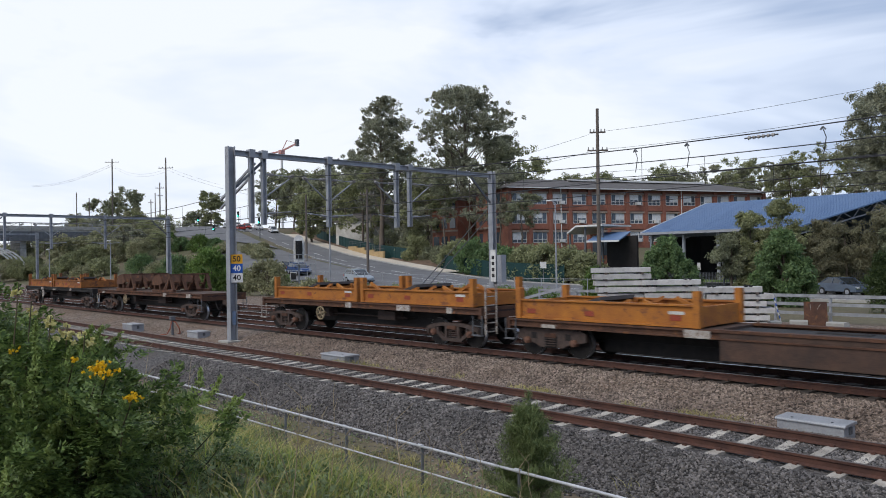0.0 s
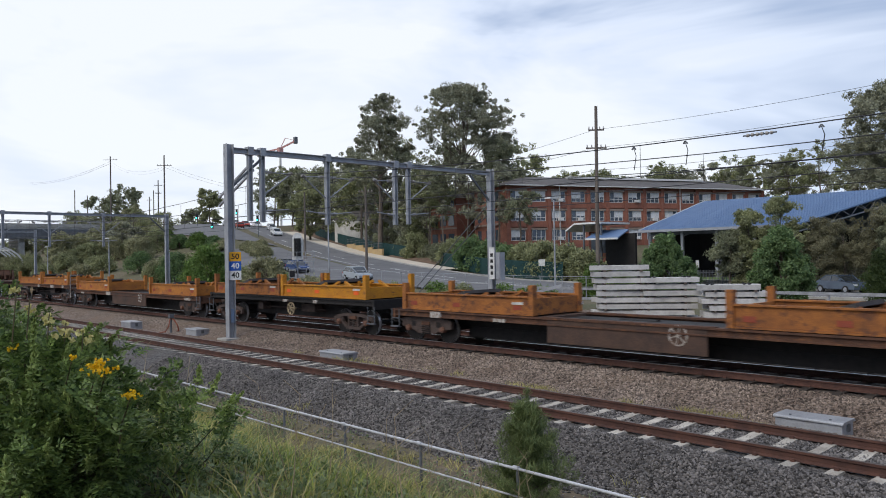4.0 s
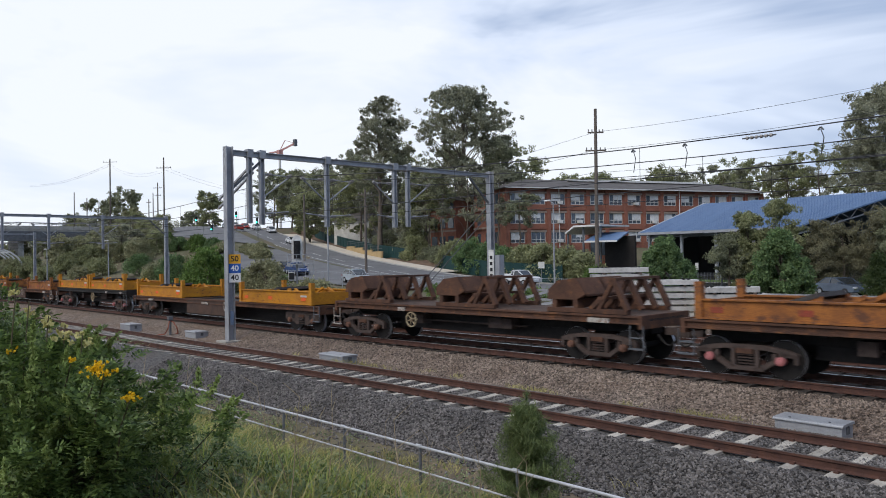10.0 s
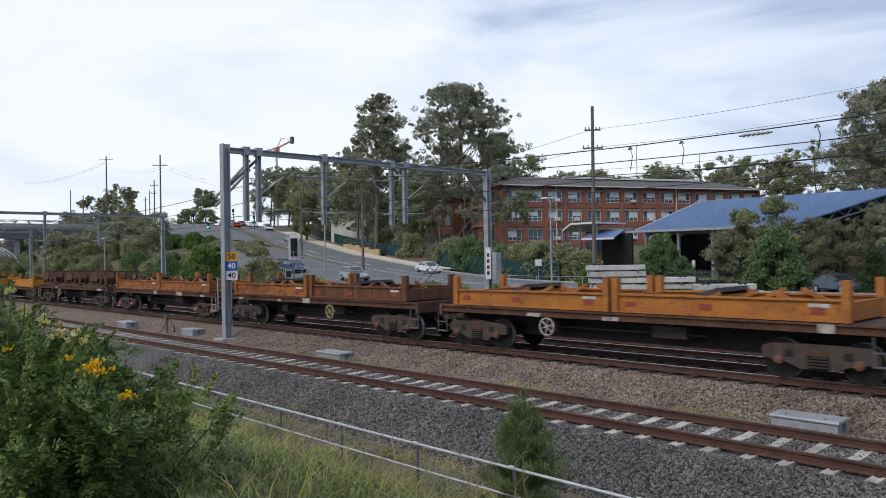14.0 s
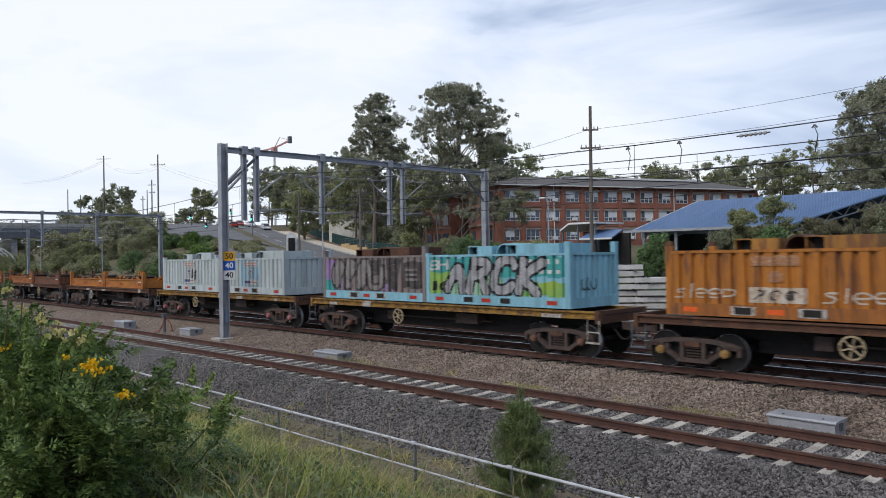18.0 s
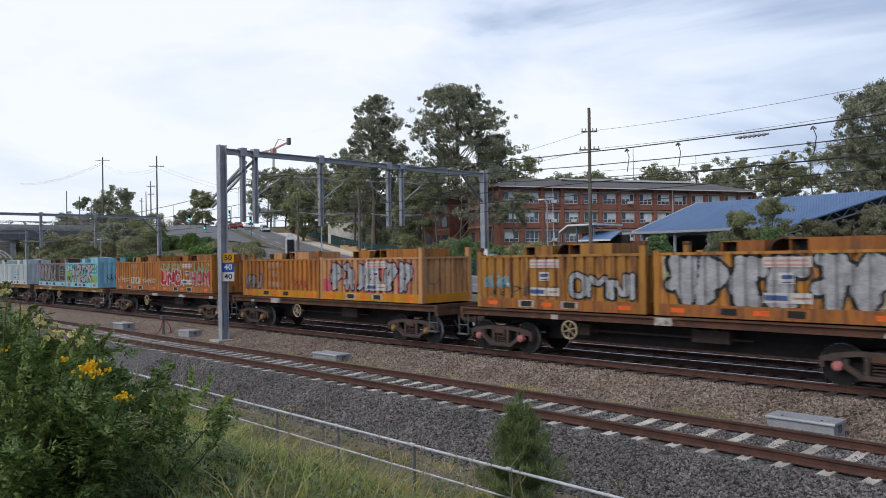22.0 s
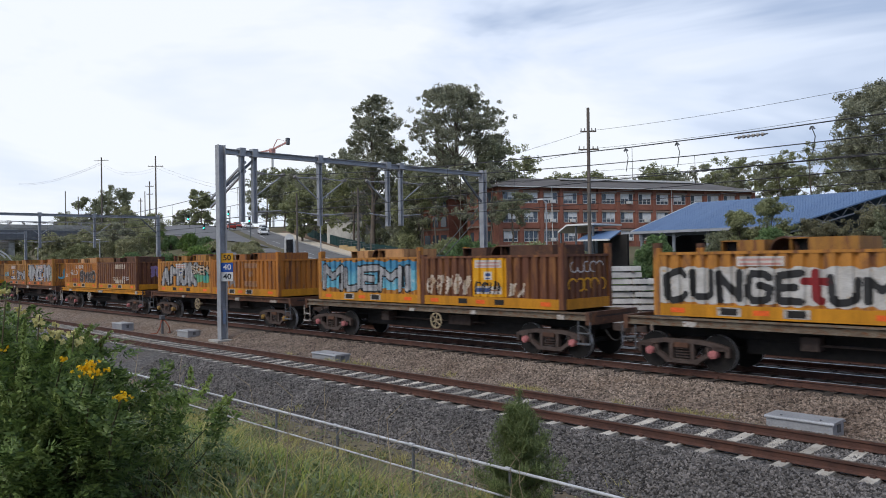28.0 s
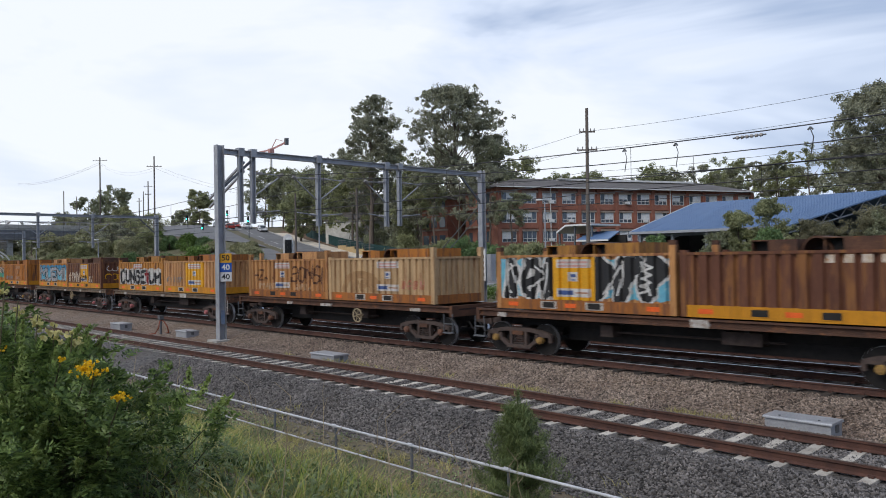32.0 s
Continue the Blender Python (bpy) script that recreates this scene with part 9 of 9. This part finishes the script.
def tower_crane():
    c = thing("tower_crane", pose(-348.6, 211.2, -1), "far red and white tower crane", "crane")
    red, wht = material("faded_crane_red", (0.5, 0.2, 0.17), (0.55, 0.36, 0.34), 0.6), WHITE
    part("mast", Mesh().bar((0, 0, 5), (0, 0, 58), 0.9), wht, c)
    part("cab", Mesh().box(-1.2, 1.2, -1.2, 1.2, 59, 62.5), red, c)
    part("jib", Mesh().bar((0, 0, 62), (-9, -7, 60), 0.5, 0.8).bar((0, 0, 62), (5.5, 6, 66), 0.5, 0.9), red, c)
    part("counterweight", Mesh().box(4.6, 6.4, 5.2, 6.8, 64.5, 68), GALV_DARK, c, "dark counterweight")
    part("a_frame", Mesh().bar((0, 0, 62), (2, 2, 67.5), 0.35).bar((2, 2, 67.5), (5.5, 6, 66), 0.2), red, c)


tower_crane()

# ---- cars ----
TYRE = material("tyre_rubber", (0.02, 0.02, 0.02), (0.03, 0.03, 0.03), 0.9, bump=0)
CARGLASS = glass_material("car_glass", (0.02, 0.025, 0.03))
CARWHITE = material("white_car_paint", (0.72, 0.73, 0.74), (0.68, 0.69, 0.7), 0.25, scale=1, amount=0.1, bump=0, spec=0.5)
CARSILVER = material("silver_car_paint", (0.42, 0.46, 0.50), (0.38, 0.42, 0.46), 0.3, metal=0.4, scale=1, amount=0.1, bump=0, spec=0.5)
CARBLUE = material("blue_car_paint", (0.03, 0.07, 0.20), (0.03, 0.06, 0.17), 0.25, metal=0.3, scale=1, amount=0.1, bump=0, spec=0.5)
CARDARK = material("dark_car_paint", (0.03, 0.035, 0.05), (0.025, 0.03, 0.04), 0.22, metal=0.3, scale=1, amount=0.1, bump=0, spec=0.5)
CARSLATE = material("slate_car_paint", (0.10, 0.13, 0.17), (0.08, 0.10, 0.14), 0.25, metal=0.3, scale=1, amount=0.1, bump=0, spec=0.5)
TAILRED = material("tail_lamp_red", (0.4, 0.01, 0.01), (0.3, 0.01, 0.01), 0.3, bump=0)
LAMPCLEAR = material("headlamp_clear", (0.6, 0.62, 0.65), (0.5, 0.52, 0.55), 0.15, bump=0)

SHAPES = {
    "sedan": ([(-2.2, 0.35), (-2.25, 0.75), (-2.1, 0.95), (-1.5, 1.0), (0.75, 0.98), (2.0, 0.82), (2.2, 0.6), (2.18, 0.35)], [(-1.55, 0.98), (-0.95, 1.38), (0.25, 1.42), (1.05, 0.96)]),
    "hatch": ([(-2.0, 0.35), (-2.05, 0.8), (-1.95, 1.0), (0.7, 0.98), (1.8, 0.82), (2.0, 0.6), (1.98, 0.35)], [(-1.95, 1.0), (-1.55, 1.45), (0.1, 1.5), (1.0, 0.96)]),
    "ute": ([(-2.5, 0.5), (-2.5, 1.02), (-0.7, 1.05), (0.9, 1.02), (2.2, 0.9), (2.42, 0.65), (2.4, 0.4)], [(-0.75, 1.04), (-0.6, 1.58), (0.35, 1.6), (1.15, 1.0)]),
}


def car(kind, paint_mat, at, label):
    """A car pointing along its +x: body, cabin glass, roof, wheels, lamps, mirrors."""
    c = thing("ute" if kind == "ute" else "car", at, label, "car")
    body, cab = SHAPES[kind]
    w = 0.88

    def slab(prof, half, taper=1.0):
        n = len(prof)
        m = Mesh()
        zt = max(z for _, z in prof)
        zb = min(z for _, z in prof)
        v = []
        for s in (-1, 1):
            for a, z in prof:
                k = 1 - (1 - taper) * (z - zb) / (zt - zb)
                v.append((a, s * half * k, z))
        return m.add(v, [tuple(range(n)), tuple(range(n, 2 * n))[::-1]] + [(i, n + i, n + (i + 1) % n, (i + 1) % n) for i in range(n)])
    part("body", slab(body, w, 0.94), paint_mat, c)
    part("window_glass", slab(cab, w * 0.93, 0.80), CARGLASS, c, "dark car windows")
    r = [(a * 0.98 - 0.01, z + 0.015) for a, z in cab[1:3]]
    part("car_roof", Mesh().box(cab[1][0] - 0.03, cab[2][0] + 0.05, -w * 0.76, w * 0.76, cab[1][1] - 0.02, cab[2][1] + 0.03), paint_mat, c)
    for s in (-1, 1):
        for (xa, za), (xb, zb) in ((cab[0], cab[1]), (cab[2], cab[3]), ((-0.3, 1.0), (-0.3, cab[1][1]))):
            part("pillar", Mesh().bar((xa, s * w * 0.92, za), (xb, s * w * 0.76, zb), 0.07), paint_mat, c)
        part("mirror", Mesh().box(0.72, 0.88, *sorted((s * w * 0.95, s * (w + 0.16))), 0.98, 1.12), paint_mat, c)
        part("headlamp", Mesh().box(body[-2][0] - 0.16, body[-2][0] + 0.02, *sorted((s * 0.5, s * 0.82)), 0.62, 0.76), LAMPCLEAR, c)
        part("tail_lamp", Mesh().box(body[1][0] - 0.02, body[1][0] + 0.12, *sorted((s * 0.55, s * 0.85)), 0.72, 0.9), TAILRED, c)
        for x in (-1.32, 1.32):
            wh = part("wheel", Mesh().tube((x, s * 0.66, 0.32), (x, s * 0.9, 0.32), 0.32, 16), TYRE, c)
            part("hub", Mesh().tube((x, s * 0.9, 0.32), (x, s * 0.915, 0.32), 0.19, 10), GALV, wh)
    part("bumper", Mesh().box(-2.2 if kind != "ute" else -2.5, 2.15, -0.82, 0.82, 0.28, 0.45), BLACKPAINT, c)
    if kind == "ute":
        part("tray", Mesh().box(-2.42, -0.85, -0.78, 0.78, 1.03, 1.09), BLACKPAINT, c, "dark load tray cover")
        part("tray_side", Mesh().box(-2.5, -0.75, -0.87, -0.8, 1.0, 1.2).box(-2.5, -0.75, 0.8, 0.87, 1.0, 1.2), paint_mat, c)
    return c


def on_road(x, off, turn=0):
    d = (road_y(x + 3) - road_y(x - 3)) / 6
    s = math.hypot(1, d)
    tilt = math.degrees(math.atan((road_z(x + 2) - road_z(x - 2)) / 4))
    return pose(x - d / s * off, road_y(x) + off / s, (road_z(x + 1.2) + road_z(x - 1.2)) / 2 + 0.03, 0, -tilt if not turn else tilt, math.degrees(math.atan(d)) + turn)


# places of the white ute on the road by the second
UTE_RUN = [(0, -222), (2, -188), (3, -170), (6, -117.5), (7, -101), (8, -85.5), (9, -70), (10, -54.5), (11.5, -31), (12, -22), (13, -6), (16, 45), (60, 800)]
ute = car("ute", CARWHITE, on_road(-222, 1.6), "white ute with a dark tray driving down the hill")
sedan = car("sedan", CARWHITE, on_road(-222, 1.6), "white sedan driving down the hill")
hatch = car("hatch", CARSILVER, on_road(-222, 1.6), "silver hatchback driving down the hill")
last_car = car("hatch", CARWHITE, on_road(-222, 1.6), "white hatchback driving down the hill")
for x, y, kind, colour, label in ((-84.5, 53.5, "hatch", CARBLUE, "dark blue hatchback parked in the service lane"), (-68.2, 50.9, "hatch", CARSILVER, "silver hatchback parked in the service lane"),
                                  (-88.6, 54.4, "sedan", CARDARK, "dark sedan parked in the service lane")):
    rise = (ground_z(x + 1.3, y - 0.2) - ground_z(x - 1.3, y + 0.2)) / 2.6
    car(kind, colour, pose(x, y, ground_z(x, y) + 0.15, 0, -math.degrees(math.atan(rise)), -9), label)
CARRED = material("red_car_paint", (0.42, 0.05, 0.03), (0.36, 0.04, 0.03), 0.28, scale=1, amount=0.1, bump=0, spec=0.5)
for x, off, colour, label in ((-190, 1.7, CARRED, "red hatchback waiting at the traffic lights"), (-178, -2.2, CARRED, "red hatchback waiting on the hill road"), (-168, 3.8, CARWHITE, "white hatchback waiting on the hill road")):
    car("hatch", colour, on_road(x, off, 180 if off < 0 else 0), label)
car("sedan", CARSLATE, pose(-22.6, 65.0, -0.35, 0, 0, -28), "slate blue sedan parked beside the road")
for k, (x, off) in enumerate(((-196, -2.4), (-206, 1.8), (-232, -2.2), (-240, 1.4), (-184, 3.5))):
    car(("sedan", "hatch")[k % 2], (CARSILVER, CARWHITE, CARDARK)[k % 3], on_road(x, off, 180 if off < 0 else 0), ("silver", "white", "dark")[k % 3] + " car standing on the hill road")


def motions():
    """The train rolls away along its track."""
    times = [0, 2, 4, 6, 8, 10, 12, 14, 16, 18, 20, 22, 24, 26, 28, 30, 32]
    for ob, place in MOVERS:
        walk(ob, [(t, at_train(place - run_distance(t))) for t in times])
    for ob, late in ((ute, 0.1), (sedan, 5.3), (hatch, 9.2), (last_car, 24.4)):
        walk(ob, [(t, on_road(max(-330, lerp_table(UTE_RUN, t - late) if t >= late else -222 + 16.5 * (t - late)), 1.6)) for t in range(0, 33)])


motions()
